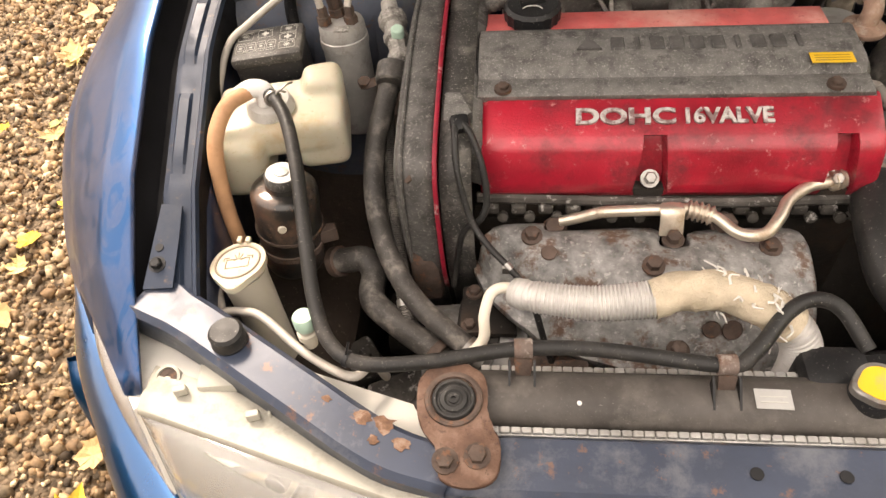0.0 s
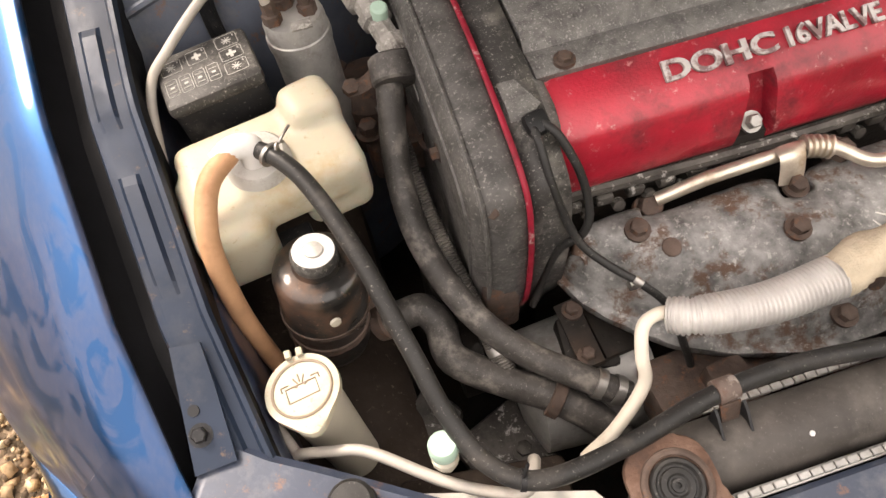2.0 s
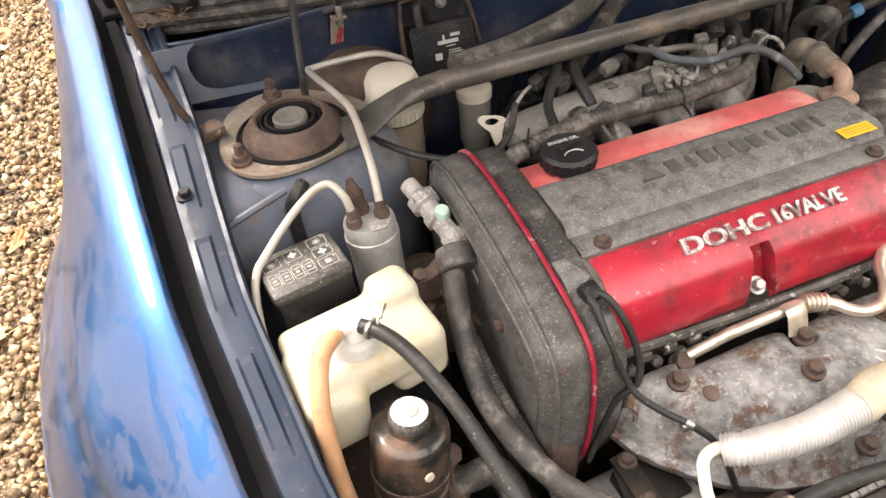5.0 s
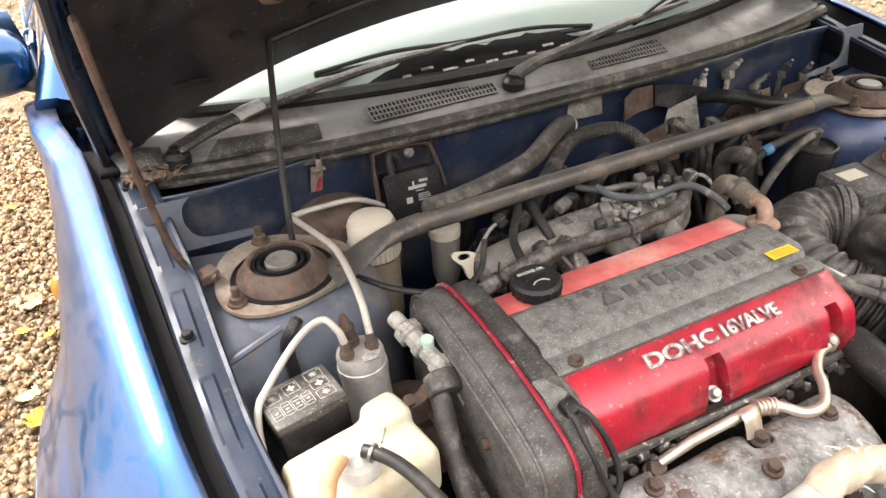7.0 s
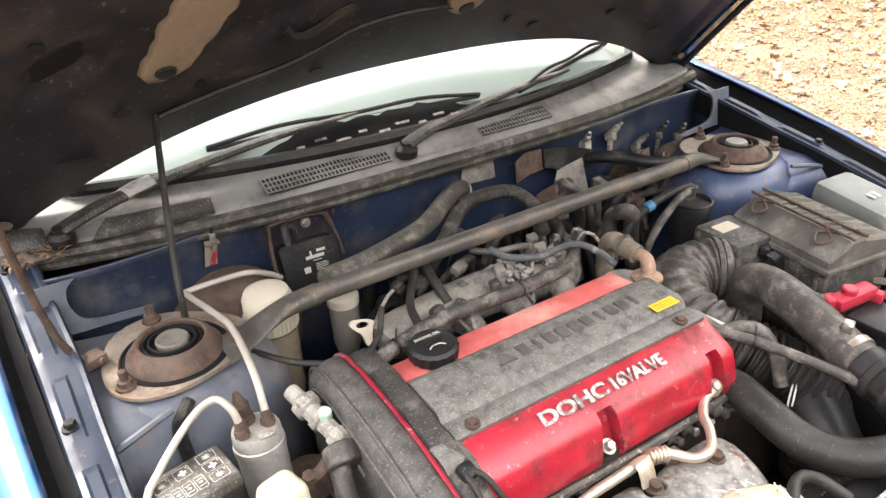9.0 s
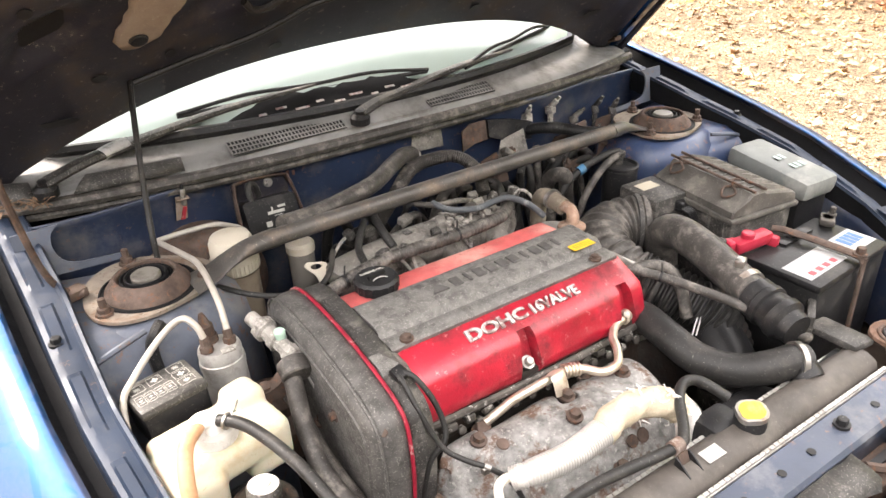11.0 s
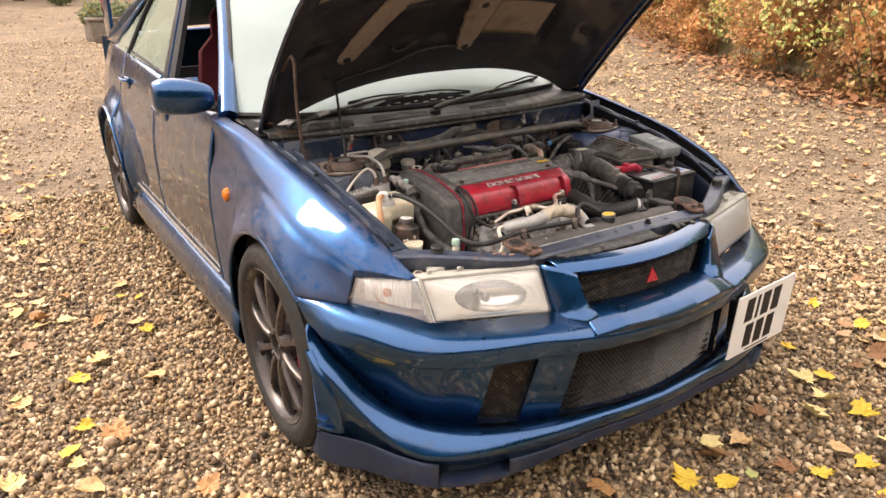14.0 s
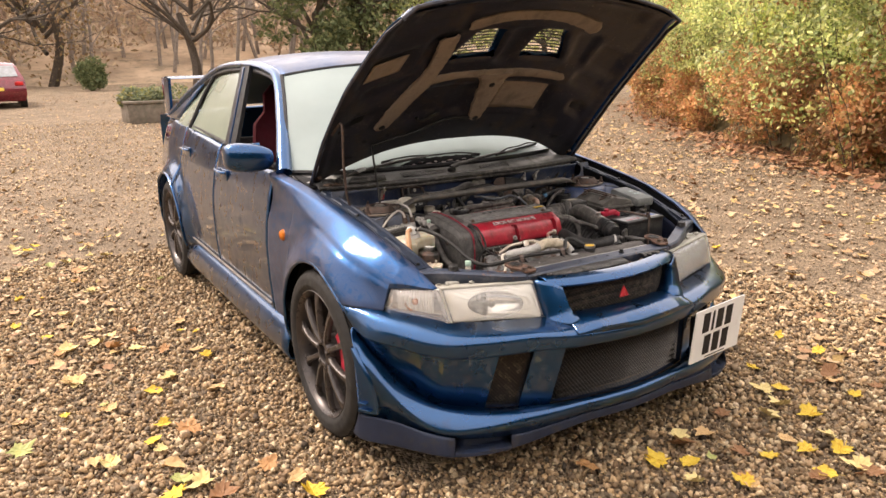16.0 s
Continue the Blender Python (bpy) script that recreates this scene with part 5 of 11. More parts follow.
for s in (-1, 1):
    def X(*p):
        return (s * p[0], p[1], p[2])
    rows = patch(X(0.618, -0.516, 0.664), X(0.322, -0.604, 0.656), X(0.311, -0.648, 0.546), X(0.604, -0.556, 0.560), 0.020, 16, 10, X(0.25, -0.95, 0.2))
    bm = B()
    shell(bm, rows, V(X(0.012, 0.112, -0.004)), 0.76)
    hl = part("headlight", bm, LAMPBODY, car, "clear-lens headlight with aged housing, lens whitened", sharp=50)
    bm = B()
    grid(bm, rows)
    part("lens", bm, LENS, hl, "clear lens with a brightening white film", solid=0.002).visible_shadow = False
    HC = [V(X(*p)) for p in ((0.618, -0.516, 0.664), (0.322, -0.604, 0.656), (0.311, -0.648, 0.546), (0.604, -0.556, 0.560))]
    HN = V(X(0.25, -0.95, 0.2)).normalized()

    def lens_pt(u, v, off):
        swell = 0.020 * max(0.0, math.sin(math.pi * u)) ** 0.6 * max(0.0, math.sin(math.pi * v)) ** 0.5
        return HC[0].lerp(HC[1], u).lerp(HC[3].lerp(HC[2], u), v) + HN * (swell + off)

    def oval(a, k=1.0):
        return 0.53 + 0.305 * k * math.cos(a), 0.53 + 0.37 * k * math.sin(a)

    def border(a):
        c_, s_ = 0.305 * math.cos(a), 0.37 * math.sin(a)
        reach = min((0.985 - 0.53 if c_ > 0 else 0.53 - 0.015) / max(1e-6, abs(c_)), (0.97 - 0.53 if s_ > 0 else 0.53 - 0.03) / max(1e-6, abs(s_)))
        return 0.53 + c_ * reach, 0.53 + s_ * reach
    turn = [2 * math.pi * k / 72 for k in range(72)]
    bm = B()
    ring = []
    for k in range(8):
        row = []
        for a in turn:
            (u0, v0), (u1, v1) = oval(a), border(a)
            u, v = lerp(u0, u1, k / 7), lerp(v0, v1, k / 7)
            row.append(lens_pt(u, v, lerp(-0.022, -0.007, k / 7) + (0.0020 * math.cos(u * 190) if 0 < k < 7 else 0)))
        ring.append(row)
    grid(bm, ring, close_v=True)
    part("inner_bezel", bm, BEZEL, hl, "pale cream inner bezel", sharp=25)
    bm = B()
    ring = [[lens_pt(*oval(a, k_), -0.022 + d_) for a in turn] for k_, d_ in ((1.0, 0.0), (0.92, -0.007), (0.76, -0.016), (0.56, -0.024), (0.34, -0.029), (0.14, -0.031), (0.04, -0.0315))]
    vs = grid(bm, ring, close_v=True)
    fill(bm, vs[-1])
    part("reflector", bm, CHROME, hl, "bright oval reflector bowl", sharp=60)
    bm = B()
    lathe(bm, lens_pt(0.47, 0.52, -0.052), HN, [(0.009, 0.0), (0.009, 0.026), (0.011, 0.028), (0.011, 0.040), (0.007, 0.045), (0.002, 0.046)], 20)
    part("bulb_cap", bm, STEEL, hl)
    bm = B()
    lathe(bm, lens_pt(0.41, 0.38, -0.046), HN, [(0.0105, 0.0), (0.0115, 0.020), (0.0100, 0.021), (0.0085, 0.006)], 20)
    part("side_light_cup", bm, STEEL, hl)
    # ivory top flange with clips
    bm = B()
    t0, t1 = V(X(0.620, -0.510, 0.668)), V(X(0.322, -0.598, 0.660))
    q = []
    for i in range(17):
        p = t0.lerp(t1, i / 16)
        q.append([p + V((0, -0.007, -0.005)), p + V((0, -0.003, -0.0005)), p + V((0, 0.012, 0.001)), p + V((0, 0.020, -0.003)), p + V((0, 0.034 + 0.006 * math.sin(math.pi * i / 16), -0.003)), p + V((0, 0.046, -0.006)), p + V((0, 0.050, -0.05))])
    grid(bm, q)
    part("lamp_top", bm, LAMPTOP, hl, "ivory lamp casing top", solid=0.003)
    for i in (2, 6, 10, 14):
        p = t0.lerp(t1, i / 16)
        bm = B()
        box(bm, p + V((0, 0.026, 0.003)), (0.012, 0.007, 0.010), (0, 0, s * -16), bev=0.001, seg=1)
        part("lamp_clip", bm, LAMPTOP, hl)
    bm = B()
    box(bm, X(0.548, -0.473, 0.645), (0.050, 0.034, 0.050), (0, 0, s * -6), bev=0.006)
    part("lamp_lug", bm, LAMPTOP, hl)
    for x_ in (0.498, 0.484):
        bm = B()
        box(bm, X(x_, -0.496, 0.648), (0.003, 0.040, 0.040), (0, 0, s * -12), bev=0.001, seg=1)
        part("lamp_web", bm, LAMPTOP, hl)
    bm = B()
    lathe(bm, X(0.603, -0.470, 0.640), (0, -0.35, 1), [(0.0115, 0), (0.0120, 0.022), (0.0125, 0.026), (0.0100, 0.027), (0.0095, 0.024)], 22)
    boss = part("adjuster_boss", bm, LAMPTOP, hl, "ivory boss with a rusty adjuster")
    bm = B()
    lathe(bm, V(X(0.603, -0.470, 0.640)) + V((0, -0.35, 1)).normalized() * 0.0242, (0, -0.35, 1), [(0.0095, 0), (0.0090, 0.0012), (0.0030, 0.0016), (0.0028, 0.0005)], 20)
    part("adjuster_screw", bm, RUST, boss)
    rows = patch(X(0.728, -0.378, 0.650), X(0.626, -0.512, 0.662), X(0.612, -0.553, 0.560), X(0.750, -0.362, 0.574), 0.016, 14, 8, X(0.75, -0.66, 0.1))
    bm = B()
    shell(bm, rows, V(X(-0.05, 0.05, 0)), 0.8)
    ind = part("indicator", bm, LAMPBODY, car, "clear ribbed corner indicator", sharp=50)
    bm = B()
    grid(bm, rows)
    part("lens", bm, INDLENS, ind, "ribbed clear lens", solid=0.002).visible_shadow = False
    bm = B()
    q0, q1 = V(X(0.700, -0.372, 0.0)), V(X(0.622, -0.470, 0.0))
    grid(bm, [[q0.lerp(q1, i / 54) + V(X(0.77, -0.62, 0)) * 0.0028 * math.cos(i * math.pi / 2.0) + V((0, 0, z)) for z in (0.566, 0.585, 0.61, 0.635, 0.652)] for i in range(55)])
    part("fluted_reflector", bm, BEZEL, ind, "fluted silver reflector", sharp=15)
    bm = B()
    cc = V(X(0.648, -0.402, 0.607))
    lathe(bm, cc, X(0.6, -0.75, 0), [(0.004, 0), (0.024, 0.010), (0.036, 0.028)], 20, caps=False)
    part("reflector", bm, CHROME, ind)
    bm = B()
    lathe(bm, cc + V(X(0.008, -0.012, 0)), X(0.6, -0.75, 0), [(0.010, 0), (0.012, 0.012), (0.008, 0.022), (0.002, 0.025)], 12)
    part("amber_bulb", bm, ORANGE, ind)

# ---- number plate, left of the opening; characters stand as plain bars ----
bm = B()
PO, PX, PY = V((0.262, -0.764, 0.281)), V((0.263, 0.005, 0.018)).normalized(), V((0.012, -0.01, 0.20)).normalized()
slab(bm, [(0.004, 0), (0.262, 0), (0.266, 0.004), (0.266, 0.196), (0.262, 0.2), (0.004, 0.2), (0, 0.196), (0, 0.004)], PO, PX, PY, 0.004, 0.0)
plate = part("number_plate", bm, PLATEW, car, "white two-row number plate with black bars")
pn = PX.cross(PY).normalized()
for v0, v1, u0, ws_ in ((0.108, 0.183, 0.044, (0.036, 0.012, 0.036, 0.036)), (0.020, 0.095, 0.062, (0.036, 0.036, 0.036))):
    u = u0
    for w in ws_:
        bm = B()
        slab(bm, [(u, v0), (u + w, v0), (u + w, v1), (u, v1)], PO + pn * 0.0042, PX, PY, 0.0006)
        part("plate_bar", bm, FLATBLACK, plate, "black bar")
        u += w + 0.013
bm = B()
slab(bm, [(0.08, 0.006), (0.19, 0.006), (0.19, 0.010), (0.08, 0.010)], PO + pn * 0.0042, PX, PY, 0.0006)
part("plate_bar", bm, FLATBLACK, plate, "thin black bar")
bm = B()
box(bm, (0.40, -0.735, 0.38), (0.16, 0.05, 0.12), bev=0.006)
part("plate_bracket", bm, BLACKP, plate)

# ---- wheels ----


def wheel(s, yc, label, brake):
    c = V((s * 0.737, yc, 0.317))
    ax = V((s, 0, 0))
    bm = B()
    lathe(bm, c, ax, [(0.222, -0.10), (0.226, 0.05), (0.232, 0.085), (0.239, 0.098), (0.2415, 0.104), (0.238, 0.107), (0.231, 0.100), (0.224, 0.085), (0.219, 0.06), (0.212, -0.10)], 64, caps=False)
    w = part("wheel", bm, RIM, car, label)
    bm = B()
    prof = [(0.228, -0.085), (0.234, -0.106), (0.262, -0.113), (0.296, -0.108), (0.312, -0.094)]
    for x in (-0.075, -0.030, 0.025, 0.070):
        prof += [(0.3165, x - 0.016), (0.317, x), (0.3165, x + 0.014), (0.309, x + 0.016), (0.309, x + 0.020)]
    prof += [(0.312, 0.094), (0.297, 0.108), (0.283, 0.1125), (0.278, 0.1120), (0.266, 0.1145), (0.255, 0.113), (0.250, 0.1095), (0.243, 0.106), (0.236, 0.100)]
    lathe(bm, c, ax, prof, 64, caps=False)
    part("tyre", bm, TYRE, w, "dusty low-profile tyre")
    bm = B()
    for k in range(72):
        a = 2 * math.pi * k / 72
        u, v = V((0, math.cos(a), math.sin(a))), V((0, -math.sin(a), math.cos(a)))
        for sx in (-1, 1):
            tube(bm, [c + ax * (0.058 * sx) + u * 0.3172 - v * 0.006, c + ax * (0.094 * sx) + u * 0.3125 + v * 0.006], 0.0026, 4, 1, smooth=False)
    part("tread_block", bm, TYRE, w, kind="stuff")
    for k in range(10):
        a = radians(36 * k + 9)
        b = radians(36 * k + 9)
        u, v = V((0, math.cos(b), math.sin(b))), V((0, -math.sin(b), math.cos(b)))
        ue = V((0, math.cos(a), math.sin(a)))
        bm = B()
        rows = []
        for r, x, hw, th in ((0.036, 0.086, 0.0135, 0.016), (0.060, 0.093, 0.0120, 0.016), (0.085, 0.097, 0.0100, 0.015), (0.130, 0.098, 0.0092, 0.014), (0.175, 0.096, 0.0105, 0.013), (0.203, 0.093, 0.0150, 0.012), (0.219, 0.089, 0.024, 0.012), (0.228, 0.084, 0.034, 0.011)):
            f = sstep(0.04, 0.23, r)
            d = u.lerp(ue, f).normalized()
            p = c + d * r
            rows.append([p + v * q * hw + ax * (x + h * th) for q, h in ((-1, -1.4), (-1, -0.3), (-0.6, 0.15), (0.6, 0.15), (1, -0.3), (1, -1.4))])
        grid(bm, rows, close_v=True)
        part("spoke", bm, RIM, w)
    bm = B()
    lathe(bm, c, ax, [(0.066, 0.03), (0.062, 0.080), (0.054, 0.092), (0.037, 0.095), (0.034, 0.092), (0.033, 0.068), (0.028, 0.066), (0.025, 0.078), (0.018, 0.080), (0.002, 0.080)], 36)
    part("hub", bm, RIM, w)
    for k in range(5):
        a = radians(72 * k + 18)
        bm = B()
        p = c + V((0, math.cos(a), math.sin(a))) * 0.046
        lathe(bm, p, ax, [(0.0095, 0.080), (0.009, 0.096), (0.006, 0.099)], 6)
        part("wheel_nut", bm, RIM, w)
    bm = B()
    lathe(bm, c, ax, [(0.07, 0.0), (0.150, 0.004), (0.150, 0.020), (0.07, 0.022), (0.066, 0.034), (0.02, 0.034)], 40)
    part("brake_disc", bm, CASTDARK, w, "worn steel brake disc")
    bm = B()
    for i in range(9):
        a0 = radians(-115 + i * 9) if brake else radians(-40 + i * 9)
        if i == 0:
            ring = []
        d = V((0, -math.cos(a0 + math.pi / 2), math.sin(a0 + math.pi / 2)))
        ring.append([c + d * r + ax * x for r, x in ((0.098, 0.030), (0.106, 0.064), (0.118, 0.071), (0.168, 0.071), (0.184, 0.055), (0.184, -0.02), (0.098, -0.02))])
    grid(bm, ring, close_v=True)
    part("caliper", bm, CALIPER, w, "red brake caliper")


for s in (-1, 1):
    wheel(s, 0.0, "ten-spoke dark bronze alloy front wheel", True)
    wheel(s, 2.51, "ten-spoke dark bronze alloy rear wheel", False)

# ---- engine bay metalwork (parts of the car) ----
for s in (-1, 1):
    bm = B()
    rows = []
    for i in range(31):
        y = lerp(-0.44, 0.34, i / 30)
        xe, ze = interp(y, EDGE)
        x0 = xe - 0.062
        rows.append([V((s * x, y, z)) for x, z in ((x0 + 0.004, ze - 0.040), (x0, ze - 0.06), (x0 - 0.004, ze - 0.12), (x0 + 0.002, ze - 0.20), (0.635, 0.50), (0.62, 0.34), (0.58, 0.25))])
    grid(bm, rows)
    part("inner_wing", bm, BAYBLUE, car, "dark blue inner wing panel", solid=0.004)
    # strut tower
    cx, cy = s * 0.523, 0.108
    bm = B()
    rows = []
    for z, r, ry in ((0.793, 0.02, 0.02), (0.793, 0.088, 0.085), (0.790, 0.102, 0.098), (0.774, 0.118, 0.112), (0.745, 0.128, 0.122), (0.68, 0.138, 0.130), (0.55, 0.15, 0.14), (0.30, 0.16, 0.15)):
        rows.append([V((cx + (r if math.cos(a) * s < 0 else r * 1.05) * math.cos(a), cy + ry * math.sin(a), z)) for a in (2 * math.pi * k / 40 for k in range(40))])
    grid(bm, rows, close_v=True)
    tower_mat = SHELF if s < 0 else TOWERBLUE
    tw = part("strut_tower", bm, tower_mat, car, "dusty blue strut tower with rust", sharp=50)
    bm = B()
    rows = [[V((s * x, y + (interp(x, [(0.455, 0.05), (0.56, 0.045), (0.62, 0.02), (0.648, -0.03)]) if y < 0.04 else 0.0), z - d)) for x, z in ((0.455, 0.770), (0.50, 0.789), (0.58, 0.791), (0.615, 0.796), (0.642, 0.801), (0.648, 0.78))] for y, d in ((-0.062, 0.10), (-0.058, 0.055), (-0.046, 0.026), (-0.028, 0.009), (0.0, 0.0), (0.05, 0.0), (0.12, 0.0), (0.204, 0.0), (0.212, 0.003), (0.214, 0.012), (0.215, 0.08))]
    grid(bm, rows)
    part("tower_shelf", bm, tower_mat, tw, solid=0.003)
    bm = B()
    ring = spline([V((u, v, 0)) for u, v in ((0.600, 0.869), (0.612, 0.858), (0.615, 0.838), (0.607, 0.818), (0.588, 0.809), (0.555, 0.806), (0.520, 0.803))], 4)
    slab(bm, [(p.x * s, p.y) for p in ([V((0.662, 0.800)), V((0.662, 0.869))] + [V((p.x, p.y)) for p in ring] + [V((0.520, 0.795))])], (0, 0.081, 0), (1, 0, 0), (0, 0.18, 1), 0.004)
    part("cowl_closing_panel", bm, SHELF, tw, "dusty blue-grey panel with a rounded cut-out")
    # brace foot plate
    bm = B()
    out = []
    for k in range(48):
        a = 2 * math.pi * k / 48
        r = 0.090 + 0.007 * math.cos(3 * a + 0.6)
        out.append((r * math.cos(a), r * 0.96 * math.sin(a)))
    slab(bm, out, (cx, cy, 0.7975), (1, 0, 0), (0, 1, 0), 0.005, 0.001)
    part("tower_plate", bm, DUSTPLATE, tw, "rusty brace plate")
    bm = B()
    lathe(bm, (cx, cy - 0.010, 0.8025), (0, 0, 1), [(0.0585, 0), (0.057, 0.005), (0.053, 0.008), (0.050, 0.014), (0.044, 0.021), (0.0405, 0.0225), (0.038, 0.021), (0.0378, 0.012)], 40, caps=False)
    part("strut_top_mount", bm, RUST, tw, "rust-brown strut top mount")
    bm = B()
    lathe(bm, (cx, cy - 0.010, 0.8145), (0, 0, 1), [(0.0385, -0.002), (0.036, 0.0), (0.0355, 0.006), (0.0335, 0.007), (0.032, 0.002), (0.0295, 0.002), (0.029, 0.008), (0.0265, 0.009), (0.025, 0.003), (0.0225, 0.003), (0.018, 0.003)], 40)
    part("strut_bearing", bm, TRIM, tw, "ringed black strut bearing")
    bm = B()
    lathe(bm, (cx, cy - 0.010, 0.816), (0, 0, 1), [(0.020, 0), (0.020, 0.007), (0.018, 0.009), (0.013, 0.008), (0.002, 0.0085)], 28)
    # Flat black ring paints the dark gap round the mount.
    ring_ = B()
    lathe(ring_, (cx, cy - 0.010, 0.8026), (0, 0, 1), [(0.0665, 0), (0.0655, 0.002), (0.063, 0.002), (0.0625, 0.0006), (0.056, 0.0006)], 40, caps=False)
    part("mount_gap", ring_, TRIM, tw)
    part("strut_cap", bm, SMOKEY, tw, "dusty grey strut cap")
    for ang in (215, 330, 95):
        a = radians(ang) if s < 0 else radians(180 - ang)
        p = V((cx + 0.080 * math.cos(a), cy + 0.078 * math.sin(a), 0.802))
        bm = B()
        lathe(bm, p, (0, 0, 1), [(0.0125, 0), (0.012, 0.004), (0.0085, 0.0045), (0.0085, 0.011), (0.005, 0.012), (0.005, 0.024), (0.002, 0.025)], 8)
        part("tower_nut", bm, RUST, tw)
    bm = B()
    tube(bm, [(s * 0.655, -0.02, 0.775), (s * 0.60, -0.015, 0.792), (s * 0.555, 0.0, 0.797)], 0.004, 6)
    part("seam_bead", bm, SHELF, tw)
    # front lamp beam
    bm = B()
    path = [V((0.634, -0.402, 0.704)), V((0.602, -0.421, 0.703)), V((0.560, -0.445, 0.701)), V((0.468, -0.501, 0.694)), V((0.385, -0.549, 0.686)), V((0.320, -0.566, 0.680))]
    rows = []
    for i, p in enumerate(spline(path, 5)):
        d = V((-0.30, -0.155, 0)).normalized()
        q = V((d.y, -d.x, 0))
        if q.y > 0:
            q = -q
        w = interp(i / 25, [(0, 0.030), (0.25, 0.0235), (1, 0.0225)])
        rows.append([V((s * r.x, r.y, r.z)) for r in (p - q * w + V((0, 0, -0.04)), p - q * w + V((0, 0, -0.006)), p - q * (w - 0.006), p + q * (w - 0.006), p + q * w + V((0, 0, -0.006)), p + q * w + V((0, 0, -0.04)))])
    grid(bm, rows)
    lb = part("lamp_beam", bm, BEAMBLUE, car, "worn blue lamp support beam", solid=0.003)
    bm = B()
    slab(bm, [(-0.014, -0.045), (0.016, -0.043), (0.013, 0.010), (0.010, 0.040), (-0.012, 0.042)], (s * 0.622, -0.360, 0.7195), (1, 0, 0.0), (0.0, 1, 0.34), 0.003)
    part("wing_bracket", bm, FLANGE, lb, "dark bolted tab at the beam end")
    bm = B()
    bolt(bm, (s * 0.626, -0.381, 0.7145), (0, -0.33, 1), 0.0058, 0.006)
    part("tab_bolt", bm, BLACKP, lb)
    # Black disc drawn in place of the hole's shade.
    bm = B()
    lathe(bm, (s * 0.627, -0.3645, 0.7210), (0, -0.33, 1), [(0.0042, 0), (0.0042, 0.0012)], 14)
    part("tab_hole", bm, FLATBLACK, lb)
    bm = B()
    lathe(bm, (s * 0.536, -0.458, 0.699), (0, 0, 1), [(0.0165, 0), (0.0172, 0.003), (0.0158, 0.005), (0.0162, 0.015), (0.0135, 0.018), (0.002, 0.0185)], 28)
    part("rubber_stop", bm, RUBBER, lb, "round black rubber bump stop")
    if s < 0:
        for k, (x_, y_, r_) in enumerate(((-0.404, -0.525, 0.010), (-0.384, -0.531, 0.012), (-0.437, -0.511, 0.005), (-0.367, -0.547, 0.009), (-0.392, -0.545, 0.006))):
            random.seed(70 + k)
            bm = B()
            blot = [(r_ * random.uniform(0.55, 1.15) * math.cos(a), 0.75 * r_ * random.uniform(0.55, 1.15) * math.sin(a)) for a in (2 * math.pi * q / 15 for q in range(15))]
            slab(bm, blot, (x_, y_, interp(x_, [(-0.468, 0.6943), (-0.385, 0.6863), (-0.34, 0.6825)])), V((1, -0.35, -0.09)).normalized(), V((0.35, 1, 0.03)).normalized(), 0.0007)
            part("rust_patch", bm, SCAB, lb, "orange-brown rust patch")
    # mount bracket of the radiator
    bm = B()
    out = [(-0.032, 0.006), (-0.028, 0.022), (-0.012, 0.032), (0.012, 0.031), (0.026, 0.020), (0.029, 0.0), (0.029, -0.018), (0.040, -0.036), (0.038, -0.066), (0.016, -0.076), (-0.008, -0.069), (-0.010, -0.048), (-0.028, -0.024)]
    slab(bm, [(p.x, p.y) for p in spline([V((u, v, 0)) for u, v in out], 4, True)][:: 1 if s < 0 else -1] if s < 0 else [(-p.x, p.y) for p in spline([V((u, v, 0)) for u, v in out], 4, True)][::-1], (s * 0.325, -0.508, 0.690), (1, 0, 0), (0, 1, 0.10), 0.006, 0.002)
    mb = part("radiator_bracket", bm, BRKRUST, car, "rusted radiator mounting bracket with rubber bush")
    bm = B()
    lathe(bm, (s * 0.325, -0.510, 0.693), (0, -0.1, 1), [(0.0190, 0), (0.0190, 0.004), (0.0175, 0.006), (0.0155, 0.006), (0.0140, 0.0035), (0.0125, 0.0035), (0.0115, 0.0055), (0.0080, 0.006), (0.0065, 0.0045), (0.005, 0.0045), (0.0045, 0.006), (0.002, 0.006), (0.0015, 0.004)], 32)
    part("rubber_bush", bm, RUBBER, mb, "ringed black rubber bush")
    bm = B()
    lathe(bm, (s * 0.325, -0.510, 0.695), (0, -0.1, 1), [(0.0255, 0), (0.0245, 0.003), (0.0222, 0.0038), (0.0202, 0.003), (0.0195, 0.0)], 32, caps=False)
    part("pressed_rim", bm, RUST, mb, "raised rusty rim round the bush")
    for dx in (-0.004, 0.022):
        bm = B()
        bolt(bm, (s * (0.325 - dx), -0.563 + 0.2 * dx, 0.691), (0, -0.1, 1), 0.0075, 0.007)
        part("bracket_bolt", bm, RUST, mb)

bm = B()
rows = []
for i in range(25):
    x = lerp(-0.335, 0.335, i / 24)
    rows.append([V((x, y, z)) for y, z in ((-0.532, 0.63), (-0.533, 0.676), (-0.537, 0.680), (-0.580, 0.677), (-0.585, 0.672), (-0.586, 0.63))])
grid(bm, rows)
xm = part("front_crossmember", bm, BEAMBLUE, car, "scuffed blue front panel beam", solid=0.003)
# Black discs paint the shade in the beam's holes.
for x in (-0.081, -0.013, 0.045, 0.185):
    bm = B()
    lathe(bm, (x, -0.560, 0.6795), (0, 0, 1), [(0.0055, 0), (0.0055, 0.0006)], 14)
    part("beam_hole", bm, FLATBLACK, xm)
bm = B()
bolt(bm, (0.115, -0.556, 0.681), (0, 0, 1), 0.007, 0.008)
part("beam_bolt", bm, BLACKP, xm)
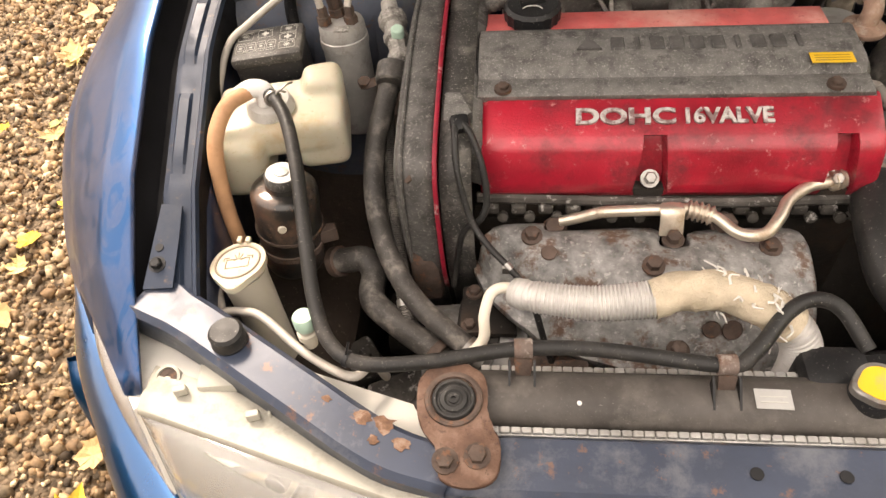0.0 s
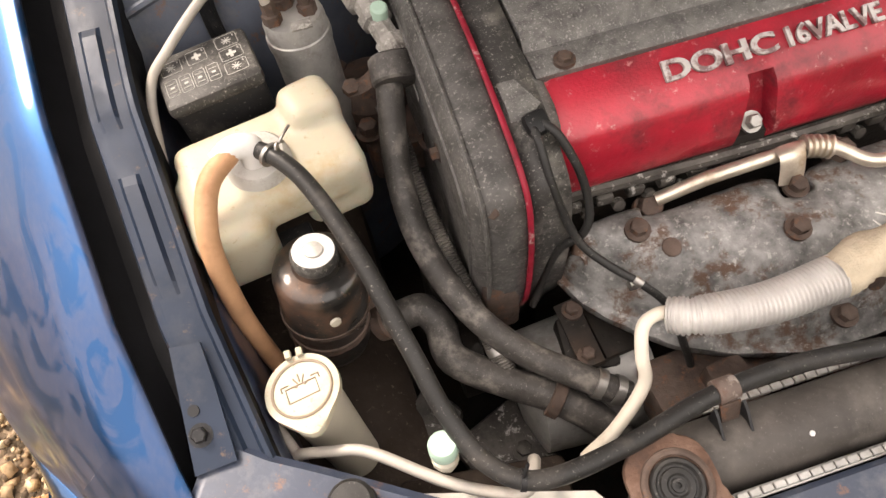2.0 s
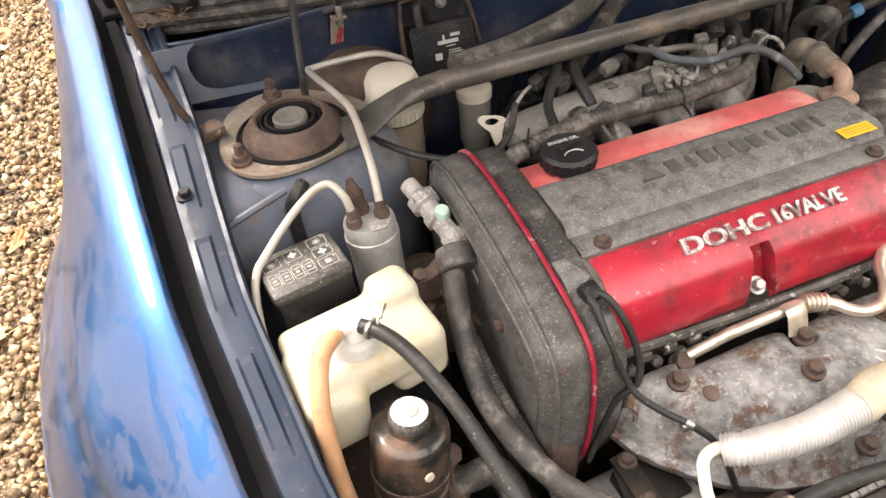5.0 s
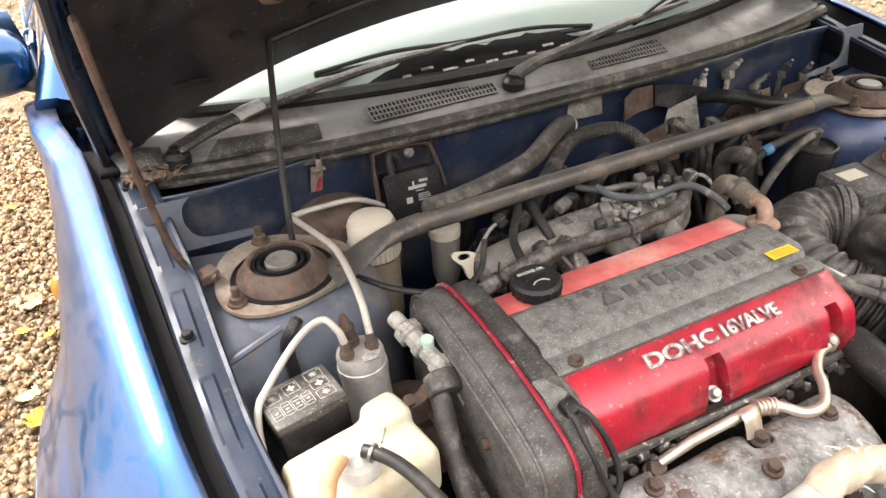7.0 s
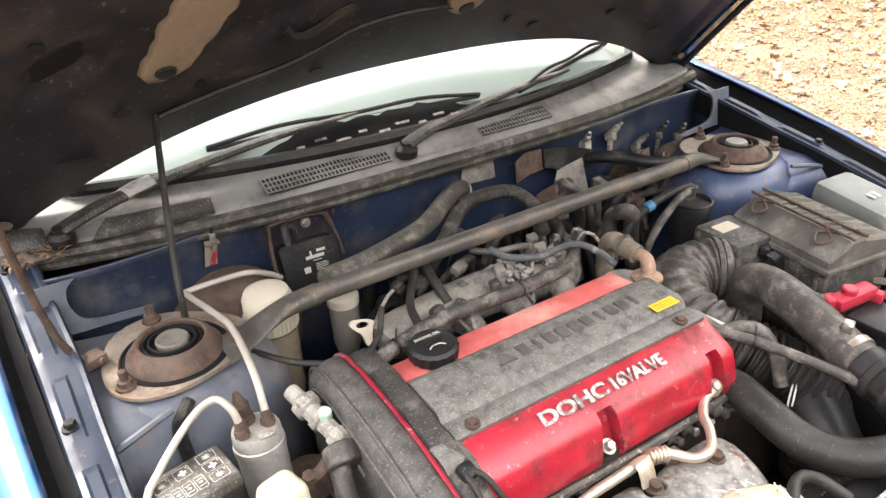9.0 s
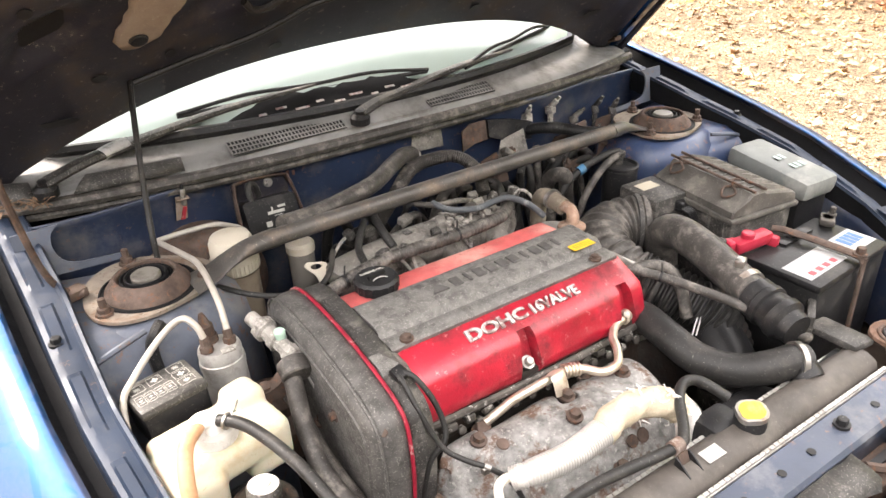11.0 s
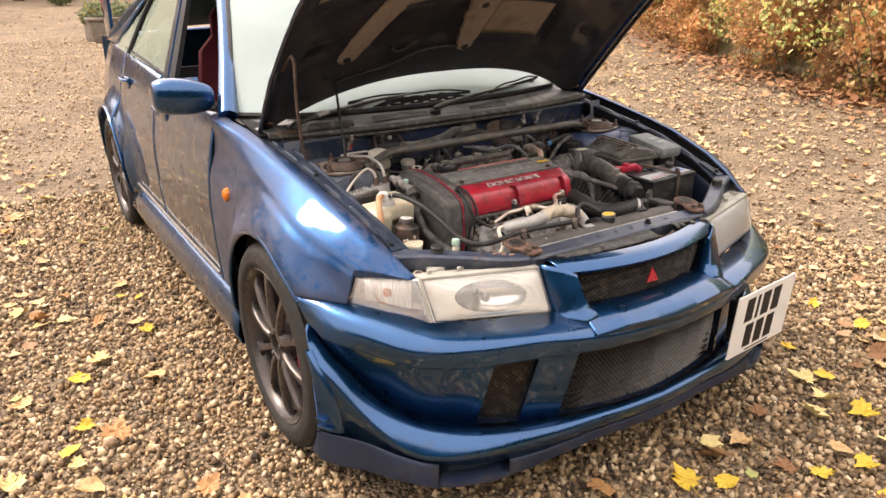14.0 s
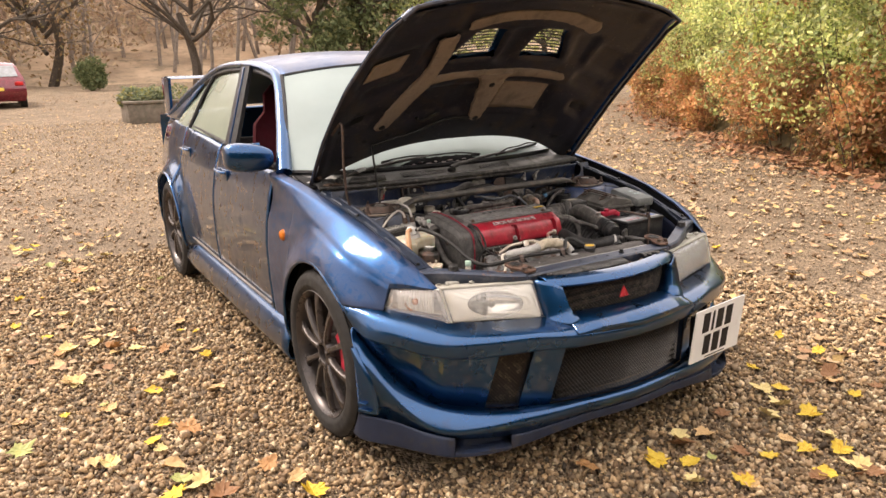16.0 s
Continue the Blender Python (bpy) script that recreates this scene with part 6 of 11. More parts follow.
# torn cover sheets between beam and grille
for name, u0, u1, material in (("slam_cover", -0.315, 0.085, DUSTYP), ("slam_cover", 0.175, 0.315, DUSTYP)):
    bm = B()
    rows = []
    for i in range(21):
        x = lerp(u0, u1, i / 20)
        yg = -0.640 + 0.045 * (x / 0.25) ** 2
        jag = 0.006 * math.sin(x * 90) * (1 if i % 3 else -1)
        rows.append([V((x, -0.588 + jag * 0.3, 0.672)), V((x, lerp(-0.588, yg, 0.5), 0.669 + 0.003 * math.sin(x * 40))), V((x, yg + 0.004 + jag, 0.664))])
    grid(bm, rows)
    cv = part(name, bm, material, car, "torn dusty plastic slam panel cover", solid=0.002)
    for k in range(3):
        bm = B()
        x = lerp(u0, u1, 0.2 + 0.3 * k)
        lathe(bm, (x, -0.608, 0.6695), (0, 0, 1), [(0.009, 0), (0.008, 0.003), (0.003, 0.0045)], 14)
        part("push_clip", bm, DUSTYP, cv)
bm = B()
box(bm, (0.13, -0.60, 0.61), (0.10, 0.05, 0.06), bev=0.006)
tube(bm, [(0.10, -0.60, 0.655), (0.13, -0.615, 0.648), (0.17, -0.605, 0.655)], 0.006, 6)
part("bonnet_latch", bm, RUST, car, "rusty bonnet latch")
bm = B()
box(bm, (0, -0.60, 0.42), (0.62, 0.03, 0.36), bev=0)
part("condenser", bm, CORE, car)

# firewall, scuttle and floor of the bay
bm = B()
rows = []
for i in range(33):
    u = i / 16 - 1
    x = 0.635 * u
    yb = 0.288 + 0.01 * math.sin(u * 9)
    rows.append([V((x, yb - 0.006, 0.858)), V((x, yb, 0.845)), V((x, yb, 0.80)), V((x, yb + 0.004, 0.74)), V((x, yb + 0.012, 0.60)), V((x, 0.33, 0.40)), V((x, 0.38, 0.25))])
grid(bm, rows)
fw = part("firewall", bm, BAYBLUE, car, "dark blue firewall with stamped marks", solid=0.004)
bm = B()
for k in range(11):
    if k != 4:
        box(bm, (-0.228 + 0.0105 * k, 0.284, 0.832 - 0.0012 * k), (0.005, 0.002, 0.009), bev=0)
part("stamped_bar", bm, mat("rusty_stamp", (0.10, 0.05, 0.04), 0.8, bump=0), fw, "row of stamped rust-red bars", kind="stuff")
bm = B()
rows = []
for i in range(41):
    u = i / 20 - 1
    front = V((0.672 * u, 0.268 + 0.075 * abs(u) ** 3, 0.868))
    back = screen_base(0.715 * u) + V((0, -0.004, -0.006))
    rows.append([front, front + V((0, 0.010, 0.012)), front.lerp(back, 0.30) + V((0, 0, 0.006)), front.lerp(back, 0.55) + V((0, 0, 0.001)), front.lerp(back, 0.8) + V((0, 0, -0.004)), back])
grid(bm, rows)
cowl = part("scuttle_panel", bm, COWL, car, "weathered grey scuttle panel", solid=0.003)
bm = B()
tube(bm, [r[0] + V((0, -0.006, 0.002)) for r in rows], 0.0105, 8, 1, smooth=False)
tube(bm, [r[0] + V((0, 0.002, -0.016)) for r in rows], 0.008, 8, 1, smooth=False)
part("scuttle_seal", bm, RUBDUST, cowl, "weathered rubber scuttle seal")
for low, high in (([(-0.663, 0.327), (-0.640, 0.313), (-0.613, 0.299)], [(-0.650, 0.352), (-0.632, 0.344), (-0.614, 0.333)]), ([(-0.563, 0.292), (-0.516, 0.286), (-0.460, 0.279), (-0.400, 0.274)], [(-0.538, 0.312), (-0.500, 0.304), (-0.455, 0.296), (-0.400, 0.287)])):
    bm = B()
    grid(bm, [[V((p[0], p[1], 0.886)), V((p[0] * 0.5 + q[0] * 0.5, p[1] * 0.5 + q[1] * 0.5 - 0.002, 0.898)), V((q[0], q[1], 0.9045)), V((q[0], q[1] + 0.006, 0.9035))] for p, q in zip(low, high)])
    part("scuttle_step", bm, DUSTYP, cowl, "dark raised step of the scuttle", solid=0.003)
random.seed(91)
bm = B()
for k in range(70):
    x_, y_ = random.uniform(-0.668, -0.600), random.uniform(0.262, 0.305)
    p = V((x_, y_ + 0.1 * abs(x_ + 0.6), 0.886 + random.uniform(0, 0.006)))
    q = p + V((random.uniform(-1, 1), random.uniform(-1, 1), random.uniform(-0.3, 0.3))).normalized() * random.uniform(0.006, 0.018)
    tube(bm, [p, p.lerp(q, 0.5) + V((0, 0, 0.002)), q], [(0, 0.0007), (0.5, random.uniform(0.0008, 0.0025)), (1, 0.0005)], 4, 1, smooth=False, flat=0.4)
part("leaf_debris", bm, mat("dry_leaf_crumbs", (0.15, 0.095, 0.062), 0.9, var=0.5, scale=90, bump=0.2), cowl, "dry leaf crumbs caught in the scuttle corner", kind="stuff")
# Black slab stands in for the shade between the intake bars.
for x0, x1 in ((-0.318, -0.108), (0.072, 0.226)):
    bm = B()
    slab(bm, [(x0, -0.002), (x1, -0.002), (x1, 0.034), (x0, 0.034)], (0, 0.279, 0.8895), (1, 0, 0), (0, 0.93, 0.36), 0.0012)
    vg = part("scuttle_grille", bm, FLATBLACK, cowl, "black air intake grille")
    bm = B()
    k = int((x1 - x0) / 0.0065)
    for i in range(k + 1):
        box(bm, (lerp(x0, x1, i / k), 0.2935, 0.8965), (0.0016, 0.034, 0.003), (21, 0, 0), bev=0)
    for j in range(4):
        box(bm, ((x0 + x1) / 2, 0.2785 + 0.0100 * j, 0.8906 + 0.0039 * j), (x1 - x0, 0.0016, 0.003), bev=0)
    part("grille_bar", bm, COWL, vg, kind="stuff")


def wiper(pivot, elbow, tip, b0, b1, lab):
    bm = B()
    lathe(bm, V(pivot) - V((0, 0, 0.012)), (0, -0.1, 1), [(0.018, 0), (0.018, 0.012), (0.012, 0.018), (0.009, 0.018), (0.009, 0.024), (0.002, 0.026)], 18)
    w = part("wiper", bm, BLACKP, car, lab)
    bm = B()
    tube(bm, [V(pivot) + V((0, 0, 0.006)), V(pivot).lerp(V(elbow), 0.5) + V((0, 0, 0.007)), elbow], [(0, 0.015), (0.5, 0.0155), (1, 0.015)], 8, 4, flat=0.5)
    tube(bm, [elbow, V(elbow).lerp(V(tip), 0.5) + V((0, -0.004, 0.008)), tip], [(0, 0.0145), (0.55, 0.011), (1, 0.005)], 8, 4, flat=0.5)
    part("arm", bm, DUSTYP, w, "dusty wiper arm")
    bm = B()
    mid = V(b0).lerp(V(b1), 0.5) + V((0, -0.006, 0.012))
    tube(bm, [V(b0), V(b0).lerp(mid, 0.5) + V((0, 0, 0.008)), mid, V(b1).lerp(mid, 0.5) + V((0, 0, 0.008)), V(b1)], 0.0035, 6, 5)
    tube(bm, [V(b0) + V((0, 0.004, -0.004)), mid + V((0, 0.010, -0.014)), V(b1) + V((0, 0.004, -0.004))], 0.0045, 6, 6)
    part("blade", bm, BLACKP, w)


def on_screen(x, f):
    u = x / lerp(0.715, 0.545, f)
    a = screen_base(0.715 * u)
    b = V((0.545 * u, 1.045 - 0.09 * (1 - u * u), 1.298 + 0.046 * (1 - abs(u) ** 2.2)))
    return a.lerp(b, f) + V((0, -0.020, 0.016)) * math.sin(math.pi * f) + V((0, -0.010, 0.008))


wiper((-0.596, 0.308, 0.900), (-0.470, 0.350, 0.922), on_screen(-0.13, 0.075), on_screen(-0.37, 0.055), on_screen(0.10, 0.050), "long driver side wiper with worn paint")
wiper((-0.078, 0.282, 0.902), (0.013, 0.306, 0.920), on_screen(0.33, 0.040), on_screen(0.19, 0.030), on_screen(0.50, 0.075), "passenger side wiper")
bm = B()
tube(bm, [(-0.505, 0.338, 0.9205), (-0.485, 0.345, 0.924), (-0.462, 0.3515, 0.926)], [(0, 0.0152), (0.5, 0.0160), (1, 0.0154)], 10, 4, flat=0.56)
part("paint_flake", bm, mat("flaked_wiper_paint", (0.42, 0.41, 0.40), 0.6, stain=((0.05, 0.05, 0.05), 0.25, 60), bump=0.3), car, "bare patch on the wiper arm")
# Black band over the lower glass, up to the blade line.
bm = B()
rows = []
for i in range(25):
    x = lerp(-0.345, 0.115, i / 24)
    h = 0.062 * sstep(-0.345, -0.20, x) * (1 - 0.75 * sstep(0.0, 0.115, x)) + 0.004
    rows.append([on_screen(x, f) + V((0, 0.006, -0.0045)) for f in (0.0, h * 0.5, h * (1 + 0.08 * math.sin(i * 2.3)))])
grid(bm, rows)
part("screen_dark_band", bm, TRIM, ws, "black band low on the screen")
for i in range(9):
    bm = B()
    x = lerp(-0.24, 0.04, i / 8)
    box(bm, on_screen(x, 0.018 + 0.010 * (i % 2)) + V((0, 0.003, -0.001)), (0.014 + 0.006 * (i % 3), 0.004, 0.0015), (35, 0, 0), bev=0)
    part("leaf_fleck", bm, LETTER, ws)
bm = B()
box(bm, (0, -0.05, 0.235), (1.16, 0.95, 0.02), bev=0.004)
part("undertray", bm, CASTDARK, car)

DIRT = mat("dirt_caked_steel", (0.055, 0.040, 0.031), 0.8, 0.1, var=0.4, scale=8, stain=((0.028, 0.021, 0.017), 0.3, 10), speck=((0.20, 0.16, 0.13), 0.05, 60), bump=0.6, grain=120)
for s in (-1, 1):
    bm = B()
    rows = [[V((s * x, y, z)) for x, z in ((0.63, 0.50), (0.60, 0.505), (0.50, 0.50), (0.475, 0.485), (0.470, 0.36), (0.48, 0.30))] for y in (-0.50, -0.40, -0.25, -0.10, 0.05, 0.25)]
    grid(bm, rows)
    part("chassis_leg", bm, DIRT, car, "dirt-caked chassis leg low in the bay", solid=0.004)
    bm = B()
    box(bm, (s * 0.44, -0.44, 0.42), (0.16, 0.06, 0.18), (0, 0, s * 8), bev=0.008)
    part("lower_mount", bm, DIRT, car)
for x, y, z, sx, sy, sz, r in ((-0.40, -0.40, 0.44, 0.08, 0.10, 0.07, 20), (-0.33, -0.36, 0.50, 0.07, 0.07, 0.06, -15), (-0.47, -0.34, 0.46, 0.06, 0.05, 0.05, 35), (0.20, -0.36, 0.46, 0.10, 0.08, 0.06, 12), (0.30, -0.30, 0.44, 0.08, 0.10, 0.06, -20)):
    bm = B()
    box(bm, (x, y, z), (sx, sy, sz), (8, -6, r), bev=0.008)
    bolt(bm, (x + 0.012, y, z + sz / 2), (0, 0, 1), 0.008, 0.008)
    part("casting", bm, GRIME, car, "grimy cast bracket low in the bay")

# ---- prop rod and washer hose ----
rodt = thing("prop_rod", (-0.615, 0.125, 0.805), "rust-brown steel bonnet prop rod", "rod")
bm = B()
tube(bm, [(-0.600, 0.118, 0.812), (-0.618, 0.126, 0.815), (-0.640, 0.130, 0.86), (-0.655, 0.115, 1.00), (-0.664, 0.092, 1.140), bonnet_pt(-0.955, 0.33, 0.022)], 0.0048, 8, 6)
part("rod", bm, RUST, rodt)
bm = B()
box(bm, (-0.612, 0.128, 0.812), (0.030, 0.024, 0.014), (0, 0, 20), bev=0.003)
part("rod_pivot", bm, RUST, rodt, "rusted pivot")
bm = B()
h2t = bonnet_pt(-0.62, 0.052, 0.034)
tube(bm, [(-0.494, 0.150, 0.800), (-0.490, 0.165, 0.85), (-0.472, 0.225, 0.93), (-0.452, 0.285, 1.0), (-0.441, 0.313, 1.03), (-0.436, 0.330, 1.040), (-0.40, 0.350, 1.05)], 0.0045, 8, 6)
part("washer_hose", bm, RUBBER, bonnet, "thin black washer hose")

# ---- strut brace across the bay ----
br = thing("strut_brace", (0, 0.07, 0.80), "black steel strut brace with worn paint and rust", "brace")
bm = B()
tube(bm, [(-0.345, 0.069, 0.833), (-0.05, 0.072, 0.833), (0.30, 0.070, 0.833), (0.349, 0.073, 0.831)], 0.0132, 16, 6)
WORNBAR = mat("worn_black_bar", (0.085, 0.079, 0.074), 0.42, 0.3, stain=((0.24, 0.185, 0.145), 0.24, 14), speck=((0.4, 0.36, 0.3), 0.05, 150), bump=0.15)
part("bar", bm, WORNBAR, br)
for s, ends in ((-1, [(-0.342, 0.069, 0.833), (-0.385, 0.066, 0.832), (-0.418, 0.063, 0.824), (-0.446, 0.062, 0.812), (-0.474, 0.062, 0.8045)]), (1, [(0.346, 0.073, 0.831), (0.385, 0.080, 0.829), (0.414, 0.088, 0.820), (0.442, 0.096, 0.811), (0.472, 0.102, 0.8045)])):
    # the tube is pressed flat towards the tower plate
    bm = B()
    path, rows = spline([V(p) for p in ends], 5), []
    for i, p in enumerate(path):
        f_ = i / (len(path) - 1)
        d = (path[min(i + 1, len(path) - 1)] - path[max(0, i - 1)]).normalized()
        side = d.cross(V((0, 0, 1))).normalized()
        rise = side.cross(d).normalized()
        w, h = interp(f_, [(0, 0.0148), (0.3, 0.0165), (0.6, 0.024), (1, 0.033)]), interp(f_, [(0, 0.0145), (0.3, 0.011), (0.6, 0.005), (1, 0.0016)])
        dent = interp(f_, [(0, 0.0), (0.4, 0.0), (0.6, 0.004), (1, 0.0)])
        rows.append([p + side * w * math.cos(a) + rise * (h * math.sin(a) - (dent * math.sin(a) ** 2 if math.sin(a) > 0 else 0)) for a in (2 * math.pi * k / 20 for k in range(20))])
    vs = grid(bm, rows, close_v=True)
    fill(bm, vs[0])
    fill(bm, vs[-1])
    part("brace_foot", bm, WORNBAR, br, "flattened worn brace end")

# ---- engine ----
eng = thing("engine", (-0.12, -0.13, 0.30), "transverse twin-cam engine with red cam cover", "engine")
bm = B()
box(bm, (-0.115, -0.14, 0.48), (0.42, 0.24, 0.38), bev=0.015)
box(bm, (-0.11, -0.155, 0.675), (0.40, 0.215, 0.05), bev=0.008)
part("block", bm, CASTDARK, eng, "oily dark engine block")
bm = B()
for k in range(14):
    x = -0.30 + k * 0.029
    box(bm, (x, -0.266, 0.676), (0.016, 0.012, 0.012), bev=0.003)
    lathe(bm, (x + 0.012, -0.270, 0.668), (0, -1, 0.3), [(0.006, 0), (0.006, 0.006), (0.002, 0.007)], 8)
tube(bm, [(-0.315, -0.262, 0.688), (-0.1, -0.268, 0.686), (0.085, -0.262, 0.686)], 0.006, 8, 3)
part("head_flange", bm, GRIME, eng, "grimy alloy head joint with bolts", kind="stuff")
# cam cover sections run front to back: (y, z)
RED_SEC = [(-0.262, 0.690), (-0.266, 0.700), (-0.2655, 0.712), (-0.256, 0.744), (-0.251, 0.752), (-0.243, 0.757), (-0.204, 0.774), (-0.198, 0.774)]
bm = B()
xs = [-0.312, -0.309, -0.302, -0.28, -0.22, -0.156, -0.152, -0.148, -0.124, -0.120, -0.116, -0.06, 0.0, 0.030, 0.034, 0.038, 0.058, 0.062, 0.066, 0.078, 0.084, 0.087]
rows = []
for x in xs:
    inset = 0.010 if x in (-0.312, 0.087) else (0.002 if x in (-0.309, 0.084) else 0.0)
    notch = 0.016 if (-0.149 <= x <= -0.123 or 0.037 <= x <= 0.059) else 0.0
    xc = -0.134 if x < -0.05 else 0.048
    rows.append([V((xc + (x - xc) * (interp(z, [(0.69, 1.2), (0.755, 0.72)]) if abs(x - xc) < 0.021 else 1.0), y + inset * (1 if y < -0.2 else 0) + (notch if 0.695 < z < 0.7555 else 0), z - inset - (notch * 0.2 if 0.74 < z < 0.7555 else 0))) for y, z in RED_SEC])
grid(bm, rows)
red = part("cam_cover", bm, RED, eng, "red wrinkle-finish cam cover, faded at the corners", solid=0.006, sharp=32)
# Near-black red face set into each slot.
for xc in (-0.134, 0.048):
    bm = B()
    grid(bm, [[V((xc + u * w, y, z)) for u in (-1, 0, 1)] for y, z, w in ((-0.2475, 0.700, 0.0150), (-0.2472, 0.712, 0.0142), (-0.2376, 0.742, 0.0108), (-0.2335, 0.7505, 0.0098))])
    part("slot_dark_face", bm, mat("dark_slot_red", (0.022, 0.012, 0.012), 0.5, stain=((0.09, 0.012, 0.016), 0.2, 40), bump=0.3), red, "dark slot in the cam cover")
for sx in (-0.311, 0.086):
    bm = B()
    vs = [bm.verts.new(V((sx, y + 0.004, z - 0.006))) for y, z in RED_SEC] + [bm.verts.new(V((sx, -0.198, 0.690)))]
    bm.faces.new(vs)
    part("cover_end", bm, RED, red, solid=0.004)
bm = B()
rows = [[V((x, y, z)) for y, z in ((-0.098, 0.772), (-0.092, 0.780), (-0.052, 0.777), (-0.044, 0.770), (-0.040, 0.745), (-0.035, 0.70))] for x in (-0.312, -0.305, -0.20, -0.10, 0.0, 0.055, 0.062)]
grid(bm, rows)
part("rear_cam_cover", bm, REDFADE, eng, "sun-faded pink rear cam cover", solid=0.006)
bm = B()
rows = [[V((x, y, z - (0.010 if x in (-0.316, 0.082) else 0))) for y, z in ((-0.206, 0.768), (-0.206, 0.778), (-0.202, 0.781), (-0.182, 0.781), (-0.178, 0.779), (-0.174, 0.781), (-0.170, 0.788), (-0.162, 0.791), (-0.110, 0.791), (-0.102, 0.788), (-0.097, 0.780), (-0.094, 0.772))] for x in (-0.316, -0.314, -0.310, -0.30, -0.2, -0.1, 0.0, 0.06, 0.076, 0.082)]
grid(bm, rows)
gc = part("coil_cover", bm, GREYCOV, eng, "weathered grey coil cover with raised lettering", solid=0.006)
bm = B()
rows = [[V((x, y, z)) for x, z in ((-0.352, 0.768), (-0.347, 0.789), (-0.332, 0.789), (-0.318, 0.785), (-0.308, 0.779))] for y in (-0.262, -0.245, -0.23, -0.10, -0.05, -0.03)]
for r, dz in zip(rows, (0.075, 0.016, 0.007, 0.0, 0.0, 0.006)):
    for p in r:
        p.z -= dz
grid(bm, rows)
part("cover_shoulder", bm, GREYCOV, gc, solid=0.006)
for x, y in ((-0.288, -0.199), (0.040, -0.199)):
    bm = B()
    bolt(bm, (x, y, 0.783), (0, 0, 1), 0.006, 0.004)
    part("cover_screw", bm, RUST, gc, "rusty cover screw")
bm = B()
for k in range(10):
    u = -0.168 + k * 0.0205
    w = 0.0055 if k in (1, 6, 9) else 0.0145
    box(bm, (u, -0.137, 0.7915), (w, 0.021, 0.004), bev=0.0012, seg=1)
part("raised_bar", bm, DARKINK, gc, "row of dark raised bars", kind="stuff")
bm = B()
slab(bm, [(-0.013, -0.010), (0.013, -0.010), (0.0, 0.013)], (-0.198, -0.137, 0.7905), (1, 0, 0), (0, 1, 0), 0.003)
part("raised_mark", bm, DARKINK, gc)
bm = B()
slab(bm, [(0, 0), (0.042, 0), (0.042, 0.017), (0, 0.017)], (0.020, -0.177, 0.7918), (1, 0.0, 0), (0, 1, 0), 0.0006)
yl = part("warning_label", bm, YELLOW, gc, "yellow warning sticker")
bm = B()
for k in range(3):
    box(bm, (0.041, -0.165 - 0.004 * k, 0.7925), (0.034, 0.0009, 0.0002), bev=0)
part("print_line", bm, mat("label_print", (0.25, 0.16, 0.02), 0.5, bump=0), yl, kind="stuff")
# cam cover lettering, lies on the sloping band
band = plane_m((-0.113, -0.2265, 0.7665), (1, 0, 0), (0, 0.92, 0.40))
words("DOHC", 0.0235, band @ Matrix.Translation((-0.052, 0, 0)), LETTER, red, depth=0.0016, xscale=1.42, label="worn silver letters")
words("16VALVE", 0.0225, band @ Matrix.Translation((0.048, 0, 0)), LETTER, red, depth=0.0016, xscale=1.02, label="worn silver letters")
for x, y, z in ((-0.136, -0.256, 0.704), (0.048, -0.256, 0.702)):
    bm = B()
    bolt(bm, (x, y, z + 0.005), (0, -0.6, 0.8), 0.0065, 0.007)
    part("cover_bolt", bm, STEEL, red)
# filler cap
cap = thing("oil_filler_cap", (-0.257, -0.071, 0.78), "black ribbed engine oil filler cap", "cap")
bm = B()
rows = []
for r, h in ((0.022, 0.0), (0.0225, 0.006), (0.030, 0.008), (0.031, 0.022), (0.028, 0.026), (0.002, 0.0265)):
    rows.append([V((-0.257 + (r + (0.0016 * (k % 2) if r > 0.029 else 0)) * math.cos(2 * math.pi * k / 36), -0.071 + (r + (0.0016 * (k % 2) if r > 0.029 else 0)) * math.sin(2 * math.pi * k / 36), 0.776 + h)) for k in range(36)])
vs = grid(bm, rows, close_v=True)
fill(bm, vs[-1])
part("cap_body", bm, BLACKP, cap)
bm = B()
box(bm, (-0.257, -0.071, 0.804), (0.030, 0.008, 0.007), (0, 0, 15), bev=0.002)
part("cap_grip", bm, BLACKP, cap)
words("ENGINE OIL", 0.0068, pose(-0.257, -0.058, 0.8030), SILK, cap, depth=0.0002)
bm = B()
tube(bm, [(-0.268, -0.083, 0.8030), (-0.262, -0.079, 0.8032), (-0.252, -0.079, 0.8032), (-0.246, -0.084, 0.8030)], 0.0009, 4, 4)
part("can_mark", bm, SILK, cap)

# timing cover: a section along y swept across x
bm = B()
TC = [(0.022, 0.62), (0.022, 0.70), (0.014, 0.760), (-0.006, 0.786), (-0.045, 0.797), (-0.10, 0.798), (-0.17, 0.793), (-0.24, 0.780), (-0.278, 0.768), (-0.296, 0.754), (-0.304, 0.730), (-0.308, 0.68), (-0.300, 0.60), (-0.27, 0.52), (-0.25, 0.45)]
sec = spline([V((0, y, z)) for y, z in TC], 5)
rows = []
for x, g in ((-0.398, 0.030), (-0.395, 0.014), (-0.387, 0.004), (-0.375, 0.0), (-0.356, 0.0)):
    c = V((0, -0.13, 0.60))
    rows.append([V((x, p.y, p.z)) + (c - p).normalized() * g for p in sec])
grid(bm, rows)
fill(bm, [v for v in bm.verts][:len(sec)])
tcv = part("timing_cover", bm, TIMING, eng, "dusty grey timing belt cover", solid=0.004, sharp=45)
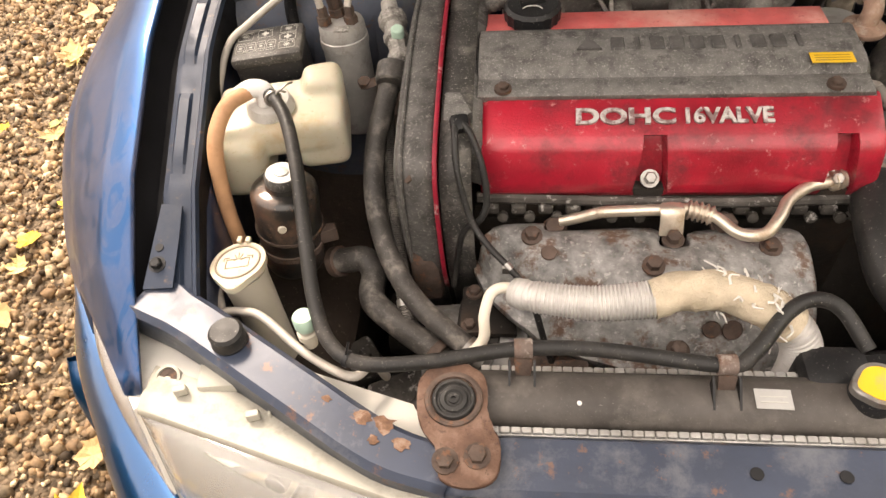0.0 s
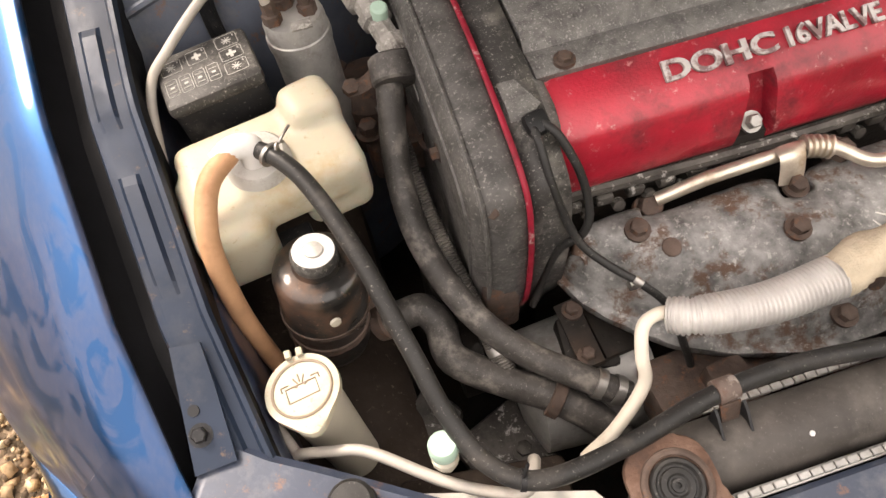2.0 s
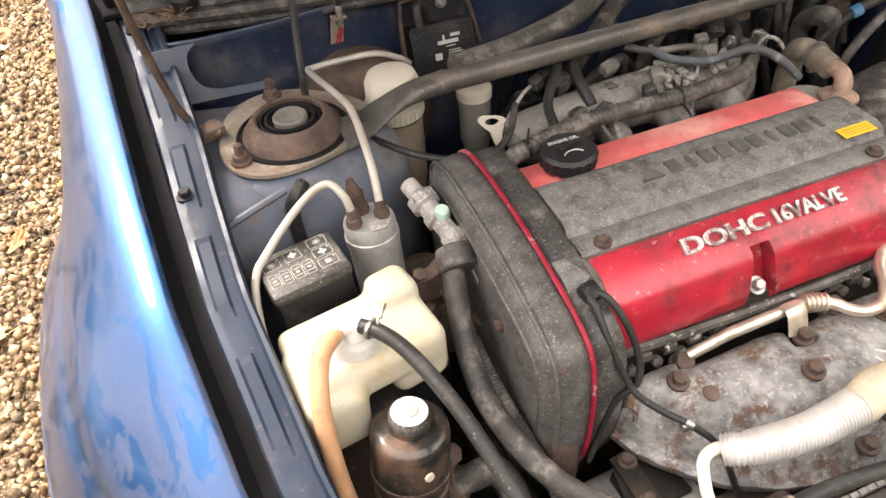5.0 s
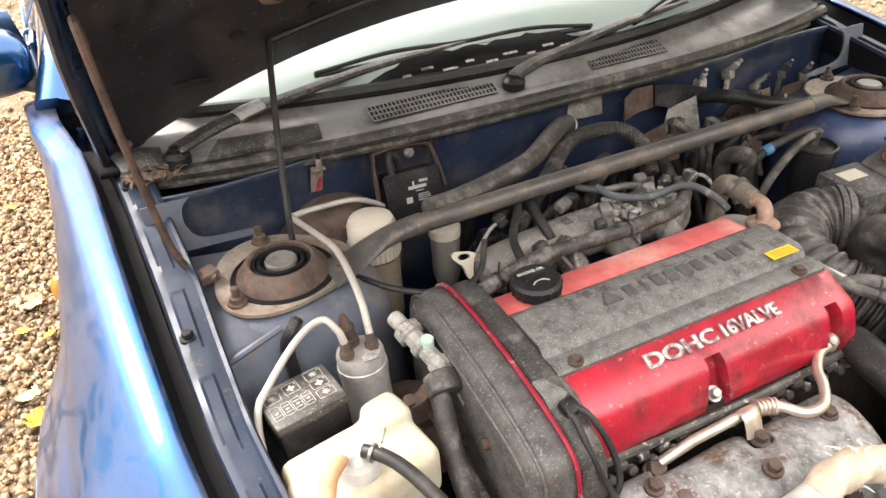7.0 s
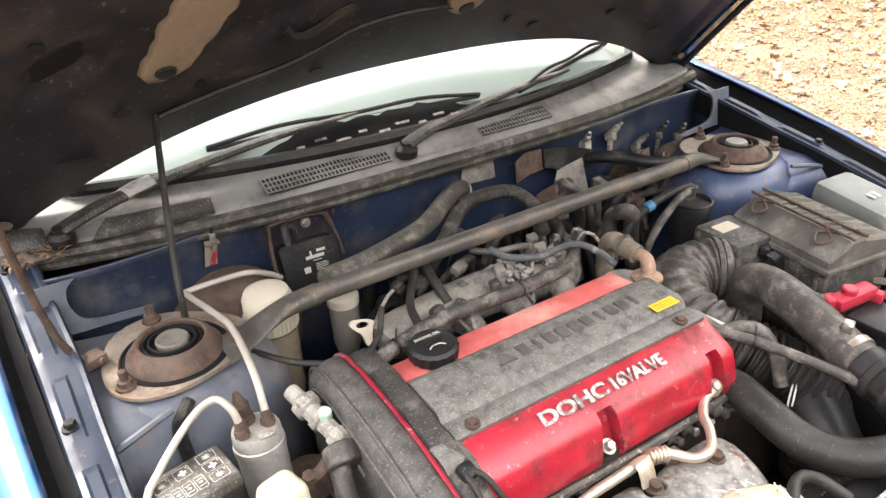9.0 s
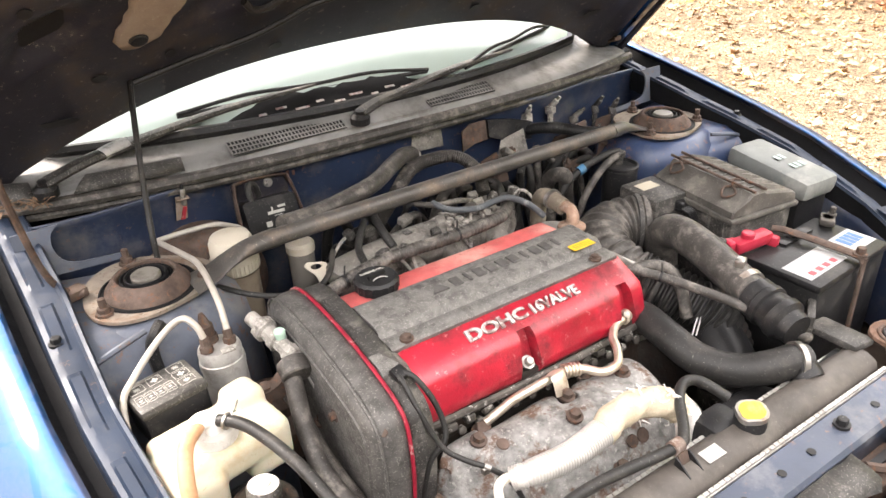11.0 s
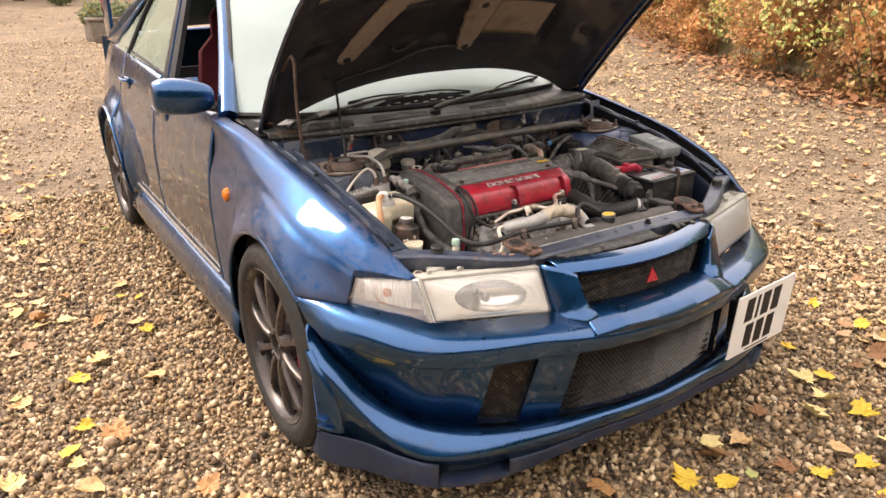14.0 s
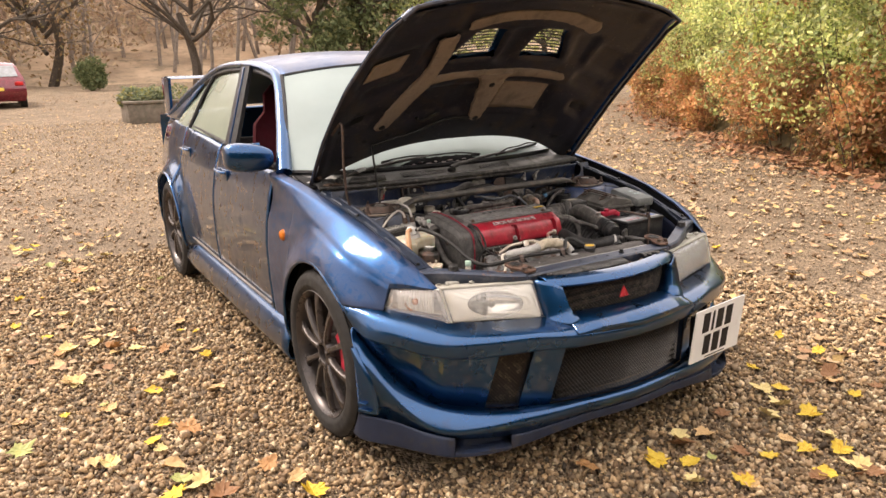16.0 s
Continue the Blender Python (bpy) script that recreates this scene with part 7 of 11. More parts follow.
for x_, g_ in ((-0.3885, 0.003), (-0.3972, 0.028)):
    bm = B()
    c = V((0, -0.13, 0.60))
    tube(bm, [V((x_, p.y, p.z)) + (c - p).normalized() * g_ for p in sec[4:-6]], 0.0022, 6, 1, smooth=False)
    part("moulded_ridge", bm, TIMING, tcv)
bm = B()
c = V((0, -0.13, 0.60))
rows = [[V((x, p.y, p.z)) + (p - c).normalized() * 0.0025 for p in sec[3:-8]] for x in (-0.3560, -0.3515)]
grid(bm, rows)
part("red_edge", bm, REDEDGE, tcv, "faded red backing edge", solid=0.004)
bm = B()
rows = [[V((x, p.y, p.z)) + (c - p).normalized() * 0.004 for p in sec] for x in (-0.350, -0.318)]
grid(bm, rows)
part("rear_belt_cover", bm, DUSTYP, tcv, solid=0.004)
for y, z in ((-0.291, 0.745), (-0.20, 0.735), (-0.03, 0.765)):
    bm = B()
    bolt(bm, (-0.397 if y > -0.28 else -0.378, y, z - (0.02 if y > -0.28 else 0.0)), (-1, 0, 0) if y > -0.28 else (-0.5, -0.6, 0.6), 0.006, 0.006)
    part("cover_bolt", bm, RUST, tcv)
bm = B()
slab(bm, [(-0.024, -0.004), (0.024, -0.004), (0.024, 0.004), (-0.024, 0.004)], (-0.3993, -0.125, 0.735), (0, -0.93, -0.36), (0, -0.36, 0.93), -0.0006)
part("part_label", bm, SILK, tcv)
# front pulley mass and mount below the cover
bm = B()
lathe(bm, (-0.43, -0.20, 0.42), (1, 0, 0), [(0.02, 0), (0.07, 0.004), (0.075, 0.012), (0.068, 0.02), (0.075, 0.028), (0.07, 0.036), (0.02, 0.04)], 32)
lathe(bm, (-0.43, -0.30, 0.50), (1, 0, 0), [(0.01, 0), (0.038, 0.004), (0.038, 0.03), (0.01, 0.034)], 24)
part("pulley", bm, CASTDARK, eng)
bm = B()
box(bm, (-0.375, -0.28, 0.60), (0.035, 0.05, 0.09), bev=0.008)
part("mount_arm", bm, RUST, eng, "rusty mount arm")
bm = B()
box(bm, (-0.40, -0.08, 0.62), (0.10, 0.09, 0.05), bev=0.01)
lathe(bm, (-0.43, -0.05, 0.60), (0, 0, 1), [(0.04, 0), (0.04, 0.06), (0.03, 0.07), (0.01, 0.075)], 24)
part("engine_mount", bm, RUST, eng, "rust-brown engine mount")
for x, y in ((-0.445, -0.11), (-0.455, -0.025), (-0.39, -0.14)):
    bm = B()
    bolt(bm, (x, y, 0.66), (0, 0, 1), 0.009, 0.012)
    part("mount_bolt", bm, RUST, eng)
bm = B()
slab(bm, [(-0.011, -0.034), (0.011, -0.034), (0.011, 0.034), (-0.011, 0.034)], (-0.3205, -0.350, 0.598), (0.98, 0.06, 0.15), (0.0, 1, -0.10), 0.006, 0.001)
slab(bm, [(0.013, -0.030), (0.050, -0.026), (0.046, 0.018), (0.020, 0.036), (0.013, 0.034)], (-0.3205, -0.350, 0.594), (0.96, 0.06, -0.25), (0.0, 1, -0.10), 0.006, 0.001)
box(bm, (-0.312, -0.350, 0.565), (0.050, 0.055, 0.05), (10, 0, -6), bev=0.006)
ab = part("alternator_bracket", bm, CASTDARK, eng, "greasy cast bracket")
for x, y in ((-0.319, -0.328), (-0.322, -0.373)):
    bm = B()
    bolt(bm, (x, y, 0.604), (0, 0.1, 1), 0.0065, 0.006)
    part("bracket_bolt", bm, RUST, ab)
bm = B()
lathe(bm, (-0.38, -0.36, 0.52), (1, 0, 0), [(0.03, 0), (0.06, 0.01), (0.065, 0.08), (0.06, 0.12), (0.03, 0.13)], 28)
part("alternator", bm, ALLOY, eng)
# gearbox side
bm = B()
lathe(bm, (0.09, -0.12, 0.42), (1, 0, 0), [(0.17, 0), (0.17, 0.03), (0.15, 0.06), (0.13, 0.16), (0.10, 0.26), (0.05, 0.30)], 28)
box(bm, (0.17, -0.10, 0.60), (0.12, 0.10, 0.06), bev=0.012)
part("gearbox", bm, CASTDARK, eng, "grimy alloy gearbox casing")
# thermostat end with sensors
bm = B()
lathe(bm, (0.075, -0.235, 0.665), (1, -0.2, 0), [(0.028, 0), (0.028, 0.03), (0.022, 0.04)], 18)
lathe(bm, (0.105, -0.175, 0.69), (1, 0, 0.2), [(0.02, 0), (0.02, 0.03), (0.012, 0.04)], 14)
box(bm, (0.10, -0.21, 0.70), (0.03, 0.035, 0.03), (10, 20, 0), bev=0.006)
part("water_outlet", bm, ALLOY, eng)
# turbo and exhaust shield
bm = B()
EDGE_S = [(-0.304, -0.310, 0.650), (-0.294, -0.282, 0.660), (-0.245, -0.280, 0.666), (-0.236, -0.292, 0.667), (-0.133, -0.291, 0.671), (-0.127, -0.317, 0.674), (-0.099, -0.317, 0.674), (-0.090, -0.295, 0.671), (0.006, -0.290, 0.670), (0.018, -0.303, 0.660)]
back = spline([V(p) for p in EDGE_S], 4)
RIM_S = [(-0.316, -0.288), (-0.312, -0.303), (-0.300, -0.330), (-0.282, -0.352), (-0.262, -0.371), (-0.238, -0.390), (-0.193, -0.410), (-0.132, -0.426), (-0.070, -0.428), (-0.010, -0.425), (0.016, -0.412), (0.024, -0.390)]
rim_c = spline([V((x, y, 0.612)) for x, y in RIM_S], 6)
rows = []
for i, p in enumerate(back):
    q = rim_c[round(i * (len(rim_c) - 1) / (len(back) - 1))]
    row = [p + V((0, 0.004, -0.03)), p]
    for t in (0.08, 0.2, 0.35, 0.5, 0.65, 0.78, 0.88, 0.95):
        c = p.lerp(q, t)
        c.z = lerp(p.z, q.z, t ** 2.4) + 0.011 * math.sin(math.pi * min(1, t * 1.15)) ** 0.7
        c.z += 0.0025 * math.sin(c.x * 70 + 3 * t) * math.sin(c.y * 80 + 1) * math.sin(math.pi * t)
        row.append(c)
    out = (q - V((-0.14, -0.33, 0.612))).normalized()
    rows.append(row + [q, q + out * 0.007 + V((0, 0, -0.001 + 0.0015 * math.sin(i * 1.9))), q + out * 0.008 + V((0, 0, -0.008))])
grid(bm, rows)
shd = part("heat_shield", bm, SHIELD, eng, "stained and rusty exhaust heat shield", solid=0.003, sharp=60)
for x, y, z in ((-0.257, -0.306, 0.675), (-0.139, -0.352, 0.684), (-0.114, -0.311, 0.676), (-0.021, -0.322, 0.678), (-0.116, -0.417, 0.634)):
    bm = B()
    bolt(bm, (x, y, z), (0, -0.15, 1), 0.0075, 0.008)
    part("shield_bolt", bm, RUST, shd, "rusty shield bolt")
    bm = B()
    lathe(bm, (x, y, z - 0.0005), (0, -0.15, 1), [(0.0108, 0.0), (0.0104, 0.0010), (0.008, 0.0016), (0.004, 0.0016)], 18)
    part("rusty_washer", bm, RUST, shd)
for x, y, z in ((-0.232, -0.277, 0.656), (-0.059, -0.286, 0.672)):
    bm = B()
    lathe(bm, (x, y, z - 0.004), (0, -0.5, 1), [(0.0135, 0), (0.0135, 0.006), (0.012, 0.0065), (0.012, 0.0066)], 20)
    lathe(bm, (x, y - 0.002, z), (0, -0.5, 1), [(0.0118, 0), (0.0118, 0.011), (0.010, 0.013), (0.002, 0.0132)], 6)
    part("manifold_nut", bm, RUST, shd)
for u, w in ((-0.240, 0.0085), (-0.085, 0.009), (-0.066, 0.010)):
    bm = B()
    lathe(bm, (u, -0.333 if u < -0.2 else -0.403, 0.680 if u < -0.2 else 0.650), (0, -0.3, 1) if u < -0.2 else (0, -0.8, 0.6), [(w, 0), (w * 0.9, 0.0015), (0.002, 0.002)], 14)
    part("rust_scab", bm, RUST, shd)
bm = B()
lathe(bm, (-0.13, -0.40, 0.50), (1, 0, 0), [(0.03, 0), (0.06, 0.01), (0.07, 0.05), (0.06, 0.10), (0.03, 0.12)], 28)
box(bm, (-0.20, -0.41, 0.56), (0.16, 0.06, 0.05), (0, 0, 4), bev=0.01)
part("turbo_housing", bm, RUST, eng, "rusted turbo housing")
bm = B()
box(bm, (-0.215, -0.437, 0.595), (0.035, 0.05, 0.025), (0, 0, 5), bev=0.004)
part("copper_bracket", bm, RUST, eng)

# intake side: plenum, runners, looms, injector clutter
bm = B()
tube(bm, [(-0.275, 0.030, 0.742), (-0.24, 0.034, 0.750), (-0.10, 0.045, 0.752), (0.03, 0.035, 0.745), (0.06, 0.02, 0.735)], [(0, 0.020), (0.1, 0.034), (0.9, 0.034), (1, 0.022)], 18, 6)
pl = part("inlet_plenum", bm, PLENUM, eng, "dust-caked alloy inlet plenum")
for k in range(4):
    bm = B()
    x = -0.235 + 0.082 * k
    tube(bm, [(x, 0.035, 0.735), (x, 0.0, 0.745), (x, -0.03, 0.72), (x, -0.04, 0.68)], 0.019, 10)
    part("inlet_runner", bm, PLENUM, pl)
bm = B()
for k in range(26):
    random.seed(40 + k)
    box(bm, (-0.075 + 0.010 * (k % 11) + random.uniform(-0.006, 0.006), 0.035 + random.uniform(-0.026, 0.03), 0.784 + random.uniform(-0.006, 0.006)), (random.uniform(0.008, 0.024), random.uniform(0.006, 0.016), random.uniform(0.004, 0.009)), (random.uniform(-30, 30), random.uniform(-30, 30), random.uniform(0, 90)), bev=0.002, seg=1)
part("vacuum_block", bm, DUSTALLOY, eng, "corroded alloy valve block", kind="stuff")


def loose(name, pts, r, material, label, category="hose", n=12, ribs=0, rib_h=0.0, group="hoses in the bay", ends=None, flat=1.0):
    """A hose, pipe or cable as a thing of its own."""
    t = thing(name, pts[0], label, category, group)
    bm = B()
    tube(bm, pts, r, n, 6, ribs=ribs, rib_h=rib_h, flat=flat)
    part({"hose": "rubber", "cable": "sheath", "pipe": "tube"}.get(category, "body"), bm, material, t)
    rr = r if not isinstance(r, list) else r[0][1]
    for kind, f in (ends or ()):
        path = spline(pts, 6)
        i = min(len(path) - 2, int(f * (len(path) - 1)))
        d = (path[i + 1] - path[i]).normalized()
        bm = B()
        if kind == "clip":
            lathe(bm, path[i] - d * 0.004, d, [(rr * 1.06, 0), (rr * 1.16, 0.0), (rr * 1.16, 0.008), (rr * 1.06, 0.008)], 20)
            s_, u_, d_ = frame_of(d)
            box(bm, path[i] + u_ * rr * 1.3, (0.010, 0.008, 0.010), bev=0.001, seg=1)
            part("hose_clip", bm, STEEL, t, "spring hose clip")
        elif kind == "rust":
            lathe(bm, path[i] - d * 0.006, d, [(rr * 1.05, 0), (rr * 1.25, 0.001), (rr * 1.25, 0.011), (rr * 1.05, 0.012)], 20)
            part("hose_clip", bm, RUST, t, "rusty hose clip")
        elif kind == "tie":
            lathe(bm, path[i] - d * 0.002, d, [(rr * 1.03, 0), (rr * 1.15, 0.0), (rr * 1.15, 0.004), (rr * 1.03, 0.004)], 14)
            tube(bm, [path[i] + V((0, 0, rr)), path[i] + V((0.004, 0.004, rr + 0.014))], 0.0014, 5, 1, smooth=False)
            part("cable_tie", bm, BLACKP, t)
    return t


loose("wiring_conduit", [(-0.395, -0.01, 0.765), (-0.33, -0.03, 0.772), (-0.285, -0.028, 0.782), (-0.209, -0.020, 0.790), (-0.106, -0.028, 0.793), (0.0, -0.020, 0.792), (0.045, 0.01, 0.79)], 0.0098, RUBDUST, "dusty taped wiring conduit along the engine", "cable", ribs=150, rib_h=0.0009, ends=(("tie", 0.35), ("tie", 0.7)))
loose("vacuum_hose", [(-0.075, 0.060, 0.812), (-0.06, 0.035, 0.805), (-0.02, 0.012, 0.803), (0.03, 0.0, 0.812), (0.06, -0.02, 0.800), (0.085, -0.035, 0.775)], 0.0052, mat("cracked_blue_grey_hose", (0.075, 0.082, 0.09), 0.6, stain=((0.3, 0.3, 0.3), 0.2, 60), bump=0.4), "cracked blue-grey vacuum hose")
loose("vacuum_hose", [(-0.10, 0.075, 0.812), (-0.07, 0.055, 0.808), (-0.03, 0.050, 0.806), (0.0, 0.055, 0.795)], 0.0048, RUBDUST, "short cracked vacuum hose")
loose("heater_hose", [(-0.325, 0.082, 0.842), (-0.249, 0.108, 0.832), (-0.144, 0.138, 0.835), (-0.08, 0.180, 0.838), (-0.03, 0.222, 0.833), (0.01, 0.258, 0.815), (0.03, 0.285, 0.79)], 0.0145, RUBDUST, "dusty black heater hose to the firewall", ends=(("clip", 0.93),))
loose("wiring_conduit", [(-0.18, 0.10, 0.76), (-0.10, 0.150, 0.79), (-0.03, 0.195, 0.815), (0.025, 0.196, 0.822), (0.062, 0.180, 0.820), (0.082, 0.150, 0.80), (0.07, 0.11, 0.77)], 0.0105, RUBDUST, "corrugated conduit looping behind the brace", "cable", ribs=260, rib_h=0.002)
loose("throttle_cable", [(-0.440, 0.060, 0.79), (-0.40, 0.010, 0.785), (-0.34, -0.022, 0.782), (-0.30, -0.008, 0.79), (-0.27, 0.035, 0.80)], 0.0042, RUBBER, "thin black throttle cable", "cable")
loose("vacuum_hose", [(-0.245, -0.02, 0.79), (-0.235, 0.02, 0.80), (-0.205, 0.06, 0.81), (-0.18, 0.10, 0.80)], 0.006, RUBBER, "black vacuum hose over the plenum")
loose("vacuum_hose", [(-0.175, 0.02, 0.78), (-0.178, 0.05, 0.80), (-0.172, 0.09, 0.81), (-0.16, 0.11, 0.78)], 0.007, RUBBER, "short upright black hose")
loose("breather_hose", [(0.113, 0.012, 0.725), (0.112, 0.010, 0.765), (0.110, 0.000, 0.790), (0.108, -0.024, 0.797), (0.106, -0.058, 0.794)], 0.0145, mat("sandy_hose", (0.150, 0.125, 0.098), 0.8, stain=((0.35, 0.30, 0.24), 0.3, 30), bump=0.4), "dust-coated elbow hose with clip", ends=(("clip", 0.82),))
elb = thing("throttle_elbow", (0.10, -0.085, 0.77), "corroded alloy elbow beside the cam cover", "elbow")
bm = B()
tube(bm, [(0.106, -0.052, 0.795), (0.108, -0.070, 0.795), (0.107, -0.080, 0.786), (0.104, -0.082, 0.770)], [(0, 0.0092), (0.6, 0.0102), (1, 0.0112)], 16)
lathe(bm, (0.103, -0.083, 0.766), (0, 0, 1), [(0.0225, 0), (0.0232, 0.002), (0.0225, 0.005), (0.0125, 0.009)], 24)
part("elbow", bm, mat("corroded_pinkish_alloy", (0.30, 0.195, 0.145), 0.6, 0.3, var=0.4, scale=40, stain=((0.50, 0.42, 0.36), 0.3, 70), bump=0.5), elb)
bm = B()
lathe(bm, (0.078, -0.066, 0.742), (0, 0, 1), [(0.036, 0), (0.037, 0.014), (0.032, 0.022), (0.010, 0.024)], 28)
part("flange", bm, ALLOY, elb)

# ---- right side of the bay: reservoirs and hoses ----
rv = thing("brake_fluid_reservoir", (-0.393, 0.125, 0.66), "brake fluid reservoir with cream ribbed cap", "reservoir")
bm = B()
lathe(bm, (-0.393, 0.122, 0.775), (0, 0, 1), [(0.033, 0), (0.0355, 0.002), (0.0355, 0.019), (0.0335, 0.022), (0.0330, 0.046), (0.029, 0.055), (0.016, 0.060), (0.002, 0.0605)], 36)
part("cap", bm, IVORY, rv, "cream cap")
bm = B()
for k in range(34):
    a = 2 * math.pi * k / 34
    box(bm, (-0.393 + 0.0355 * math.cos(a), 0.122 + 0.0355 * math.sin(a), 0.7855), (0.0034, 0.0030, 0.016), (0, 0, math.degrees(a)), bev=0.0008, seg=1)
part("cap_rib", bm, IVORY, rv, "ribbed cap grip", kind="stuff")
bm = B()
lathe(bm, (-0.393, 0.122, 0.66), (0, 0, 1), [(0.030, 0), (0.033, 0.02), (0.033, 0.10), (0.035, 0.114)], 24)
part("body", bm, mat("tea_stained_plastic", (0.17, 0.140, 0.105), 0.5, stain=((0.09, 0.07, 0.05), 0.2, 20), bump=0.1), rv)
rv2 = thing("clutch_reservoir", (-0.275, 0.115, 0.69), "small clutch fluid pot with pale cap", "reservoir")
bm = B()
lathe(bm, (-0.287, 0.122, 0.69), (0, 0, 1), [(0.016, 0), (0.020, 0.015), (0.021, 0.080)], 20)
part("pot", bm, SMOKEY, rv2)
bm = B()
lathe(bm, (-0.287, 0.122, 0.770), (0, 0, 1), [(0.023, 0), (0.023, 0.012), (0.019, 0.016), (0.002, 0.018)], 22)
part("cap", bm, IVORY, rv2)
mc = thing("brake_servo", (-0.44, 0.245, 0.70), "rust-brown brake servo against the firewall", "servo")
bm = B()
lathe(bm, (-0.405, 0.288, 0.690), (0, -1, 0), [(0.10, 0), (0.102, 0.02), (0.098, 0.05), (0.08, 0.07), (0.03, 0.085), (0.02, 0.10)], 36)
part("drum", bm, RUST, mc)
dp = thing("dipstick", (-0.295, 0.030, 0.70), "pale plastic dipstick ring handle", "dipstick")
bm = B()
outer = [V((p.x, p.y)) for p in spline([V((u, v, 0)) for u, v in ((-0.021, 0.006), (-0.014, 0.013), (0.0, 0.012), (0.014, 0.010), (0.020, 0.003), (0.012, -0.010), (0.006, -0.030), (-0.002, -0.031), (-0.006, -0.012), (-0.013, -0.005))], 4, True)]
inner = [V((-0.001 + 0.0105 * math.cos(a), 0.0035 + 0.0050 * math.sin(a))) for a in (math.atan2(p.y - 0.0035, (p.x + 0.001) * 0.8) for p in outer)]
ux, uy = V((1, -0.12, -0.10)).normalized(), V((0.0, 0.45, 0.89))
un = ux.cross(uy)
grid(bm, [[V((-0.293, 0.050, 0.771)) + ux * q.x * 0.85 + uy * q.y * 0.85 + un * o for q in loop] for loop, o in ((inner, -0.003), (inner, 0.003), (outer, 0.003), (outer, -0.003), (inner, -0.003))], close_v=True)
part("ring", bm, IVORY, dp)
bm = B()
tube(bm, [(-0.290, 0.036, 0.744), (-0.285, 0.015, 0.69)], 0.005, 8, 1, smooth=False)
part("guide_tube", bm, STEEL, dp)
rl = thing("relay_module", (-0.28, 0.25, 0.75), "black control box with white print on a rusty bracket", "module")
RO, RX, RY = V((-0.286, 0.224, 0.788)), V((1, 0.02, -0.035)).normalized(), V((0.03, 0.30, 0.95)).normalized()
bm = B()
slab(bm, [(-0.044, -0.028), (-0.038, -0.034), (0.040, -0.034), (0.047, -0.027), (0.045, 0.030), (0.040, 0.034), (-0.042, 0.034), (-0.047, 0.030)], RO, RX, RY, -0.034, 0.004)
part("case", bm, BLACKP, rl)
bm = B()
for w, h, u, v in ((0.030, 0.005, 0.006, 0.008), (0.003, 0.007, 0.000, 0.014), (0.014, 0.004, 0.017, 0.016), (0.014, 0.0012, 0.009, 0.002), (0.010, 0.009, -0.010, -0.010), (0.018, 0.0012, 0.014, -0.004), (0.020, 0.0012, 0.015, -0.007), (0.020, 0.0012, 0.015, -0.010), (0.018, 0.0012, 0.014, -0.013)):
    slab(bm, [(u - w / 2, v - h / 2), (u + w / 2, v - h / 2), (u + w / 2, v + h / 2), (u - w / 2, v + h / 2)], RO - RX.cross(RY) * -0.0006, RX, RY, 0.0004)
part("print_bar", bm, SILK, rl, kind="stuff")
bm = B()
tube(bm, [(-0.341, 0.232, 0.785), (-0.338, 0.246, 0.812), (-0.330, 0.270, 0.832), (-0.320, 0.275, 0.841), (-0.246, 0.275, 0.838), (-0.234, 0.270, 0.828), (-0.233, 0.246, 0.806), (-0.231, 0.232, 0.780)], 0.008, 8, 4, flat=0.35)
bk_ = part("bracket", bm, RUST, rl, "rusty bracket")
bm = B()
slab(bm, [(-0.050, -0.03), (0.050, -0.03), (0.050, 0.046), (0.044, 0.050), (-0.044, 0.050), (-0.050, 0.046)], (-0.283, 0.281, 0.790), (1, 0, -0.04), (0, 0, 1), 0.002)
part("backing_plate", bm, NAVY, bk_)
bm = B()
bolt(bm, (-0.268, 0.278, 0.828), (0, -1, 0.2), 0.0055, 0.005)
part("bracket_bolt", bm, STEEL, bk_)
bm = B()
tube(bm, [(-0.314, 0.238, 0.815), (-0.314, 0.248, 0.838), (-0.306, 0.258, 0.842), (-0.296, 0.262, 0.832), (-0.292, 0.262, 0.810)], 0.0055, 8)
part("lead", bm, RUBBER, rl)
tg = thing("bonnet_switch", (-0.42, 0.275, 0.80), "small plunger switch with a red tag", "switch")
bm = B()
slab(bm, [(-0.010, -0.020), (0.008, -0.020), (0.010, 0.018), (-0.008, 0.020)], (-0.417, 0.281, 0.824), (1, 0, 0), (0.1, 0, 1), 0.002)
box(bm, (-0.414, 0.274, 0.842), (0.020, 0.016, 0.002), bev=0.0005, seg=1)
part("tab", bm, DUSTPLATE, tg, "rusty fixing tab")
bm = B()
lathe(bm, (-0.413, 0.273, 0.832), (0.05, 0, 1), [(0.0045, 0), (0.0045, 0.024), (0.0035, 0.026)], 12)
part("plunger", bm, STEEL, tg)
bm = B()
lathe(bm, (-0.4118, 0.273, 0.857), (0.05, 0, 1), [(0.0032, 0), (0.0036, 0.012), (0.002, 0.014)], 10)
part("tip", bm, FLATBLACK, tg)
bm = B()
slab(bm, [(-0.004, -0.012), (0.003, -0.013), (0.005, 0.008), (-0.001, 0.010)], (-0.416, 0.277, 0.817), (1, 0, 0), (0.2, -0.1, 1), 0.002, 0.0005)
part("tag", bm, mat("dull_red_tag", (0.26, 0.025, 0.035), 0.5, stain=((0.4, 0.25, 0.22), 0.2, 80), bump=0.1), tg)

dry = thing("receiver_drier", (-0.475, -0.050, 0.62), "dusty alloy receiver drier with rusty fittings", "canister")
bm = B()
DA = V((-0.03, 0.08, 1)).normalized()
DT = V((-0.483, -0.056, 0.778))
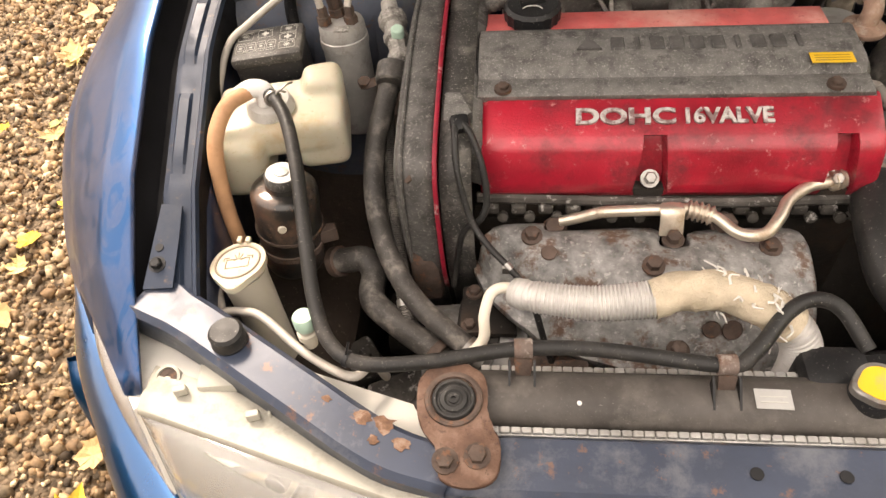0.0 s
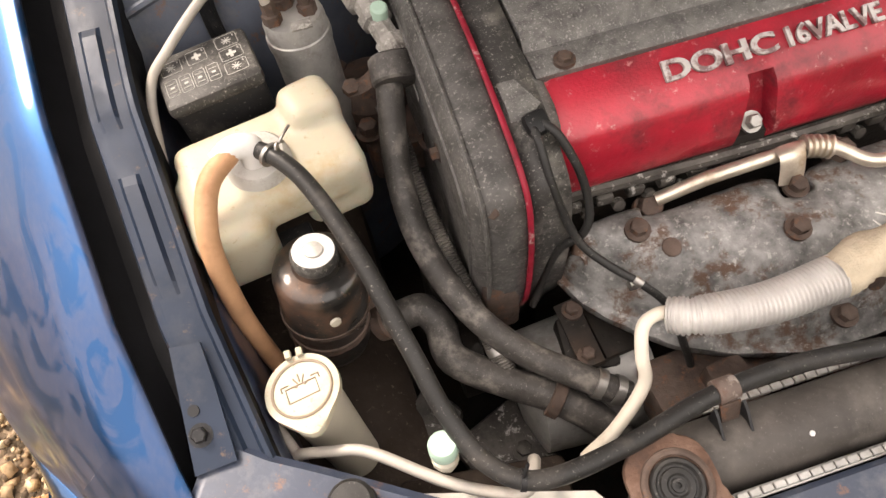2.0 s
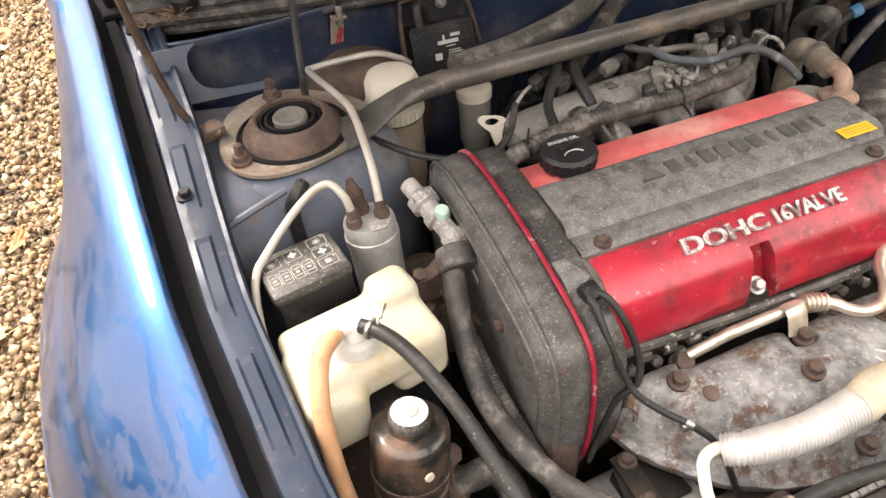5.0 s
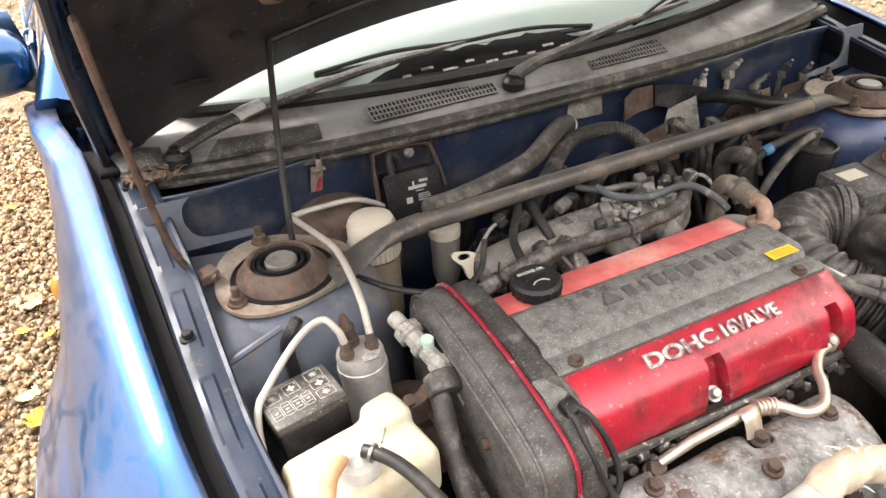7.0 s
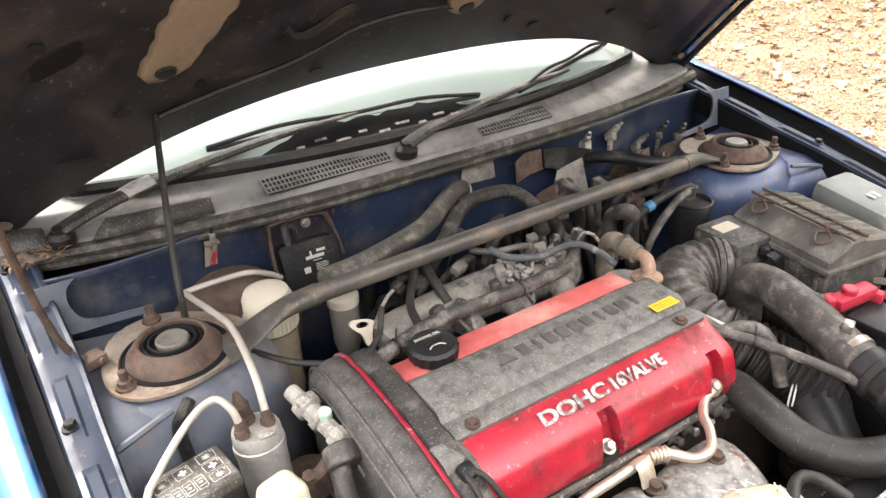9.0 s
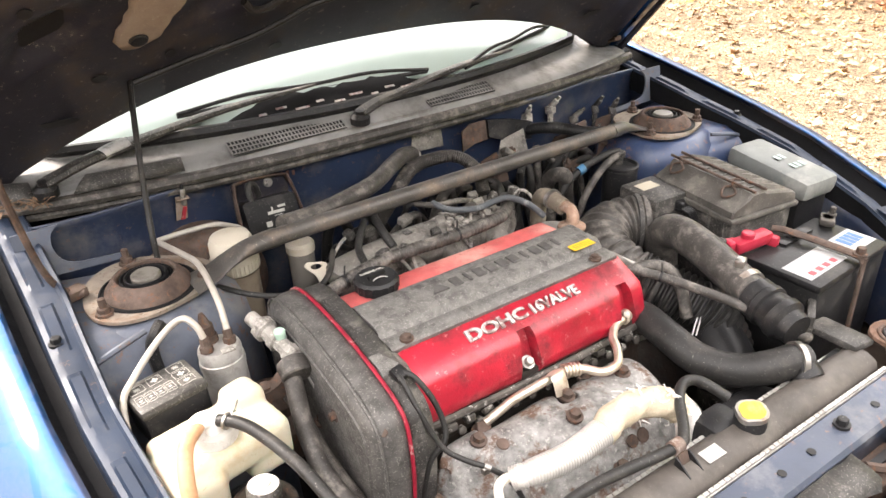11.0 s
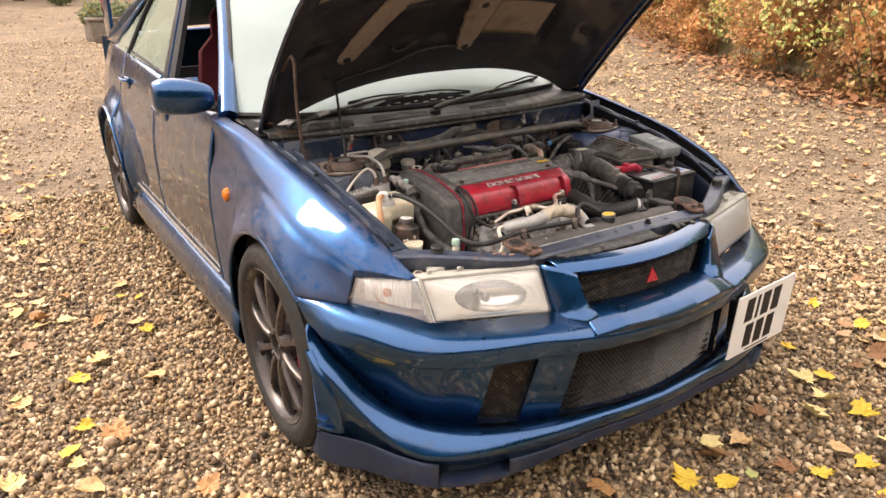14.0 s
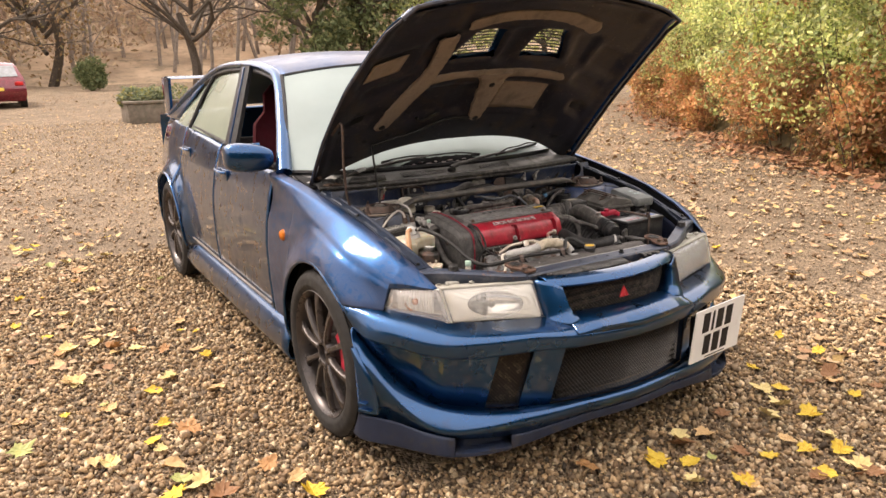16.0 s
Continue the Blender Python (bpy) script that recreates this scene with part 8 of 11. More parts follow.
lathe(bm, DT - DA * 0.15, DA, [(0.025, 0), (0.0275, 0.003), (0.028, 0.118), (0.0292, 0.119), (0.0296, 0.124), (0.0292, 0.130), (0.0278, 0.131), (0.0278, 0.143), (0.0262, 0.148), (0.012, 0.150), (0.002, 0.150)], 36)
part("can", bm, ALLOY, dry)
for p_ in (V((-0.500, -0.066, 0.779)), V((-0.469, -0.062, 0.777))):
    bm = B()
    lathe(bm, p_, DA, [(0.0085, 0), (0.0085, 0.009), (0.0062, 0.010), (0.0062, 0.020), (0.0046, 0.022)], 6)
    part("union_nut", bm, RUST, dry)
bm = B()
lathe(bm, (-0.488, -0.044, 0.777), (-0.12, 0.04, 1), [(0.0105, 0), (0.0105, 0.010), (0.0090, 0.011), (0.0098, 0.026), (0.0070, 0.029), (0.0052, 0.038), (0.003, 0.044)], 8)
part("pressure_switch", bm, RUST, dry, "brown pressure switch")
bm = B()
slab(bm, [(-0.009, -0.006), (0.009, -0.006), (0.009, 0.004), (-0.009, 0.004)], (-0.478, -0.078, 0.779), (1, 0, 0), (0, 1, 0.1), 0.002)
part("sight_plate", bm, DUSTALLOY, dry)
loose("coolant_line", [(-0.335, 0.232, 0.775), (-0.352, 0.226, 0.790), (-0.384, 0.222, 0.806), (-0.43, 0.226, 0.806), (-0.468, 0.226, 0.805), (-0.474, 0.215, 0.806), (-0.462, 0.120, 0.822), (-0.458, 0.06, 0.83), (-0.466, -0.03, 0.826), (-0.470, -0.063, 0.798)], 0.0043, LINE, "beige painted steel line from firewall to canister", "pipe", n=10)
loose("coolant_line", [(-0.501, -0.066, 0.800), (-0.505, -0.060, 0.816), (-0.517, -0.045, 0.824), (-0.545, -0.040, 0.806), (-0.590, -0.072, 0.785), (-0.612, -0.10, 0.772), (-0.620, -0.16, 0.735), (-0.620, -0.25, 0.690), (-0.600, -0.33, 0.66), (-0.572, -0.40, 0.655)], 0.0043, LINE, "beige painted steel line down the inner wing", "pipe", n=10)
lf = thing("line_clip", (-0.63, -0.20, 0.72), "cream plastic line clip", "clip")
bm = B()
box(bm, (-0.628, -0.185, 0.735), (0.022, 0.016, 0.014), (0, 0, 30), bev=0.004)
box(bm, (-0.633, -0.178, 0.741), (0.008, 0.008, 0.012), (0, 0, 30), bev=0.002)
part("clip", bm, IVORY, lf)

fb = thing("relay_box", (-0.565, -0.10, 0.70), "black relay box with a printed symbol lid", "fuse box")
RB = pose(-0.564, -0.094, 0.7765, -2, -3, 8)
bm = B()
box(bm, RB @ V((0, 0, -0.030)), (0.079, 0.061, 0.052), (-2, -3, 8), bev=0.005)
part("base", bm, BLACKP, fb)
bm = B()
box(bm, RB @ V((0, 0, -0.007)), (0.083, 0.066, 0.014), (-2, -3, 8), bev=0.005)
lid = part("lid", bm, DUSTYP, fb, "dusty lid")
cells = [(-0.027, 0.014, 0.018, 0.015), (-0.004, 0.016, 0.017, 0.016), (0.024, 0.020, 0.019, 0.015), (0.024, 0.003, 0.019, 0.014), (0.024, -0.014, 0.019, 0.014), (-0.031, -0.010, 0.010, 0.020), (-0.019, -0.010, 0.010, 0.020), (-0.007, -0.010, 0.010, 0.020), (0.005, -0.010, 0.010, 0.020)]
for k, (cx_, cy_, w, h) in enumerate(cells):
    bm = B()
    ring = [(cx_ + math.copysign(w / 2 - 0.002, math.cos(a)) + 0.002 * math.cos(a), cy_ + math.copysign(h / 2 - 0.002, math.sin(a)) + 0.002 * math.sin(a)) for a in (2 * math.pi * (q + 0.5) / 16 for q in range(17))]
    tube(bm, [RB @ V((u, v, 0.0003)) for u, v in ring], 0.0003, 4, 1, smooth=False)
    if k < 5:
        for q in range(4 if k % 2 == 0 else 2):
            box(bm, RB @ V((cx_, cy_, 0.0003)), (0.0085, 0.0007 if k % 2 == 0 else 0.0026, 0.0005), (-2, -3, 8 + 45 * q * (1 if k % 2 == 0 else 2)), bev=0)
        box(bm, RB @ V((cx_ + w * 0.36, cy_ + h * 0.30, 0.0003)), (0.0012, 0.0018, 0.0005), (-2, -3, 8), bev=0)
    else:
        for q in range(3):
            box(bm, RB @ V((cx_, cy_ + 0.005 - 0.005 * q, 0.0003)), (0.0068 if q != 1 else 0.0035, 0.0005 if q != 1 else 0.0022, 0.0005), (-2, -3, 8), bev=0)
    part("symbol_print", bm, SILK, lid, kind="stuff")

bt = thing("washer_bottle", (-0.535, -0.185, 0.60), "cream translucent expansion bottle with two hoses", "bottle")
bm = B()
box(bm, (-0.579, -0.212, 0.714), (0.060, 0.080, 0.080), (6, 0, 8), bev=0.012, seg=3)
box(bm, (-0.537, -0.188, 0.739), (0.134, 0.092, 0.042), (0, 0, 10), bev=0.012, seg=3)
box(bm, (-0.494, -0.178, 0.726), (0.060, 0.092, 0.066), (0, 0, 10), bev=0.012, seg=3)
box(bm, (-0.491, -0.150, 0.757), (0.046, 0.046, 0.034), (0, 0, 14), bev=0.012, seg=3)
ob = part("bottle", bm, CREAM, bt)
md = ob.modifiers.new("blend", "REMESH")
md.mode, md.voxel_size, md.use_smooth_shade = "VOXEL", 0.0028, True
md = ob.modifiers.new("soften", "SMOOTH")
md.iterations, md.factor = 6, 0.5
bm = B()
lathe(bm, (-0.540, -0.197, 0.757), (0, -0.1, 1), [(0.026, 0), (0.0265, 0.006), (0.025, 0.008), (0.025, 0.012), (0.022, 0.016), (0.012, 0.018), (0.002, 0.019)], 30)
part("cap", bm, mat("greyed_white_plastic", (0.40, 0.385, 0.36), 0.5, var=0.15, stain=((0.22, 0.19, 0.15), 0.2, 60), bump=0.1), bt, "greyish white cap")
bm = B()
tube(bm, [(-0.540, -0.203, 0.772), (-0.541, -0.201, 0.786), (-0.553, -0.202, 0.790), (-0.566, -0.208, 0.786)], [(0, 0.011), (1, 0.0095)], 12)
part("spout", bm, WHITE, bt, "greyish white elbow spout")
bm = B()
lathe(bm, (-0.5285, -0.2135, 0.7875), (0.6, -0.8, -0.05), [(0.0082, 0), (0.0096, 0.0005), (0.0096, 0.0035), (0.0082, 0.004)], 18)
part("hose_ring", bm, STEEL, bt)
bm = B()
tube(bm, [(-0.530, -0.206, 0.786), (-0.520, -0.214, 0.795), (-0.512, -0.208, 0.799), (-0.508, -0.200, 0.796)], 0.0012, 5)
tube(bm, [(-0.524, -0.225, 0.784), (-0.520, -0.216, 0.797), (-0.515, -0.208, 0.790)], 0.0012, 5)
part("wire_clip", bm, STEEL, bt)
bm = B()
box(bm, (-0.533, -0.225, 0.668), (0.030, 0.020, 0.05), (0, 0, 8), bev=0.003)
part("bracket", bm, BLACKP, bt)
loose("overflow_tube", [(-0.556, -0.205, 0.789), (-0.576, -0.226, 0.785), (-0.588, -0.254, 0.76), (-0.591, -0.272, 0.71), (-0.589, -0.284, 0.65), (-0.580, -0.297, 0.56)], 0.0085, AMBERH, "aged tan rubber overflow tube", n=14)
loose("coolant_hose", [(-0.538, -0.202, 0.784), (-0.522, -0.222, 0.789), (-0.505, -0.252, 0.785), (-0.486, -0.309, 0.772), (-0.470, -0.377, 0.745), (-0.458, -0.426, 0.720), (-0.440, -0.462, 0.706), (-0.409, -0.480, 0.701), (-0.348, -0.476, 0.700), (-0.274, -0.462, 0.701), (-0.200, -0.460, 0.700), (-0.097, -0.473, 0.700), (-0.071, -0.464, 0.705), (-0.040, -0.430, 0.716), (-0.015, -0.417, 0.720), (0.008, -0.424, 0.715), (0.026, -0.455, 0.700)], 0.0070, RUBBER, "long black coolant hose from bottle to radiator cap", n=12, ends=(("tie", 0.42),))
for x, y in ((-0.266, -0.463), (-0.094, -0.475)):
    hb = thing("hose_bracket", (x, y - 0.01, 0.68), "rusty hose bracket on the radiator tank", "bracket", "hose brackets")
    bm = B()
    lathe(bm, (x - 0.008, y + 0.002, 0.7005), (1, 0.05, 0), [(0.0078, 0), (0.0090, 0.0), (0.0090, 0.016), (0.0078, 0.016)], 18)
    part("strap", bm, RUSTPLATE, hb, "rusty strap round the hose")
    bm = B()
    slab(bm, [(-0.008, 0), (0.008, 0), (0.006, -0.026), (-0.006, -0.026)], (x, y - 0.006, 0.6975), (1, 0, 0), (0, 0.45, 0.9), 0.002)
    part("web", bm, RUST, hb)
    for dx in (-0.011, 0.011):
        bm = B()
        slab(bm, [(0, 0), (0.028, 0), (0.006, 0.016), (0, 0.018)], (x + dx, y - 0.008, 0.680), (0, -1, 0), (0, 0, 1), 0.002)
        part("fin", bm, BLACKP, hb)

ps = thing("power_steering_reservoir", (-0.525, -0.275, 0.55), "black steering fluid reservoir, rusty below, white-ringed cap", "reservoir")
AXP = V((0.10, 0.06, 1)).normalized()
PB = V((-0.518, -0.274, 0.738)) - AXP * 0.126
bm = B()
lathe(bm, PB, AXP, [(0.026, -0.014), (0.0325, -0.008), (0.0345, 0.000), (0.0350, 0.046), (0.0370, 0.049), (0.0370, 0.053), (0.0355, 0.056), (0.0364, 0.096), (0.0354, 0.1015), (0.0325, 0.1050), (0.0270, 0.1070), (0.0195, 0.1080), (0.0180, 0.114)], 40)
part("canister", bm, mat("rusty_black_can", (0.018, 0.017, 0.016), 0.3, 0.2, stain=((0.15, 0.08, 0.05), 0.24, 14), speck=((0.25, 0.15, 0.1), 0.05, 60), bump=0.15, coat=0.4), ps)
bm = B()
lathe(bm, PB + AXP * 0.112, AXP, [(0.0178, 0), (0.0186, 0.002), (0.0186, 0.010), (0.0172, 0.0125)], 30)
pc = part("cap", bm, DUSTYP, ps)
bm = B()
lathe(bm, PB + AXP * 0.1243, AXP, [(0.0164, 0), (0.0164, 0.0010), (0.0085, 0.0014), (0.0083, 0.0010)], 30)
part("cap_ring", bm, WHITE, pc, "white printed ring")
bm = B()
lathe(bm, PB + AXP * 0.1243, AXP, [(0.0080, 0), (0.0074, 0.003), (0.002, 0.0038)], 24)
part("cap_button", bm, ALLOY, pc)
bm = B()
lathe(bm, (-0.5185, -0.3155, 0.694), (0.25, -1, 0.1), [(0.0048, 0), (0.0042, 0.002), (0.001, 0.0025)], 14)
part("level_dot", bm, IVORY, ps)
bm = B()
lathe(bm, PB + AXP * 0.0485, AXP, [(0.0360, 0), (0.0378, 0.0006), (0.0378, 0.0045), (0.0360, 0.005)], 40)
lathe(bm, PB + AXP * 0.020, AXP, [(0.0348, 0), (0.0362, 0.001), (0.0362, 0.009), (0.0348, 0.010)], 30)
box(bm, PB + V((0.040, 0.005, 0.03)), (0.03, 0.012, 0.02), (0, 0, 20), bev=0.002)
part("clamp_band", bm, RUST, ps, "rusty clamp band")
wn_ = thing("washer_filler", (-0.55, -0.37, 0.52), "cream washer filler neck with embossed cap", "filler neck")
AXW = V((-0.09, 0.10, 1)).normalized()
WB = V((-0.5535, -0.363, 0.690))
bm = B()
lathe(bm, WB - AXW * 0.14, AXW, [(0.021, 0), (0.022, 0.05), (0.024, 0.12), (0.026, 0.135)], 28)
part("neck", bm, IVORY, wn_)
bm = B()
s_, u_, d_ = frame_of(AXW)
out = [(0.0295 * math.cos(a), 0.0295 * math.sin(a)) for a in (2 * math.pi * k / 36 for k in range(36))]
dirx = V((0.10, -1, 0))
out = []
for k in range(40):
    a = 2 * math.pi * k / 40
    d = s_ * math.cos(a) + u_ * math.sin(a)
    r = 0.029 + 0.010 * max(0, d.dot(dirx.normalized())) ** 14
    out.append((r * math.cos(a), r * math.sin(a)))
slab(bm, out, WB, s_, u_, 0.007 * (1 if s_.cross(u_).dot(AXW) > 0 else -1), 0.002)
wc = part("cap", bm, CREAM, wn_, "cream cap with embossed symbol")
bm = B()
tube(bm, [WB + AXW * 0.0075 + (s_ * math.cos(a) + u_ * math.sin(a)) * 0.023 for a in (2 * math.pi * k / 28 for k in range(29))], 0.0012, 5, 1, smooth=False)
wx, wy = V((1, 0.12, 0.08)).normalized(), V((-0.12, 1, -0.1)).normalized()
for pts in ([(-0.012, -0.008), (-0.012, 0.004), (0.012, 0.004), (0.012, -0.008), (-0.012, -0.008)], [(-0.015, 0.003), (-0.015, 0.007), (-0.009, 0.007)], [(0.015, 0.003), (0.015, 0.007), (0.009, 0.007)]):
    tube(bm, [WB + AXW * 0.0073 + wx * u + wy * v for u, v in pts], 0.0007, 4, 1, smooth=False)
for k in range(5):
    a = math.pi * (0.12 + 0.19 * k)
    tube(bm, [WB + AXW * 0.0073 + (wx * math.cos(a) * 0.5 + wy * math.sin(a)) * 0.006, WB + AXW * 0.0073 + (wx * math.cos(a) * 0.6 + wy * math.sin(a)) * 0.013], 0.0006, 4, 1, smooth=False)
part("embossing", bm, mat("grimy_embossing", (0.25, 0.20, 0.15), 0.6, bump=0.05), wc)
bm = B()
for dx in (-0.004, 0.005):
    box(bm, WB + V((dx - 0.002, 0.0305, 0.0065)), (0.005, 0.007, 0.005), bev=0.001)
part("hinge", bm, CREAM, wc)
sv = thing("service_valve", (-0.468, -0.443, 0.68), "service valve with pale green dust cap", "valve")
bm = B()
lathe(bm, (-0.468, -0.442, 0.672), (0.02, 0.05, 1), [(0.007, 0), (0.007, 0.012), (0.010, 0.013), (0.010, 0.020), (0.0075, 0.021), (0.0075, 0.028)], 16)
part("stem", bm, IVORY, sv)
bm = B()
lathe(bm, (-0.4675, -0.4405, 0.699), (0.02, 0.05, 1), [(0.0095, 0), (0.0105, 0.003), (0.0105, 0.014), (0.009, 0.0165), (0.002, 0.017)], 20)
part("cap", bm, GREENCAP, sv, "pale green cap")
loose("refrigerant_pipe", [(-0.575, -0.395, 0.655), (-0.545, -0.408, 0.675), (-0.519, -0.419, 0.682), (-0.473, -0.455, 0.680), (-0.438, -0.474, 0.676), (-0.418, -0.478, 0.675), (-0.406, -0.459, 0.665), (-0.401, -0.446, 0.62)], 0.0045, LINE, "beige refrigerant pipe behind the lamp beam", "pipe", n=10)
loose("refrigerant_pipe", [(-0.268, -0.392, 0.694), (-0.285, -0.391, 0.697), (-0.297, -0.396, 0.693), (-0.303, -0.412, 0.680), (-0.305, -0.428, 0.660), (-0.334, -0.448, 0.640), (-0.357, -0.453, 0.600)], 0.0054, mat("cream_pipe", (0.62, 0.56, 0.47), 0.5, stain=((0.4, 0.33, 0.25), 0.15, 40), bump=0.1), "cream refrigerant pipe beside the heat shield", "pipe")
fit_ = thing("hose_fitting", (-0.415, -0.07, 0.74), "chunky alloy hose fitting with capped valve", "fitting")
bm = B()
tube(bm, [(-0.428, -0.028, 0.780), (-0.423, -0.050, 0.776)], 0.010, 12, 1, smooth=False)
lathe(bm, (-0.423, -0.046, 0.776), (0.22, -0.9, -0.25), [(0.013, 0), (0.017, 0.003), (0.017, 0.016), (0.012, 0.018), (0.012, 0.030), (0.015, 0.031), (0.015, 0.040), (0.011, 0.042), (0.011, 0.060), (0.014, 0.061), (0.014, 0.080)], 8)
part("union", bm, DUSTALLOY, fit_)
bm = B()
lathe(bm, (-0.412, -0.084, 0.762), (0.05, -0.1, 1), [(0.006, 0), (0.006, 0.010), (0.0078, 0.011), (0.0078, 0.021), (0.006, 0.023)], 12)
part("valve_cap", bm, GREENCAP, fit_)
bm = B()
lathe(bm, (-0.412, -0.118, 0.756), (-0.1, -0.85, -0.45), [(0.019, 0), (0.021, 0.002), (0.021, 0.022), (0.019, 0.024)], 20)
part("crimp", bm, RUBDUST, fit_)
bm = B()
tube(bm, [(-0.425, -0.115, 0.742), (-0.44, -0.12, 0.735), (-0.455, -0.118, 0.73)], 0.008, 6, flat=0.4)
lathe(bm, (-0.452, -0.118, 0.729), (0, -0.2, 1), [(0.008, 0), (0.008, 0.008)], 6)
part("clamp", bm, RUST, fit_)
loose("refrigerant_hose", [(-0.417, -0.118, 0.748), (-0.423, -0.145, 0.732), (-0.434, -0.194, 0.700), (-0.433, -0.245, 0.663), (-0.413, -0.303, 0.634), (-0.379, -0.350, 0.612), (-0.328, -0.393, 0.600), (-0.300, -0.412, 0.590)], 0.0120, RUBDUST, "thick black refrigerant hose beside the timing cover", n=16, ends=(("rust", 0.02), ("clip", 0.97), ("clip", 0.90)))
loose("refrigerant_hose", [(-0.427, -0.130, 0.715), (-0.424, -0.160, 0.700), (-0.419, -0.215, 0.662), (-0.407, -0.285, 0.630), (-0.399, -0.322, 0.610), (-0.393, -0.350, 0.596), (-0.385, -0.380, 0.575)], 0.0085, RUBDUST, "slim ribbed refrigerant hose", ribs=380, rib_h=0.0009, ends=(("clip", 0.78),))
loose("radiator_hose", [(-0.490, -0.275, 0.590), (-0.468, -0.281, 0.602), (-0.447, -0.284, 0.607), (-0.436, -0.301, 0.600), (-0.433, -0.334, 0.592), (-0.389, -0.370, 0.585), (-0.362, -0.388, 0.580), (-0.332, -0.414, 0.570), (-0.31, -0.44, 0.55)], 0.0148, RUBDUST, "dusty lower hose with rusty clips", n=16, ends=(("rust", 0.05), ("rust", 0.78)))
loose("sensor_cable", [(-0.327, -0.250, 0.781), (-0.318, -0.264, 0.777), (-0.307, -0.284, 0.752), (-0.303, -0.300, 0.722), (-0.310, -0.309, 0.703), (-0.330, -0.305, 0.675), (-0.345, -0.30, 0.58)], 0.0036, RUBBER, "thin black sensor cable beside the cam cover", "cable")
loose("sensor_cable", [(-0.334, -0.250, 0.781), (-0.334, -0.268, 0.776), (-0.331, -0.292, 0.750), (-0.318, -0.316, 0.708), (-0.300, -0.336, 0.692), (-0.277, -0.358, 0.681), (-0.258, -0.375, 0.66), (-0.243, -0.396, 0.61), (-0.229, -0.407, 0.56)], 0.0035, RUBBER, "thin black sensor cable across the heat shield", "cable", ends=(("clip", 0.62),))
gr = thing("cable_grommet", (-0.328, -0.215, 0.77), "black rubber cable grommet", "grommet")
bm = B()
box(bm, (-0.330, -0.249, 0.779), (0.020, 0.020, 0.012), (20, 0, 10), bev=0.005)
part("body", bm, BLACKP, gr)
# heat-tinted pipe over the shield, with bellows
loose("steel_pipe", [(-0.226, -0.279, 0.668), (-0.208, -0.281, 0.676), (-0.190, -0.284, 0.686), (-0.176, -0.286, 0.691), (-0.119, -0.286, 0.694), (-0.097, -0.286, 0.694), (-0.073, -0.294, 0.692), (-0.052, -0.315, 0.690), (-0.030, -0.319, 0.695), (-0.014, -0.303, 0.703), (-0.003, -0.284, 0.706), (0.020, -0.266, 0.707), (0.043, -0.258, 0.706), (0.090, -0.236, 0.702), (0.115, -0.215, 0.69)], 0.0062, BRASSY, "heat-tinted steel pipe with bellows over the shield", "pipe", n=12)
for pts in ([(-0.100, -0.2855, 0.694), (-0.085, -0.289, 0.693), (-0.074, -0.294, 0.692)], [(0.043, -0.258, 0.706), (0.066, -0.248, 0.704), (0.088, -0.237, 0.702)]):
    t_ = thing("pipe_bellows", pts[0], "short steel bellows on the pipe", "bellows", "pipe bellows")
    bm = B()
    tube(bm, pts, 0.0078, 16, 6, ribs=190, rib_h=0.0028)
    part("bellows", bm, BRASSY, t_)
pb = thing("pipe_bracket", (-0.116, -0.300, 0.68), "tan steel pipe bracket on the shield", "bracket")
bm = B()
tube(bm, [(-0.116, -0.284, 0.700), (-0.116, -0.294, 0.701), (-0.116, -0.301, 0.690), (-0.116, -0.306, 0.677)], 0.012, 8, 3, flat=0.25)
part("strap", bm, BRASSY, pb)
# sleeved pipe across the front
slv = thing("sleeved_pipe", (-0.15, -0.41, 0.69), "silver-sleeved pipe wrapped in frayed cloth", "pipe")
bm = B()
tube(bm, [(-0.275, -0.392, 0.692), (-0.254, -0.403, 0.699), (-0.202, -0.410, 0.700), (-0.148, -0.408, 0.705)], [(0, 0.0125), (0.10, 0.0140), (0.14, 0.0128), (0.2, 0.0142), (1, 0.0165)], 20, 6, ribs=280, rib_h=0.0014)
part("sleeve", bm, WRAP, slv, "ribbed silver sleeve")
bm = B()
random.seed(7)
path = spline([(-0.150, -0.408, 0.705), (-0.117, -0.402, 0.711), (-0.078, -0.405, 0.711), (-0.044, -0.418, 0.702), (-0.030, -0.424, 0.690)], 9)
rows = []
for i, p in enumerate(path):
    d = (path[min(i + 1, len(path) - 1)] - path[max(0, i - 1)]).normalized()
    s1, u1, _ = frame_of(d)
    rows.append([p + (s1 * math.cos(a) + u1 * math.sin(a)) * (interp(i / 36, [(0, 0.0178), (0.7, 0.0190), (1, 0.0200)]) + 0.0012 * math.sin(3 * a + i * 0.6) + random.uniform(-0.0006, 0.0008)) for a in (2 * math.pi * k / 22 for k in range(22))])
grid(bm, rows, close_v=True)
part("cloth_wrap", bm, CLOTH, slv, "frayed tan cloth wrap")
bm = B()
for q in range(34):
    p = path[random.choice((16, 18, 20, 24, 27, 30, 30, 31))]
    a = random.uniform(0, 6.28)
    d = V((random.uniform(-0.5, 0.5), math.cos(a), abs(math.sin(a)) if q % 2 else math.sin(a)))
    b = p + d.normalized() * 0.020
    tube(bm, [b, b + d * 0.004 + V((random.uniform(-1, 1), random.uniform(-1, 1), random.uniform(-0.6, 1))) * 0.005, b + d * 0.007 + V((random.uniform(-1, 1), random.uniform(-1, 1), random.uniform(-1, 0.6))) * 0.007], [(0, 0.0016), (1, 0.0006)], 4, 3)
